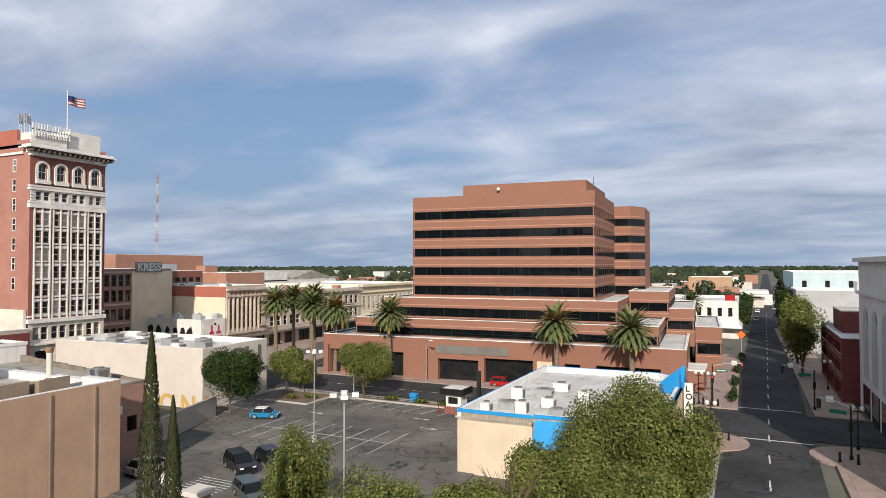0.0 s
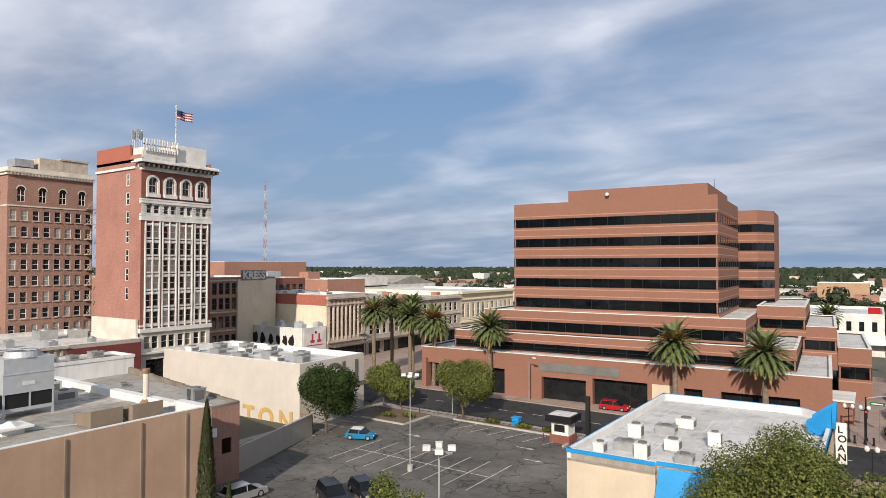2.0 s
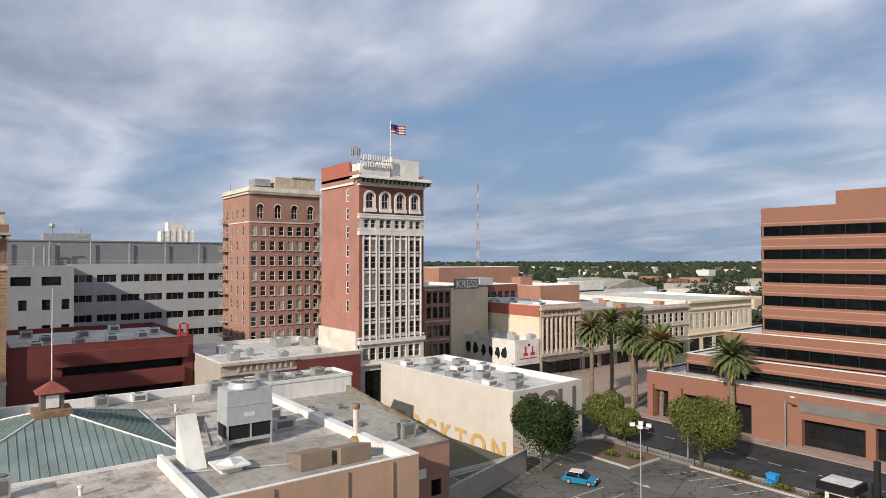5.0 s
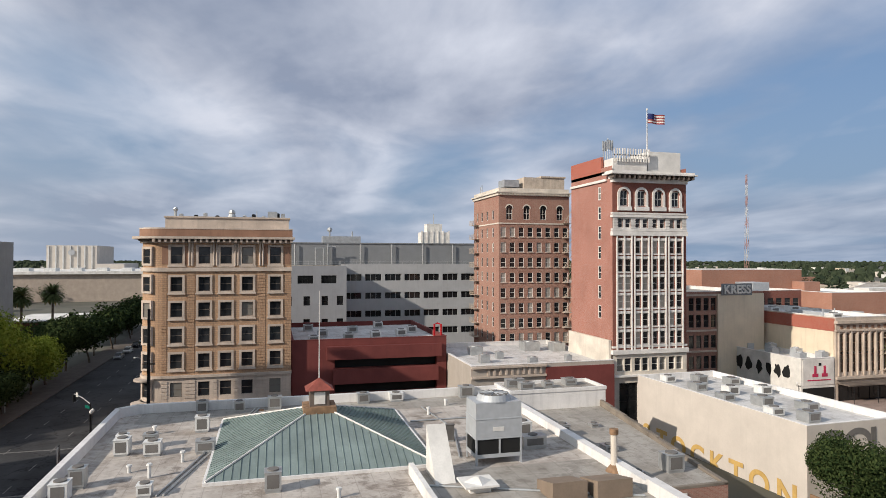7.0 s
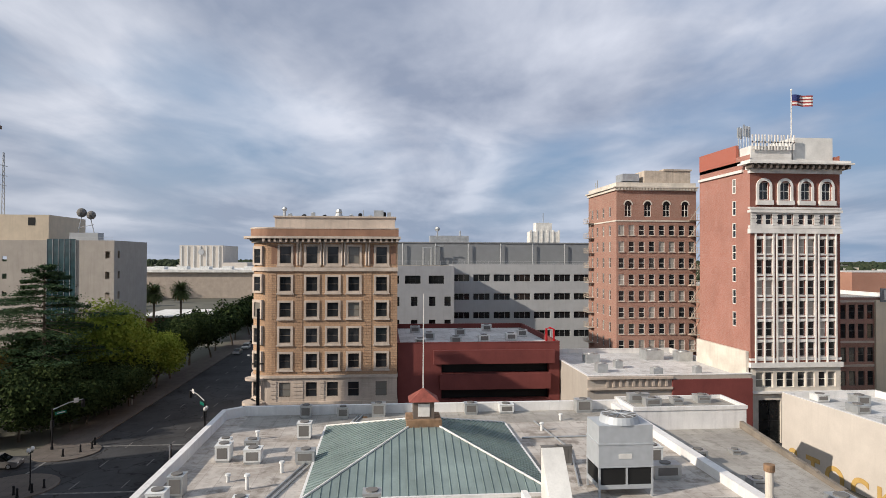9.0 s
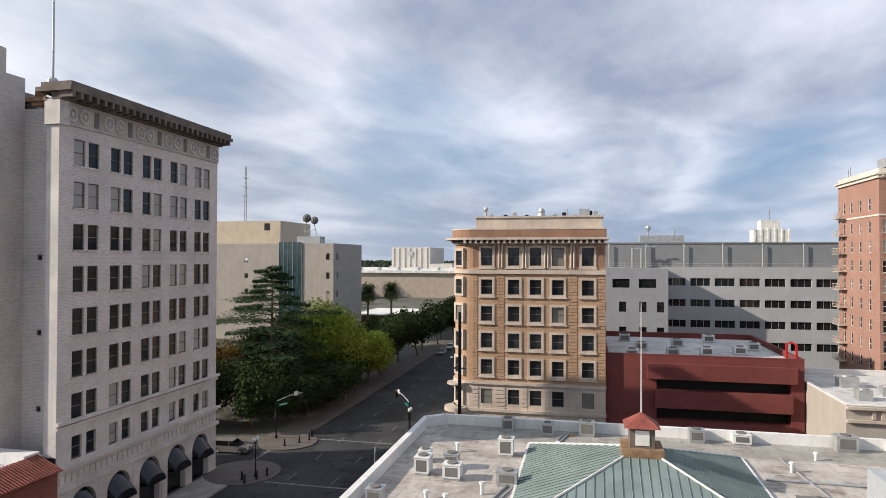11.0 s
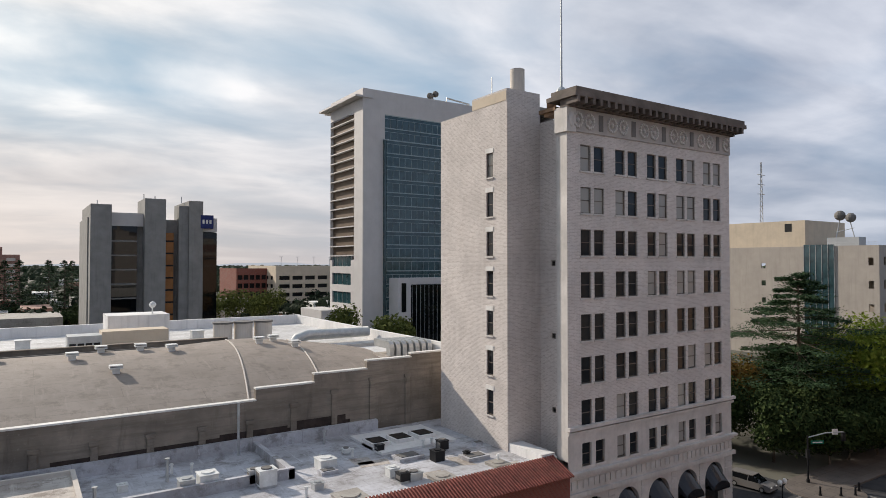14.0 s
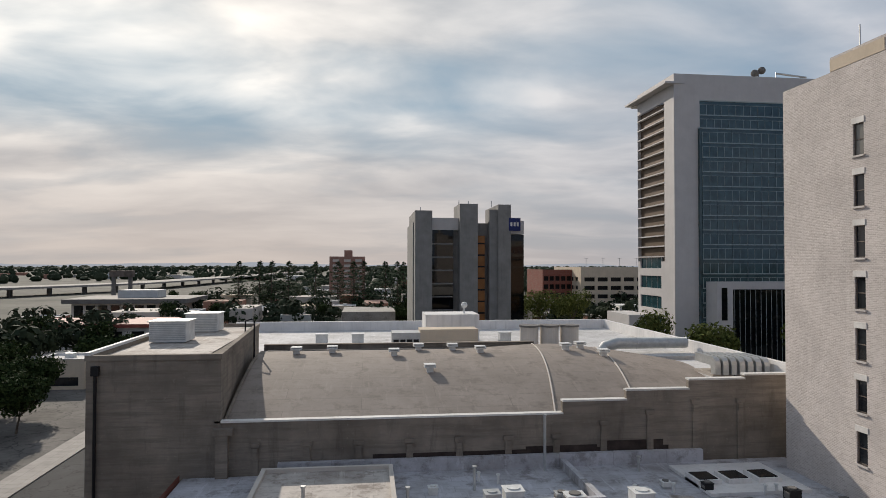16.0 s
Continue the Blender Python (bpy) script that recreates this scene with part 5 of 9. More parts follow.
for side in range(2):
    for k in range(9):
        z = 9.4 + k * 3.02
        g = Geo()
        if side:
            x0, y0 = AX, AY1 - 1.6
            g.box(x0, y0, z, x0 + 1.3, y0 + 2.4, z + 0.08)
            for h in (0.5, 1.0):
                g.box(x0 + 1.25, y0, z + h, x0 + 1.3, y0 + 2.4, z + h + 0.05)
            for q in range(5):
                g.box(x0 + 1.25, y0 + q * 0.59, z, x0 + 1.3, y0 + q * 0.59 + 0.05, z + 1.0)
            g.tube([(x0 + 0.6, y0 + 0.1, z), (x0 + 0.6, y0 + 2.2, z + 3.0)], 0.06)
        else:
            x0, y0 = AB + 0.4, AY0
            g.box(x0, y0 - 1.2, z, x0 + 3.4, y0, z + 0.08)
            for h in (0.5, 1.0):
                g.box(x0, y0 - 1.2, z + h, x0 + 3.4, y0 - 1.15, z + h + 0.05)
            for q in range(6):
                g.box(x0 + q * 0.67, y0 - 1.2, z, x0 + q * 0.67 + 0.05, y0 - 1.15, z + 1.0)
            g.tube([(x0 + 0.2, y0 - 0.6, z), (x0 + 3.0, y0 - 0.6, z + 3.0)], 0.06)
        part("fire_escape", g, "tank", t)

# low roofs between the garage and the bank
t = block("low_annex", "low flat white-roofed annex with a pale balustraded front", -134, 42.4, -108.2, 66.4, 9.4, "county", "whiteroof", 0.7)
part("red_wall", Geo().box(-108.2, 54.6, -0.1, -107.9, 66.4, 9.5), "maroon", t, "dark red lower wall")
g = Geo()
for k in range(10):
    g.box(-108.2, 45 + k * 0.95, 8.6, -107.95, 45.35 + k * 0.95, 9.7)
g.box(-108.2, 42.4, 9.7, -107.7, 54.6, 10.0).box(-108.2, 42.4, 8.2, -107.8, 54.6, 8.5)
part("balustrade", g, "hotelstone", t)
part("bright_wall", Geo().box(-123.5, 66.0, 9.4, -109.0, 66.45, 13.2), "cream", t, "bright cream upstand wall")
for x, y, w in ((-116, 46, 1.6), (-119, 50, 1.2), (-112, 53, 1.4), (-125, 47, 2.2), (-113, 60, 1.0), (-128, 58, 3.0), (-126, 63, 2.4)):
    u = part("roof_unit", Geo().box(x, y, 9.4, x + w, y + w, 10.3 + w * 0.25).cyl(x + w / 2, y + w / 2, 10.3 + w * 0.25, 10.45 + w * 0.25, w * 0.35, n=12), "metal", t)

# ---- white-roofed block in front, with the green hip roof ----
t = thing("flat_roofed_block", "low tan stucco block with worn white flat roofs and parapets", "building", -73, 18)
NX, FX, NY0, NY1 = -93.4, -53.6, -3.0, 41.0
ZR = 9.2
g = Geo()
out = [(-92.0, NY0), (FX, NY0), (FX, NY1), (NX, NY1), (NX, -1.2)]
for p, q in zip(out, out[1:] + out[:1]):
    zt = 9.1 if p[1] > 40 and q[1] > 40 else 10.1
    g.poly(((*p, -0.1), (*q, -0.1), (*q, zt), (*p, zt)))
part("wall", g, "tan", t, "smooth tan stucco walls")
for y in (28.6, 34.4, 38.4):
    part("downpipe", Geo().box(FX, y, 0.2, FX + 0.12, y + 0.14, 9.9), "brownmetal", t)
part("roof", Geo().prism([(-91.7, NY0 + 0.3), (FX - 0.3, NY0 + 0.3), (FX - 0.3, NY1 - 0.3), (NX + 0.3, NY1 - 0.3), (NX + 0.3, -1.0)], ZR - 0.4, ZR), "tanroof", t, "worn beige roofing with patches")
for x0, y0, x1, y1, z1 in ((NX - 0.05, -1.2, NX + 0.5, NY1, 10.2), (-91.9, NY0 - 0.05, FX, NY0 + 0.5, 10.2), (NX, 40.2, -58.0, 41.02, 9.95), (-58, 40.2, FX - 0.02, 41.02, 10.16), (FX - 0.35, 24.2, FX - 0.02, 39.9, 10.16), (-66.2, 23.9, FX, 24.3, 10.1)):
    part("parapet", Geo().box(x0, y0, ZR - 0.05, x1, y1, z1), "parapet", t)
part("parapet", Geo().prism([(NX - 0.05, -1.2), (-91.9, NY0 - 0.05), (-91.5, NY0 + 0.5), (NX + 0.5, -0.9)], ZR - 0.05, 10.2), "parapet", t)
part("roof_patch", Geo().box(-66, 24.4, ZR, FX - 0.4, 40.1, ZR + 0.02), "greyroof", t, "grey weathered roof sheet")
part("roof_patch", Geo().box(-92.9, -0.5, ZR, -88, 40.1, ZR + 0.014), "greyroof", t, "grey weathered roof sheet")
# hip roof: ribs on four slopes
ex0, ex1, ey0, ey1, ap, zr, ze = -87.1, -67.5, 8.4, 26.6, (-77.3, 17.6), 12.6, 9.45
tri = {"s": ((ex0, ey0), (ex1, ey0)), "e": ((ex1, ey0), (ex1, ey1)), "n": ((ex1, ey1), (ex0, ey1)), "w": ((ex0, ey1), (ex0, ey0))}
hip = part("hip_roof", Geo().box(ex0 - 0.2, ey0 - 0.2, ZR, ex1 + 0.2, ey1 + 0.2, ze), "parapet", t, "patina green standing seam hip roof")
g = Geo()
for a, b in tri.values():
    g.poly(((*a, ze), (*b, ze), (*ap, zr)))
part("slope", g, "green", hip)
for a, b in tri.values():
    ln = math.dist(a, b)
    n = round(ln / 0.62)
    g = Geo()
    for k in range(1, n):
        f = k / n
        p = Vector((a[0] + (b[0] - a[0]) * f, a[1] + (b[1] - a[1]) * f, ze + 0.03))
        mid = Vector(((a[0] + b[0]) / 2, (a[1] + b[1]) / 2, ze))
        tip = Vector((*ap, zr + 0.03))
        w = 1 - abs(2 * f - 1)
        q = p + (tip - mid) * w
        if w > 0.06:
            g.tube([p, q], 0.035, 4)
    part("seam", g, "greenrib", hip)
for c in ((ex0, ey0), (ex1, ey0), (ex1, ey1), (ex0, ey1)):
    part("hip_cap", Geo().tube([(*c, ze + 0.05), (*ap, zr + 0.05)], 0.09, 6), "whitetrim", hip)
t2 = thing("roof_cupola", "small copper cupola with red cap and flagpole", "cupola", ap[0], ap[1], 12.0)
part("base", Geo().box(ap[0] - 1.5, ap[1] - 1.5, 11.9, ap[0] + 1.5, ap[1] + 1.5, 12.7), "rust", t2)
part("lantern", Geo().box(ap[0] - 0.9, ap[1] - 0.9, 12.7, ap[0] + 0.9, ap[1] + 0.9, 14.2), "cornice", t2)
part("light_panel", Geo().box(ap[0] + 0.9, ap[1] - 0.5, 12.9, ap[0] + 0.96, ap[1] + 0.5, 14.0), "coping", t2, "white louvre panel")
g = Geo()
cap = [(ap[0] - 1.3, ap[1] - 1.3), (ap[0] + 1.3, ap[1] - 1.3), (ap[0] + 1.3, ap[1] + 1.3), (ap[0] - 1.3, ap[1] + 1.3)]
for p, q in zip(cap, cap[1:] + cap[:1]):
    g.poly(((*p, 14.2), (*q, 14.2), (*ap, 15.2)))
g.poly([(*p, 14.2) for p in cap[::-1]])
part("cap", g, "tile", t2, "red pyramid cap")
part("flagpole", Geo().cyl(ap[0], ap[1], 15.0, 23.4, 0.06, 0.03, 8), "whitetrim", t2)
# raised penthouse, white wedge, screens
part("raised_wall", Geo().box(-94.0, 41.1, 7.0, -88.6, 54.0, 10.0), "parapet", t)
part("raised_roof", Geo().box(-93.7, 41.4, 10.0, -88.9, 53.7, 10.06), "greyroof", t)
part("raised_parapet", rim(Geo(), -94.1, 41.05, -88.5, 54.1, 10.0, 10.4, 0.3), "parapet", t)
g = Geo().poly(((-66.4, 25.4, ZR), (-63.2, 25.4, ZR), (-66.4, 25.4, 13.0))).poly(((-66.4, 27.0, ZR), (-66.4, 27.0, 13.0), (-63.2, 27.0, ZR)))
g.poly(((-63.2, 25.4, ZR), (-63.2, 27.0, ZR), (-66.4, 27.0, 13.0), (-66.4, 25.4, 13.0))).poly(((-66.4, 27.0, ZR), (-66.4, 25.4, ZR), (-66.4, 25.4, 13.0), (-66.4, 27.0, 13.0)))
part("white_wedge", g, "coping", t, "white sloping roof hood")

t = thing("rear_roof_wing", "grey-roofed brick wing with stepped white parapet", "building", -76, 47)
g = Geo()
facade(g, (-93.2, 41.05), EX, 0, 32.4, 4, 8.6)
facade(g, (-60.8, 41.05), EY, 0, 8.6, -0.1, 8.0, [(3.2, 4.4, 3.0, 4.6), (6.4, 7.6, 3.0, 4.6)], 0.2)
wing = Vector((-32.4, 4.6)).normalized()
facade(g, (-60.8, 49.65), (wing.x, wing.y), 0, 32.7, -0.1, 8.0)
part("wall", g, "abrick", t, "old dark brown brick wall")
part("roof", Geo().prism([(-93.2, 41.1), (-60.9, 41.1), (-60.9, 49.6), (-93.2, 54.2)], 7.2, 7.9), "greyroof", t)
for k in range(8):
    a, b = (Vector((-60.8, 49.65)) + wing * (32.7 * f / 8) for f in (k, k + 1))
    part("parapet", Geo().prism([(a.x, a.y - 0.4), (a.x, a.y), (b.x, b.y), (b.x, b.y - 0.4)], 7.9, 8.15 + k * 0.09), "taupe", t)
part("parapet", Geo().box(-61.1, 41.1, 7.9, -60.78, 49.3, 8.12), "taupe", t)
for y, w in ((44.2, 1.5), (45.4, 1.4)):
    part("notice_board", Geo().box(-60.76, y, 6.6 if y < 45 else 5.0, -60.7, y + w, 7.6 if y < 45 else 5.9), "coping", t, "white notice board with unreadable lines")
part("yard_wall", Geo().prism([(-62.4, 50.6), (-62.1, 50.6), (-67.0, 66.2), (-67.3, 66.2)], 0, 2.7).prism([(-62.45, 50.55), (-62.05, 50.55), (-66.95, 66.25), (-67.35, 66.25)], 2.7, 2.8), "county", t, "grey rendered yard wall")
part("yard_gate", Geo().box(-69.6, 66.6, 0, -67.4, 66.75, 2.4), "rust", t, "brown timber yard gate")

# college wall building
cdir = 2.1
cc, cs = math.cos(radians(cdir)), math.sin(radians(cdir))


def col(u, v):
    return (-72.05 + u * cc - v * cs, 68.7 + u * cs + v * cc)


t = thing("mural_wall_building", "low beige stucco building with large painted letters on its walls", "building", *col(-15, 7))
g = Geo()
cpts = [col(-31, 0), col(0, 0), col(0.2, 13.9), col(-31, 13.9)]
for p, q in zip(cpts, cpts[1:] + cpts[:1]):
    g.poly(((*p, -0.3), (*q, -0.3), (*q, 8.56), (*p, 8.56)))
part("wall", g, "beige", t)
part("roof", Geo().prism([col(-30.8, 0.2), col(-0.2, 0.2), col(0, 13.7), col(-30.8, 13.7)], 7.4, 7.7), "whiteroof", t)
g = Geo()
for a, b in (((-30.98, 0.02), (-0.02, 0.4)), ((-30.98, 13.55), (0.17, 13.88)), ((-30.98, 0.4), (-30.6, 13.55)), ((-0.35, 0.4), (-0.02, 13.55))):
    g.prism([col(a[0], a[1]), col(b[0], a[1]), col(b[0], b[1]), col(a[0], b[1])], 7.7, 8.6)
part("parapet", g, "parapet", t)


def letter(txt, size, x, y, z, rz, mat, parent, label, ex=0.02, bold=0.0):
    cu = bpy.data.curves.new("letter", "FONT")
    cu.body, cu.size, cu.extrude, cu.align_x, cu.offset = txt, size, ex, "LEFT", bold
    ob = new("letter_src", cu)
    bpy.context.view_layer.update()
    me = bpy.data.meshes.new_from_object(ob.evaluated_get(bpy.context.evaluated_depsgraph_get()))
    bpy.data.objects.remove(ob)
    me.materials.clear()
    me.materials.append(MT[mat])
    o = new("letter", me)
    o.parent = parent
    o.matrix_parent_inverse = parent.matrix_basis.inverted()
    o.matrix_basis = pose(x, y, z, 90, 0, rz)
    return tagged(o, label)


x = 0.9
for ch, w in zip("COLLEGE", (3.6, 3.9, 2.9, 2.9, 2.6, 3.0, 2.4)):
    if x > 12.4:
        break
    px, py = col(0.04, x)
    letter(ch, 6.0, px + 0.05 + 0.2 * x / 13.9, py, 3.7, 90 + cdir, "inkgrey", t, "tall grey painted letter", bold=0.06)
    x += w
x = 0
for ch, w in zip("STOCKTON", (2.4, 2.3, 2.9, 2.6, 2.5, 2.3, 2.9, 2.7)):
    px, py = col(-29.6 + x, -0.04)
    letter(ch, 3.9, px, py - 0.03, -1.05, cdir, "gold", t, "tall ochre painted letter", bold=0.11)
    x += w * 1.42

# sand-coloured shop with blue trim beside the lot
t = thing("blue_trim_shop", "low sand-coloured shop with white roof and bright blue trim", "shop", -18, 73)
bx = [(-27.8, 59.0), (-20.1, 59.2), (-20.1, 59.6), (-8.8, 60.4), (-8.8, 86.0), (-12.0, 89.2), (-27.4, 88.6)]
g = Geo()
for p, q in zip(bx, bx[1:] + bx[:1]):
    g.poly(((*p, -0.1), (*q, -0.1), (*q, 6.2), (*p, 6.2)))
part("wall", g, "sand", t)
part("roof", Geo().prism(bx, 5.2, 5.5), "whiteroof", t)
g, g2 = Geo(), Geo()
for p, q in zip(bx, bx[1:] + bx[:1]):
    d = Vector((q[0] - p[0], q[1] - p[1], 0))
    if d.length < 1:
        continue
    nrm = Vector((d.y, -d.x, 0)).normalized()
    i = [(p[0], p[1]), (q[0], q[1]), (q[0] - nrm.x * 0.4, q[1] - nrm.y * 0.4), (p[0] - nrm.x * 0.4, p[1] - nrm.y * 0.4)]
    g.prism(i, 5.45, 6.25)
    o_ = [(p[0] + nrm.x * 0.06, p[1] + nrm.y * 0.06), (q[0] + nrm.x * 0.06, q[1] + nrm.y * 0.06), (q[0], q[1]), (p[0], p[1])]
    g2.prism(o_, 5.95, 6.3)
part("parapet", g, "parapet", t)
part("blue_fascia", g2, "blue", t, "bright blue fascia strip")
g = Geo().poly(((-19.9, 59.5, 5.8), (-14.5, 59.9, 5.8), (-14.5, 58.6, 3.5), (-19.9, 58.2, 3.5))).poly(((-19.9, 59.5, 5.8), (-19.9, 58.2, 3.5), (-19.9, 59.5, 3.5))).poly(((-19.9, 58.2, 3.5), (-14.5, 58.6, 3.5), (-14.5, 59.9, 3.4), (-19.9, 59.5, 3.4)))
part("awning", g, "blue", t, "bright blue metal awning")
part("doorway", Geo().box(-19.6, 59.4, 0, -15, 59.55, 3.4), "maroon", t, "dark red recessed doorway")
for k, (gx, gy) in enumerate(((-9.2, 85.0), (-9.5, 81.5))):
    g = Geo().poly(((gx + 0.7, gy - 2, 5.6), (gx + 0.7, gy + 2, 5.6), (gx + 0.7, gy, 8.2))).poly(((gx + 0.7, gy - 2, 5.6), (gx + 0.7, gy, 8.2), (gx - 1.6, gy, 6.4), (gx - 1.2, gy - 2, 5.6))).poly(((gx + 0.7, gy + 2, 5.6), (gx - 1.2, gy + 2, 5.6), (gx - 1.6, gy, 6.4), (gx + 0.7, gy, 8.2)))
    part("blue_gable", g, "blue", t, "bright blue corner gable")
part("hanging_sign", Geo().box(-8.6, 84, 1.9, -7.6, 84.3, 6.1), "coping", t, "tall white upright sign with black letters")
for k, ch in enumerate("LOAN"):
    letter(ch, 1.0, -8.42, 83.97, 5.1 - 0.95 * k, 0, "ink", t, "black upright sign letter", bold=0.02)

# theatre with barrel roof
t = thing("theatre", "large stained concrete theatre with tan barrel roof", "theatre", -48, -72)
WYT = -52.6
steps = [(-22.7, -53.0, 13.3), (-53.0, -59.0, 14.4), (-59.0, -65.0, 15.25), (-65.0, -70.5, 16.1), (-70.5, -74.7, 16.45)]
g, g2 = Geo(), Geo()
for xa, xb, z in steps:
    part("wall", Geo().box(xb, WYT - 0.5, -0.1, xa, WYT, z), "taupe", t, "stained taupe concrete side wall")
    part("coping", Geo().box(xb - 0.05, WYT - 0.6, z, xa + 0.02, WYT + 0.1, z + 0.16), "coping", t)
for k in range(11):
    x = -26 - k * 4.4
    zt = [z for xa, xb, z in steps if xb <= x <= xa][0]
    part("pilaster", Geo().box(x - 0.3, WYT, 6.0, x + 0.3, WYT + 0.16, zt - 2.1).box(x - 0.42, WYT, zt - 2.1, x + 0.42, WYT + 0.26, zt - 1.75).box(x - 0.22, WYT + 0.16, zt - 2.9, x + 0.22, WYT + 0.24, zt - 2.2), "taupe", t)
part("tar_band", Geo().prism([(-36.0, WYT), (-63.0, WYT), (-63.0, WYT + 0.03), (-36.0, WYT + 0.03)], 9.2, 10.25).box(-62.5, WYT, 10.25, -57.0, WYT + 0.026, 10.8).box(-56.2, WYT, 10.25, -49.6, WYT + 0.026, 10.5), "tar", t, "black tar band along the wall foot")
g = Geo()
nx, ny = 24, 14


def vault(x, f):
    y = WYT - 0.5 - f * 20.0
    endf = min(1.0, max(0.0, (x + 76.0) / 18.0))
    endf = math.sin(endf * math.pi / 2)
    return (x, y, 13.1 + (3.5 * math.sin(f * math.pi / 2)) * (0.35 + 0.65 * endf) * (1.0 + 0.12 * math.exp(-((x + 57) / 6.0) ** 2)))


for i in range(nx):
    for j in range(ny):
        xa, xb = -23.2 - 51.4 * i / nx, -23.2 - 51.4 * (i + 1) / nx
        g.poly((vault(xb, j / ny), vault(xb, (j + 1) / ny), vault(xa, (j + 1) / ny), vault(xa, j / ny))[::-1])
part("barrel_roof", g, "vault", t, "tan barrel roofing with seams", smooth=True)
for x in (-52.5, -60.5):
    part("roof_seam", Geo().tube([Vector(vault(x - 3 * math.sin(f / ny * 1.5), f / ny)) + Vector((0, 0, 0.03)) for f in range(ny + 1)], 0.1, 5), "beige", t)
part("ridge_slots", Geo().box(-54, -73.0, 16.4, -24, -72.7, 16.68), "inkgrey", t)
part("inner_wall", Geo().box(-56, -74.6, 13.0, -23.4, -74.0, 17.1).box(-56, -74.7, 17.1, -23.4, -73.9, 17.2), "taupe", t)
part("flat_roof", Geo().box(-79, -110, 14.5, -13, -74.6, 15.0), "whiteroof", t)
part("far_parapet", Geo().box(-79.4, -110.6, 13, -13, -110, 16.6).box(-79.4, -110, 13, -78.8, -52.0, 16.5).box(-78.8, -62.0, 13, -74.7, -52.6, 13.2), "parapet", t)
part("side_wall", Geo().box(-79.4, -110.6, 0, -79.0, -52.6, 13).box(-79.0, -53.0, 0, -74.7, -52.6, 13.2), "taupe", t)
for x, f in ((-27.5, 0.88), (-31.5, 0.9), (-38.5, 0.8), (-41.5, 0.95), (-45.5, 0.93), (-48.5, 0.83), (-42.0, 0.5), (-58.5, 0.8), (-60.8, 0.88), (-62.5, 0.72)):
    p = vault(x, f)
    v = part("roof_vent", Geo().box(x - 0.35, p[1] - 0.35, p[2] - 0.2, x + 0.35, p[1] + 0.35, p[2] + 0.45).box(x - 0.6, p[1] - 0.6, p[2] + 0.45, x + 0.6, p[1] + 0.6, p[2] + 0.6).box(x - 0.6, p[1] - 0.6, p[2] + 0.68, x + 0.6, p[1] + 0.6, p[2] + 0.78), "white", t, "white louvred roof vent")
# stage block
g = Geo().prism([(-12.4, -52.5), (-23.2, -52.5), (-21.8, -80), (-12.4, -80)][::-1], -0.1, 18.7)
part("stage_block", g, "taupe", t, "tall stained concrete stage block")
part("stage_parapet", Geo().prism([(-23.3, -52.4), (-23.28, -52.9), (-12.3, -52.9), (-12.3, -52.4)], 18.7, 19.15).prism([(-23.28, -52.9), (-21.9, -80.1), (-21.4, -80.1), (-22.78, -52.9)], 18.7, 19.15).box(-21.4, -80.1, 18.7, -12.3, -79.6, 19.15).box(-12.8, -79.6, 18.7, -12.3, -52.9, 19.15), "taupe", t)
part("stage_roof", Geo().box(-21.6, -79.6, 18.7, -12.8, -52.9, 18.78), "tanroof", t)
part("stage_edge", Geo().box(-12.7, -80, 19.15, -12.3, -52.4, 19.4), "parapet", t)
for gx, gy in ((-15.6, -65.0), (-16.4, -75.0)):
    u = thing("roof_cooler", "white louvred evaporative cooler on the stage roof", "air conditioner", gx, gy, 18.78, group="stage roof coolers")
    part("body", Geo().box(gx - 1.8, gy - 1.6, 18.9, gx + 1.8, gy + 1.6, 20.9), "white", u)
    for k in range(9):
        part("slat", Geo().box(gx - 1.7, gy + 1.6, 19.1 + k * 0.19, gx + 1.7, gy + 1.66, 19.2 + k * 0.19), "metal", u)
    part("lid", Geo().box(gx - 1.95, gy - 1.75, 20.9, gx + 1.95, gy + 1.75, 21.0), "white", u)
    part("curb", Geo().box(gx - 1.5, gy - 1.3, 18.78, gx + 1.5, gy + 1.3, 18.9), "metal", u)
part("ladder", Geo().tube([(-22.6, -72.0, 15.5), (-22.6, -72.0, 20.1), (-22.3, -72.0, 20.4), (-21.6, -72.0, 20.2), (-21.6, -72, 18.7)], 0.1), "blackmetal", t)
part("drain_pipe", Geo().tube([(-13.2, -52.3, 17.6), (-13.2, -52.3, 0.2)], 0.13).box(-13.5, -52.45, 17.5, -12.9, -52.1, 18.3), "blackmetal", t)
part("corner_quoin", Geo().box(-23.9, -52.6, 0, -22.9, -51.9, 12.4).box(-24.3, -52.6, 12.4, -22.6, -51.8, 12.9), "taupe", t)
part("flashing", Geo().tube([Vector(vault(-23.4, f / 10)) + Vector((0, 0, 0.15)) for f in range(9)], 0.16, 6), "taupe", t)
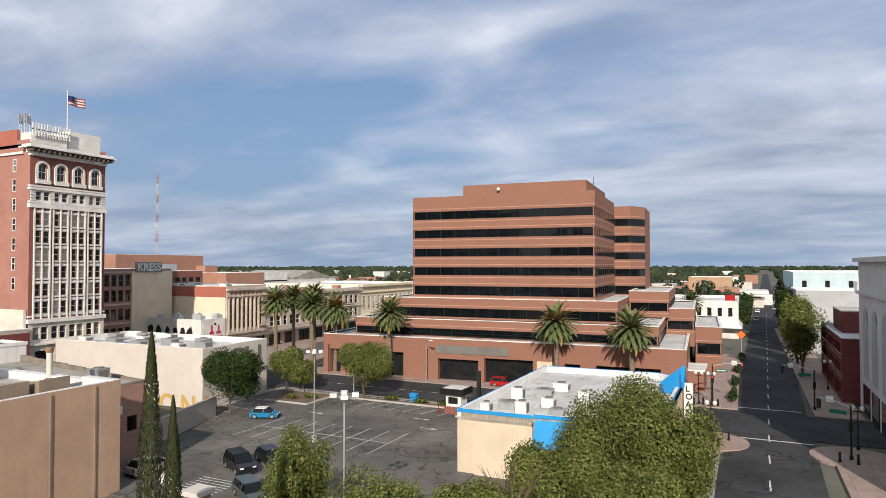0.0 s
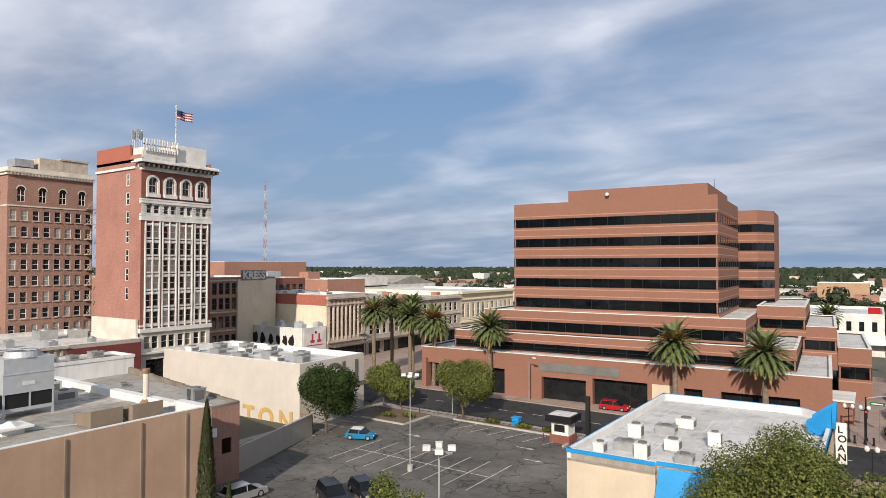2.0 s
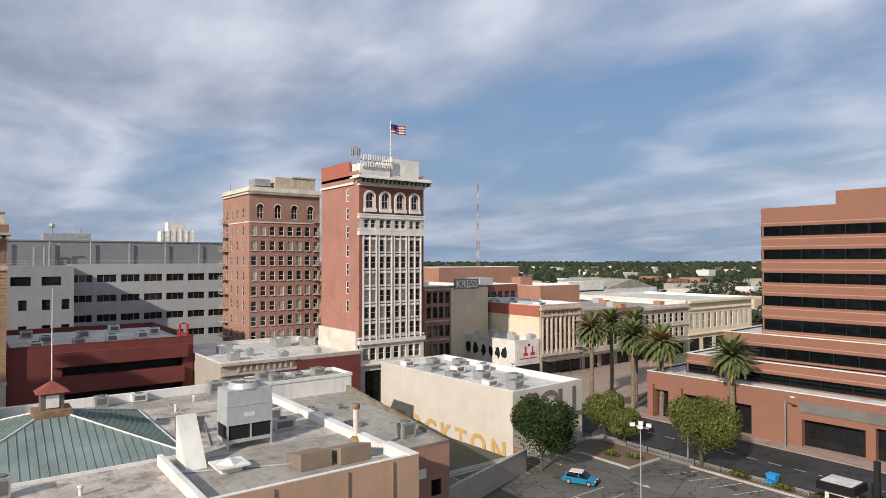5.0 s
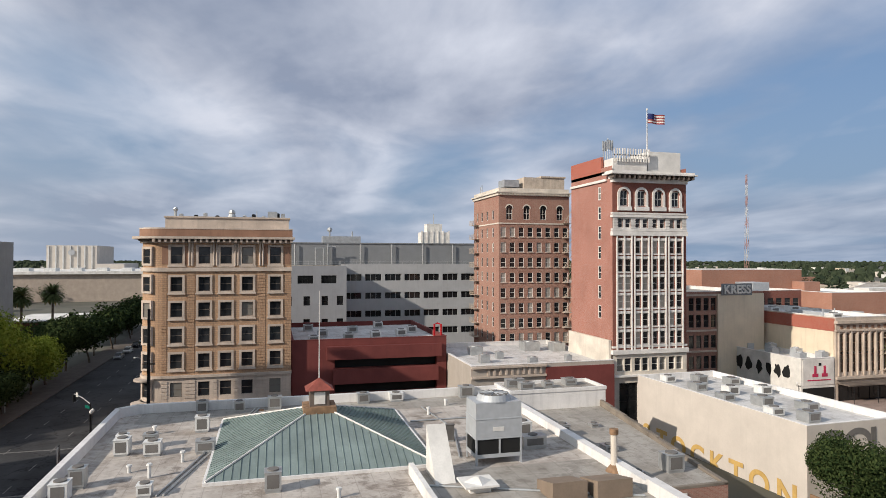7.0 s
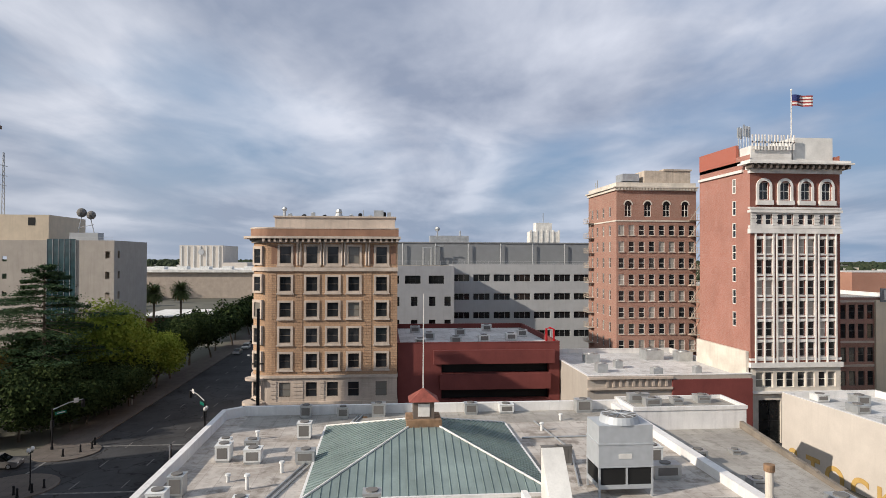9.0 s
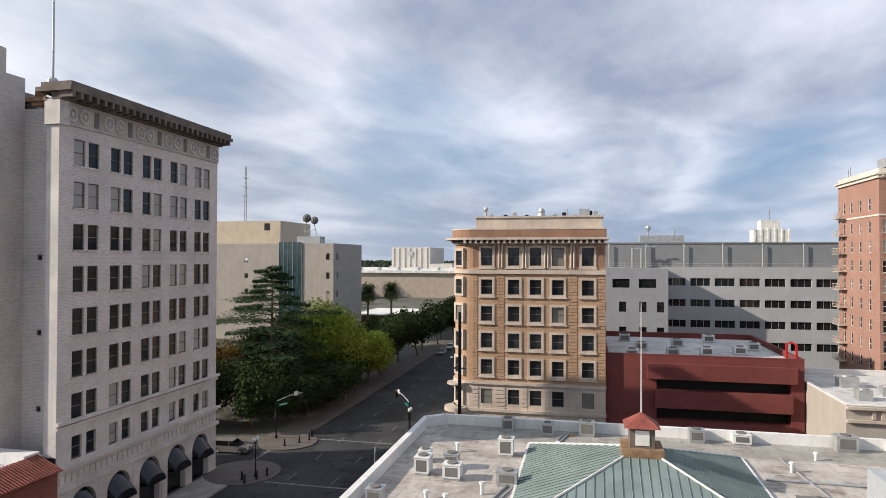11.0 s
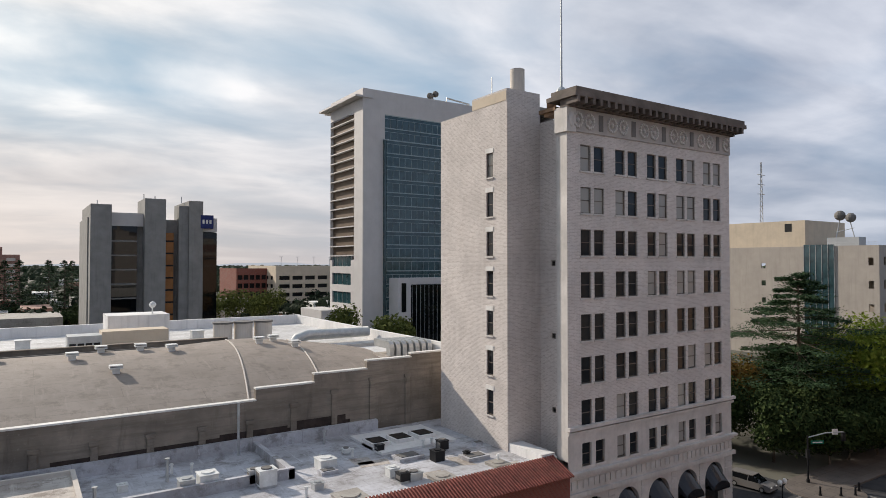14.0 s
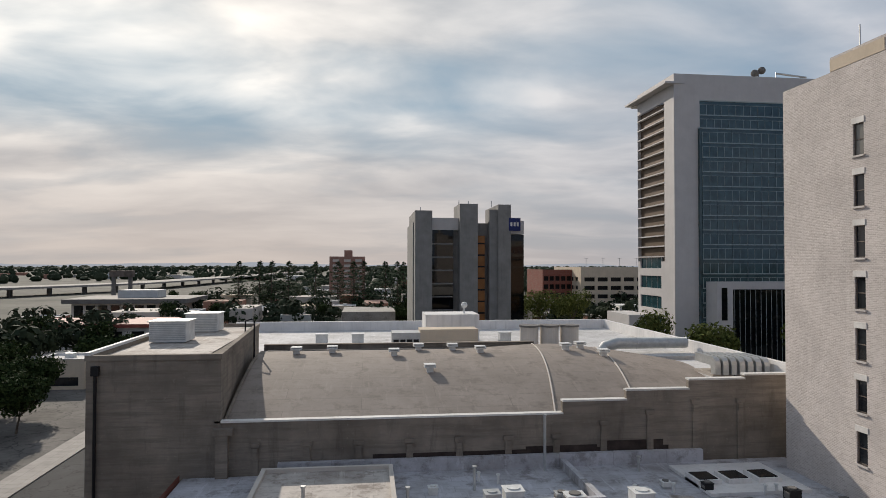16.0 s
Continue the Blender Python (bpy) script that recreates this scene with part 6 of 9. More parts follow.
# plant on the far flat roof
part("rear_deck", Geo().box(-78.8, -74.0, 13.2, -72.6, -53.2, 14.6), "whiteroof", t, "white raised roof deck")
u = thing("duct_run", "row of bent galvanised ducts on the theatre roof", "duct", -75.5, -61, 14.6)
q = [(0, 0.3), (0, 1.35), (-0.12, 1.75), (-0.42, 2.05), (-0.9, 2.15), (-4.4, 2.15), (-4.4, 1.2), (-1.0, 1.2), (-0.9, 0.3)]
for k in range(7):
    x0, y0 = -72.8 - k * 0.82, -61.6 + k * 0.2
    g = Geo()
    for (a, za), (b, zb) in zip(q, q[1:] + q[:1]):
        g.poly(((x0, y0 + a, 14.6 + za), (x0, y0 + b, 14.6 + zb), (x0 - 0.62, y0 + b, 14.6 + zb), (x0 - 0.62, y0 + a, 14.6 + za)))
    g.poly([(x0, y0 + a, 14.6 + z) for a, z in q][::-1]).poly([(x0 - 0.62, y0 + a, 14.6 + z) for a, z in q])
    part("duct", g, "metal", u)
    part("leg", Geo().box(x0 - 0.68, y0 - 0.6, 14.6, x0 - 0.62, y0 - 0.54, 16.2), "blackmetal", u)
part("stand", Geo().box(-78.5, -66, 14.6, -72.7, -61.9, 14.9), "county", u)
u = thing("long_duct", "long rounded galvanised duct along the roof", "duct", -70, -78, 15)
part("body", Geo().tube([(-66.2, -78, 15.0), (-66.8, -78, 15.9), (-68.4, -78, 16.3), (-78.0, -78, 16.3)], 0.75, 10), "metal", u, smooth=True)
for x in (-71.0, -75.0):
    part("seam", Geo().tube([(x - 0.05, -78, 16.3), (x + 0.05, -78, 16.3)], 0.79, 10), "metal", u)
for k in range(3):
    u = thing("roof_tank", "round beige steel roof tank with dark rim", "tank", -58 - k * 2.9, -84, 15, group="roof tanks")
    part("drum", Geo().cyl(-58 - k * 2.9, -84, 15.1, 18.0, 1.3, n=24), "beige", u, smooth=False)
    part("rim", Geo().cyl(-58 - k * 2.9, -84, 18.0, 18.25, 1.4, n=24), "inkgrey", u)
    part("foot", Geo().box(-58.9 - k * 2.9, -84.9, 15.0, -57.1 - k * 2.9, -83.1, 15.1), "metal", u)
u = thing("chiller_house", "cream and grey chiller housing on the white roof", "air conditioner", -47, -84, 15)
part("body", Geo().box(-50.5, -86, 15.0, -42.6, -82.5, 17.9), "sand", u)
part("grille", Geo().box(-42.6, -86, 15.0, -38.8, -82.5, 17.5), "metal", u)
for k in range(4):
    part("fan_grille", Geo().box(-42.4 + k * 0.9, -82.5, 15.3, -41.7 + k * 0.9, -82.44, 16.6), "ink", u)
part("rail", Geo().box(-50.4, -82.3, 15.9, -43, -82.25, 15.95).box(-50.4, -82.3, 15.4, -43, -82.25, 15.45), "sand", u)
u = thing("roof_house", "white flat-topped roof house", "roof house", -47, -92, 15)
part("body", Geo().box(-52, -96, 15, -44, -90, 19.3), "parapet", u)
part("dish", Geo().tube([(-50, -92, 19.3), (-50, -92, 20.5)], 0.1).ball(-50, -91.8, 20.6, 0.5, n=8), "white", u)
for bxx in (-56.0, -35, -30):
    u = whole("roof_unit", Geo().box(bxx, -88, 15.0, bxx + 1.6, -86.4, 16.9).box(bxx - 0.1, -88.1, 16.9, bxx + 1.7, -86.3, 17.0), "white", "white boxed roof unit", "air conditioner", "theatre roof units")

# low white roofs beside the theatre
t = thing("low_white_roofs", "row of low white-coated roofs with red tile edge", "building", -50, -42)
g = Geo()
facade(g, (-20, -31.6), WX, 0, 54.3, -0.1, 8.2, [(6 + 7.6 * k, 11 + 7.6 * k, 0.3, 5.4) for k in range(6)], 0.4)
facade(g, (-20, -52.2), EY, 0, 20.6, -0.1, 9.2)
part("wall", g, "redbrick", t)
for k in range(6):
    ribbon(t, (-20, -31.6), WX, 6 + 7.6 * k, 11 + 7.6 * k, 0.3, 5.4, 2.5, "dark", inset=0.3)
part("roof", Geo().box(-74.3, -52.4, 8.2, -20.2, -33.2, 8.8), "oldroof", t, "dirty white patched roof coating")
part("blue_white_wall", Geo().box(-66, -52.5, 8.8, -28, -51.9, 9.9).box(-53, -51.9, 8.8, -52.5, -42, 9.6).box(-53, -42.4, 8.8, -38, -42, 9.7), "oldroof", t)
part("low_parapet", Geo().box(-74.3, -33.6, 8.8, -20.2, -33.2, 9.3).box(-74.2, -37.9, 8.8, -72.6, -33.4, 9.6), "parapet", t)
g = Geo().poly(((-73.9, -33.3, 9.35), (-73.9, -30.7, 8.2), (-19.8, -30.7, 8.2), (-19.8, -33.3, 9.35))).poly(((-73.9, -30.7, 8.2), (-73.9, -31.6, 8.0), (-19.8, -31.6, 8.0), (-19.8, -30.7, 8.2)))
part("tile_slope", g, "tile", t, "red clay tile eave")
for k in range(180):
    x = -73.8 + k * 0.3
    part("roof_tile", shared("tile", lambda: Geo().tube([(0, -2.6, 1.2), (0, 0.05, 0.05)], 0.1, 5).mesh("roof_tile", "tile")), None, t).matrix_basis = pose(x, -30.7, 8.2)
part("raised_box", Geo().box(-37.5, -49.5, 8.8, -27.2, -36.0, 10.0), "tanroof", t)
part("raised_rim", rim(Geo(), -37.6, -49.6, -27.1, -35.9, 10.0, 10.3, 0.35), "beige", t)
for k in range(3):
    x, y = -63.0 - k * 2.6, -46.5
    part("skylight_curb", Geo().box(x - 1.0, y - 1.1, 8.8, x + 1.0, y + 1.1, 9.4), "parapet", t)
    part("skylight", Geo().box(x - 0.8, y - 0.9, 9.4, x + 0.8, y + 0.9, 9.46), "dark", t, "dark glass skylight")
part("roof_ridge", Geo().prism([(-62, -50.5), (-70.5, -50.5), (-70.5, -43.5), (-62, -43.5)][::-1], 8.8, 9.05), "parapet", t)
for x, y, w, h, mm in ((-66, -40, 1.0, 0.9, "blackmetal"), (-60.5, -38.5, 0.9, 0.7, "white"), (-57, -44, 1.5, 0.8, "white"), (-47, -44, 1.4, 1.3, "white"), (-45.2, -43.6, 1.1, 1.2, "metal"), (-68.5, -39, 0.5, 0.5, "blackmetal"), (-54, -39, 0.8, 0.5, "metal"), (-41, -47, 0.7, 0.5, "white"), (-34, -46, 0.6, 0.6, "metal"), (-64, -36, 1.8, 0.25, "greyroof"), (-70, -36.2, 1.6, 0.2, "greyroof"), (-56, -36.5, 2.2, 0.2, "greyroof")):
    whole("roof_unit", Geo().box(x, y, 8.8, x + w, y + w, 8.8 + h).box(x - 0.06, y - 0.06, 8.8 + h, x + w + 0.06, y + w + 0.06, 8.86 + h).cyl(x + w / 2, y + w / 2, 8.86 + h, 8.95 + h, w * 0.35, n=12), mm, "small boxed unit on the white roof", "roof unit", "white roof units")
for x, y, h in ((-50.9, -51.0, 13.6), (-44, -47, 10.6), (-38.5, -44, 10.2), (-59, -50, 10.0), (-31, -43, 10.9)):
    whole("vent_pipe", Geo().cyl(x, y, 8.75, h, 0.13, n=10).cyl(x, y, h, h + 0.12, 0.2, n=10), "metal", "upright galvanised vent pipe", "pipe", "vent pipes")

# courthouse tower: white frame, glass curtain wall, louvred end
t = thing("courthouse_tower", "thirteen-storey white-framed courthouse tower with teal glass wall", "tower", -136, -165)
CX, CY, CB, CXW, CZ = -112.8, -150.0, -172.0, -165.0, 75.4
g = Geo()
facade(g, (CX, CY), WX, 0, 6.9, -0.1, CZ)
facade(g, (CX, CY), WX, 6.9, 52, 69.0, CZ)
facade(g, (CX, CB), EY, 16.5, 22, -0.1, CZ)
facade(g, (CX, CB), EY, 0, 16.5, 69.5, CZ)
facade(g, (CX, CB), EY, 0, 16.5, -0.1, 27.5, [(1.5, 14.5, 4 + 5.4 * k, 7.4 + 5.4 * k) for k in range(5)], 0.6)
facade(g, (CXW, CB), EX, 0, 52.2, -0.1, CZ)
facade(g, (CXW, CY), WY, 0, 22, -0.1, CZ)
part("white_frame", g, "court", t, "white panel outer frame")
for k in range(5):
    window(t, (CX, CB), EY, 8.0, 4 + 5.4 * k, 13, 3.4, "metal", "teal", 0.4, mid=False, mull=3)
part("louvre_back", Geo().box(CX - 1.2, CB + 0.2, 27.5, CX - 0.9, CB + 16.4, 69.5), "bronze", t, "bronze slatted end wall")
for k in range(15):
    z = 28.6 + k * 2.78
    part("louvre", Geo().box(CX - 1.0, CB, z, CX + 0.1, CB + 16.4, z + 0.3), "court", t)
part("roof_canopy", Geo().box(CXW, CB - 4, 72.6, CX + 0.4, CB + 1, 73.4).box(CX - 3, CB - 3.5, 72.8, CX + 2.4, CY + 0.3, 73.3), "court", t, "thin overhanging roof slab")
for zi in range(17):
    z = 6.0 + zi * 3.7
    for k in range(11):
        u0_ = 7.0 + k * 4.0
        d = -0.9 if z < 60 else 0.5
        pane, bars = shared("court_panel", lambda: (Geo().box(-1.98, -0.05, 0, 1.98, 0.05, 3.7).mesh("glass_panel", "curtain"), Geo().box(-2.0, -0.2, 3.42, 2.0, 0.0, 3.7).box(-2.0, -0.16, 2.5, 2.0, 0.0, 2.6).box(-0.05, -0.16, 0, 0.05, 0.0, 2.5).box(-1.95, -0.16, 0, -1.85, 0.0, 2.5).mesh("mullion_frame", "spandrel")))
        ob = new("glass_panel", pane)
        ob.parent = t
        ob.matrix_parent_inverse = t.matrix_basis.inverted()
        ob.matrix_basis = pose(CX - u0_ - 2, CY - d, z, 0, 0, 180)
        new("mullion_frame", bars).parent = ob
part("curtain_core", Geo().box(CXW, CY - 1.2, 0, CX - 6.95, CY - 0.7, 69), "teal", t)
part("curtain_side", Geo().box(CX - 7.0, CY - 0.7, 6, CX - 6.4, CY + 0.85, 61.3), "curtain", t, "glazed end of the projecting bay")
part("bay_cap", Geo().box(CX - 51, CY - 0.7, 61.3, CX - 6.3, CY + 0.95, 61.6), "spandrel", t)
part("entrance_frame", Geo().box(CX - 12, CY, 0, CX - 7.8, CY + 6, 22.4).box(CX - 40, CY, 20.6, CX - 12, CY + 6, 22.4), "court", t, "white lower entrance frame")
part("entrance_glass", Geo().box(CX - 38, CY + 1, 0, CX - 12.2, CY + 5, 20.4).box(CX - 10.5, CY + 6, 13, CX - 9, CY + 6.05, 21), "black", t)
for k in range(18):
    part("entrance_mullion", Geo().box(CX - 13 - k * 1.4, CY + 5, 0, CX - 12.9 - k * 1.4, CY + 5.12, 20.4), "metal", t)
part("low_wing", Geo().box(CX, -178, 0, CX + 12, CY - 8, 5.5).box(CX, -178, 10, CX + 7, CY - 12, 13), "court", t)
u = part("roof_dish", Geo().ball(CX - 24, CY - 3, CZ + 1.8, 1.0, n=10).ball(CX - 26, CY - 3, CZ + 2.6, 1.0, n=10).tube([(CX - 25, CY - 3, CZ), (CX - 25, CY - 3, CZ + 2.6)], 0.2), "inkgrey", t, "dark round roof dishes")
part("roof_crane", Geo().tube([(CX - 30, CY - 3, CZ), (CX - 30, CY - 3, CZ + 2), (CX - 38, CY - 2, CZ + 0.9)], 0.25), "metal", t)

# dark concrete office with tall piers
t = thing("dark_concrete_office", "ten-storey dark concrete office with tall blank piers", "office building", -66, -205)
MY = -190.0
for u0_, u1_, z, y1 in ((-49.8, -55.0, 42.9, -203), (-63.6, -69.2, 45.2, -190), (-75.6, -79.6, 45.1, -198)):
    part("pier", Geo().box(u1_, y1 - 14, 0, u0_, MY - (0 if z > 45 else -1.0), z), "concrete", t, "blank board-marked concrete pier")
part("core", Geo().box(-84, -222, 0, -49.5, -194.5, 39.5), "concrete", t)
part("dark_glass", Geo().box(-62, -194.6, 0, -55.2, -193.2, 37.2).box(-84, -194.6, 0, -79.8, -191.5, 35.8), "black", t, "black glass strips")
for k in range(8):
    part("glass_floor_line", Geo().box(-62, -193.2, 4 + 4.1 * k, -55.2, -193.1, 4.4 + 4.1 * k), "concrete", t)
part("wood_strip", Geo().box(-71.8, -194.5, 2, -69.2, -192.5, 35.5), "wood", t, "orange timber stair strip")
for k in range(9):
    part("stair_slot", Geo().box(-71.8, -192.5, 4 + 3.6 * k, -69.2, -192.44, 4.5 + 3.6 * k), "ink", t)
part("upper_storey", Geo().box(-63.6, -195.0, 37.2, -55.0, -193.0, 41.0).box(-84, -195.0, 36.0, -79.6, -191.3, 40.2), "court", t, "pale rendered top storey")
part("dark_pier", Geo().box(-75.6, -194.0, 0, -73.0, -191.0, 43.6), "concrete", t)
part("dark_sign", Geo().box(-82.6, -191.3, 37.0, -78.9, -189.9, 41.0), "flagblue", t, "dark blue square sign with pale bars")
for k in range(3):
    part("sign_bar", Geo().box(-82.0 + k, -189.9, 38.4, -81.4 + k, -189.84, 39.6), "coping", t)
part("roof_aerial", Geo().tube([(-64, -195, 45), (-64, -195, 46.8)], 0.15).tube([(-67, -195, 45), (-67, -195, 46.5)], 0.15).tube([(-52, -196, 42.8), (-52, -196, 44.6)], 0.12).tube([(-75, -198, 45), (-75, -198, 47)], 0.12), "metal", t)

# county block behind the park
CDX = 25.8
t = thing("county_block", "plain beige concrete county building with glass stair strip", "office building", -235, -82)
g = Geo()
facade(g, (-216, -108), EY, 0, 43.5, -0.1, 31.2, [(12.5, 13.8, z, z + 1.5) for z in (10, 15, 20, 25)] + [(41, 42.2, z, z + 2) for z in (8, 14, 20, 26)], 0.3)
facade(g, (-216, -64.5), WX, 0, CDX, -0.1, 31.2, [(2.6, 4.0, 8 + 6 * k, 10.2 + 6 * k) for k in range(4)], 0.3)
facade(g, (-216 - CDX, -64.5), WY, 0, 43.5, -0.1, 31.2)
part("wall", g, "county", t)
part("glass_strip", Geo().box(-216, -83.2, 3, -215.8, -75.2, 31.6), "curtain", t, "grey-green glass stair strip")
for k in range(6):
    part("mullion", Geo().box(-215.8, -83.2 + k * 1.6, 3, -215.7, -83.1 + k * 1.6, 31.6), "metal", t)
part("roof", Geo().box(-216 - CDX, -108, 30.6, -216.2, -64.7, 31.0), "greyroof", t)
part("upper_box", Geo().box(-240, -107, 31.0, -217, -83.3, 38.6).box(-217.0, -89, 35.5, -216.95, -87, 37.8, 1), ["sand", "ink"], t)
part("railing", Geo().box(-216.2, -75, 32.0, -216.15, -65, 32.06).box(-216.2, -75, 31.5, -216.15, -65, 31.55), "metal", t)
u = part("roof_dish", Geo().ball(-220, -75.5, 39.5, 1.4, n=12).ball(-220, -72.8, 38.8, 1.3, n=12), "inkgrey", t, "round dark radar domes on a frame")
part("dish_frame", Geo().box(-222, -78, 31, -218, -70, 33.5).tube([(-220, -76.6, 33), (-220, -75.5, 38.6)], 0.15).tube([(-220, -71.8, 33), (-220, -73, 38)], 0.15).tube([(-220, -76.6, 35), (-220, -72, 36)], 0.1), "grey", t)
g = Geo()
for s in (-1, 1):
    g.tube([(-226 + s * 0.8, -101, 38.6), (-226 + s * 0.3, -101, 58)], 0.14, 4)
for k in range(12):
    g.tube([(-226.8 + 0.04 * k, -101, 38.6 + 1.6 * k), (-225.2 - 0.04 * k, -101, 40.2 + 1.6 * k)], 0.09, 4)
for z in (48, 51, 54):
    g.tube([(-228, -101, z), (-224, -101, z)], 0.1, 4)
part("lattice_mast", g, "metal", t, "thin grey lattice mast")

# street range beyond the side street
t = block("cornice_block", "three-storey buff block with tall pilastered windows", -140, 113.7, -111, 127.1, 14.9, "hotelstone", "whiteroof", 0.7, {"e": [(0.9 + 1.45 * k, 1.85 + 1.45 * k, 5.4, 12.6) for k in range(8)] + [(0.5, 13, 0, 3.6)]}, 0.4)
for k in range(8):
    for z in (5.45, 9.2):
        window(t, (-111, 113.7), EY, 1.375 + 1.45 * k, z, 0.95, 3.3, "hotelroof", "dark", 0.3)
    part("pilaster", Geo().box(-111, 114.2 + 1.45 * k, 4.8, -110.8, 114.5 + 1.45 * k, 13.4), "hotelstone", t)
    part("attic_panel", Geo().box(-111, 114.75 + 1.45 * k, 13.5, -110.93, 115.4 + 1.45 * k, 14.1), "hotelroof", t)
ribbon(t, (-111, 113.7), EY, 0.5, 13, 0.1, 3.6, 2.5, "dark")
part("cornice", Geo().box(-111.6, 113.5, 14.5, -110.4, 127.4, 15.0).box(-111.6, 113.6, 4.2, -110.6, 127.2, 4.7).box(-111.2, 113.6, 13.0, -110.7, 127.2, 13.3), "hotelstone", t)
part("awning", Geo().box(-111, 113.8, 3.4, -108.2, 127.0, 3.6), "cornice", t, "dark street canopy")
part("awning_post", Geo().tube([(-108.4, 115, 0.1), (-108.4, 115, 3.4)], 0.06).tube([(-108.4, 120.5, 0.1), (-108.4, 120.5, 3.4)], 0.06).tube([(-108.4, 126, 0.1), (-108.4, 126, 3.4)], 0.06), "blackmetal", t)
part("blank_wall", Geo().box(-128.6, 113.5, 6.0, -111.3, 113.7, 13.0), "partywall", t, "bright yellow-cream blank side wall")
part("brick_band", Geo().box(-133.4, 113.45, 13.0, -111.2, 113.7, 15.4).box(-133.4, 113.45, 6.0, -128.6, 113.7, 13.0), "redparapet", t, "red-brown brick band over the blank wall")
part("roof_duct", Geo().box(-126, 118, 14.9, -117, 119.2, 15.9).box(-124, 121.5, 14.9, -119, 122.5, 15.6).tube([(-116, 116, 14.9), (-116, 116, 16.8)], 0.12).tube([(-121, 124, 14.9), (-121, 124, 16.4)], 0.12), "galv", t)
for z in (5.6, 8.6, 11.6):
    part("fire_escape", Geo().box(-111, 124.4, z, -109.9, 126.8, z + 0.08).box(-109.95, 124.4, z + 0.5, -109.9, 126.8, z + 0.55).box(-109.95, 124.4, z + 0.95, -109.9, 126.8, z + 1.0).tube([(-110.4, 124.5, z - 2.9), (-110.4, 126.6, z)], 0.05), "tank", t)
t = block("mural_shop", "low white shop with black figures and pink sign panel", -134, 105.9, -111, 113.4, 7.5, "coping", "whiteroof", 0.75)
for k, x in enumerate((-131.6, -129.4, -126.8, -124.2, -121.4, -118.8, -116.6, -114.4)):
    blot = random.Random(k + 3)
    rim_ = [(x + blot.uniform(0.5, 1.15) * math.cos(a), 5.4 + blot.uniform(0.8, 1.7) * math.sin(a)) for a in [6.283 * q / 11 for q in range(11)]]
    g = Geo().poly([(u, 105.82, z) for u, z in rim_])
    for (ua, za), (ub, zb) in zip(rim_, rim_[1:] + rim_[:1]):
        g.poly(((ua, 105.82, za), (ua, 105.9, za), (ub, 105.9, zb), (ub, 105.82, zb)))
    part("mural_shape", g, "ink", t, "black painted mural shape")
part("sign_panel", Geo().box(-111, 106.2, 3.4, -110.92, 113.2, 8.0), "whitetrim", t)
for y in (108.3, 110.4):
    part("sign_mark", Geo().box(-110.92, y, 4.9, -110.88, y + 1.3, 5.5).box(-110.92, y + 0.4, 5.5, -110.88, y + 0.9, 6.9), "pinksign", t)
part("sign_line", Geo().box(-110.92, 107.2, 4.2, -110.88, 112.4, 4.4), "pinksign", t)
part("sign_dot", Geo().box(-110.92, 109.7, 6.9, -110.88, 110.3, 7.4), "ink", t)
part("shopfront", Geo().box(-111, 106.2, 0, -110.9, 113.2, 2.9), "ink", t)
for k, (x, y) in enumerate(((-115, 108), (-118.5, 110.5), (-122, 108.2), (-125.5, 111), (-129, 108.5), (-113.5, 111.5))):
    part("roof_unit", Geo().box(x, y, 7.5, x + 1.6, y + 1.5, 8.9 + 0.3 * (k % 2)).cyl(x + 0.8, y + 0.75, 8.9 + 0.3 * (k % 2), 9.1 + 0.3 * (k % 2), 0.55, n=12), "galv", t)
t = block("lettered_store", "dark brick store with cream side wall and white roof letters", -152, 94.2, -128.0, 112.8, 19.0, "abrick", "greyroof", 0.7, {"e": [(0.6 + 1.75 * k, 1.8 + 1.75 * k, z, z + 2.6) for k in range(4) for z in (4, 8.2, 12.4, 15.8)]}, 0.3)
for k in range(4):
    for z in (4, 8.2, 12.4, 15.8):
        window(t, (-128, 94.2), EY, 1.2 + 1.75 * k, z, 1.2, 2.6, "cornice", "dark", 0.2)
for z in (7.4, 11.6, 18.8):
    part("string_course", Geo().box(-128, 94.1, z, -127.7, 101.3, z + 0.35), "hotelstone", t)
part("cream_wall", Geo().box(-128.0, 101.4, 0, -127.6, 112.7, 19.2), "partywall", t, "cream painted party wall")
letter("KRESS", 2.45, -127.3, 102.6, 19.3, 90, "coping", t, "white raised roof letters", 0.1, bold=0.05)
part("sign_back", Geo().box(-127.6, 102.2, 18.9, -127.4, 109.6, 21.3), "slate", t)
part("sign_strut", Geo().tube([(-127.6, 103, 18.9), (-130, 103, 19.2)], 0.08).tube([(-127.6, 108.6, 18.9), (-130, 108.6, 19.2)], 0.08), "blackmetal", t)
t = block("brown_store", "dark brown brick rear block with a row of upper windows", -175, 121.5, -140.2, 134.5, 18.4, "redbrick", "greyroof", 0.6, {"e": [(1.0 + 2.4 * k, 2.7 + 2.4 * k, 15.0, 17.2) for k in range(5)]}, 0.3)
for k in range(5):
    window(t, (-140.2, 121.5), EY, 1.85 + 2.4 * k, 15.0, 1.7, 2.2, "cornice", "dark", 0.2)
part("roof_unit", Geo().box(-148, 122.5, 18.4, -142, 127, 20.6).box(-147.8, 122.3, 20.6, -142.2, 127.2, 20.8), "galv", t, "pale metal roof plant")
t = block("orange_rear_store", "plain orange brick rear block with white roof", -170, 143.5, -140.2, 160.2, 17.6, "palered", "whiteroof", 0.6)
part("roof_house", Geo().box(-160, 147, 17.6, -152, 152, 20.4), "palered", t)
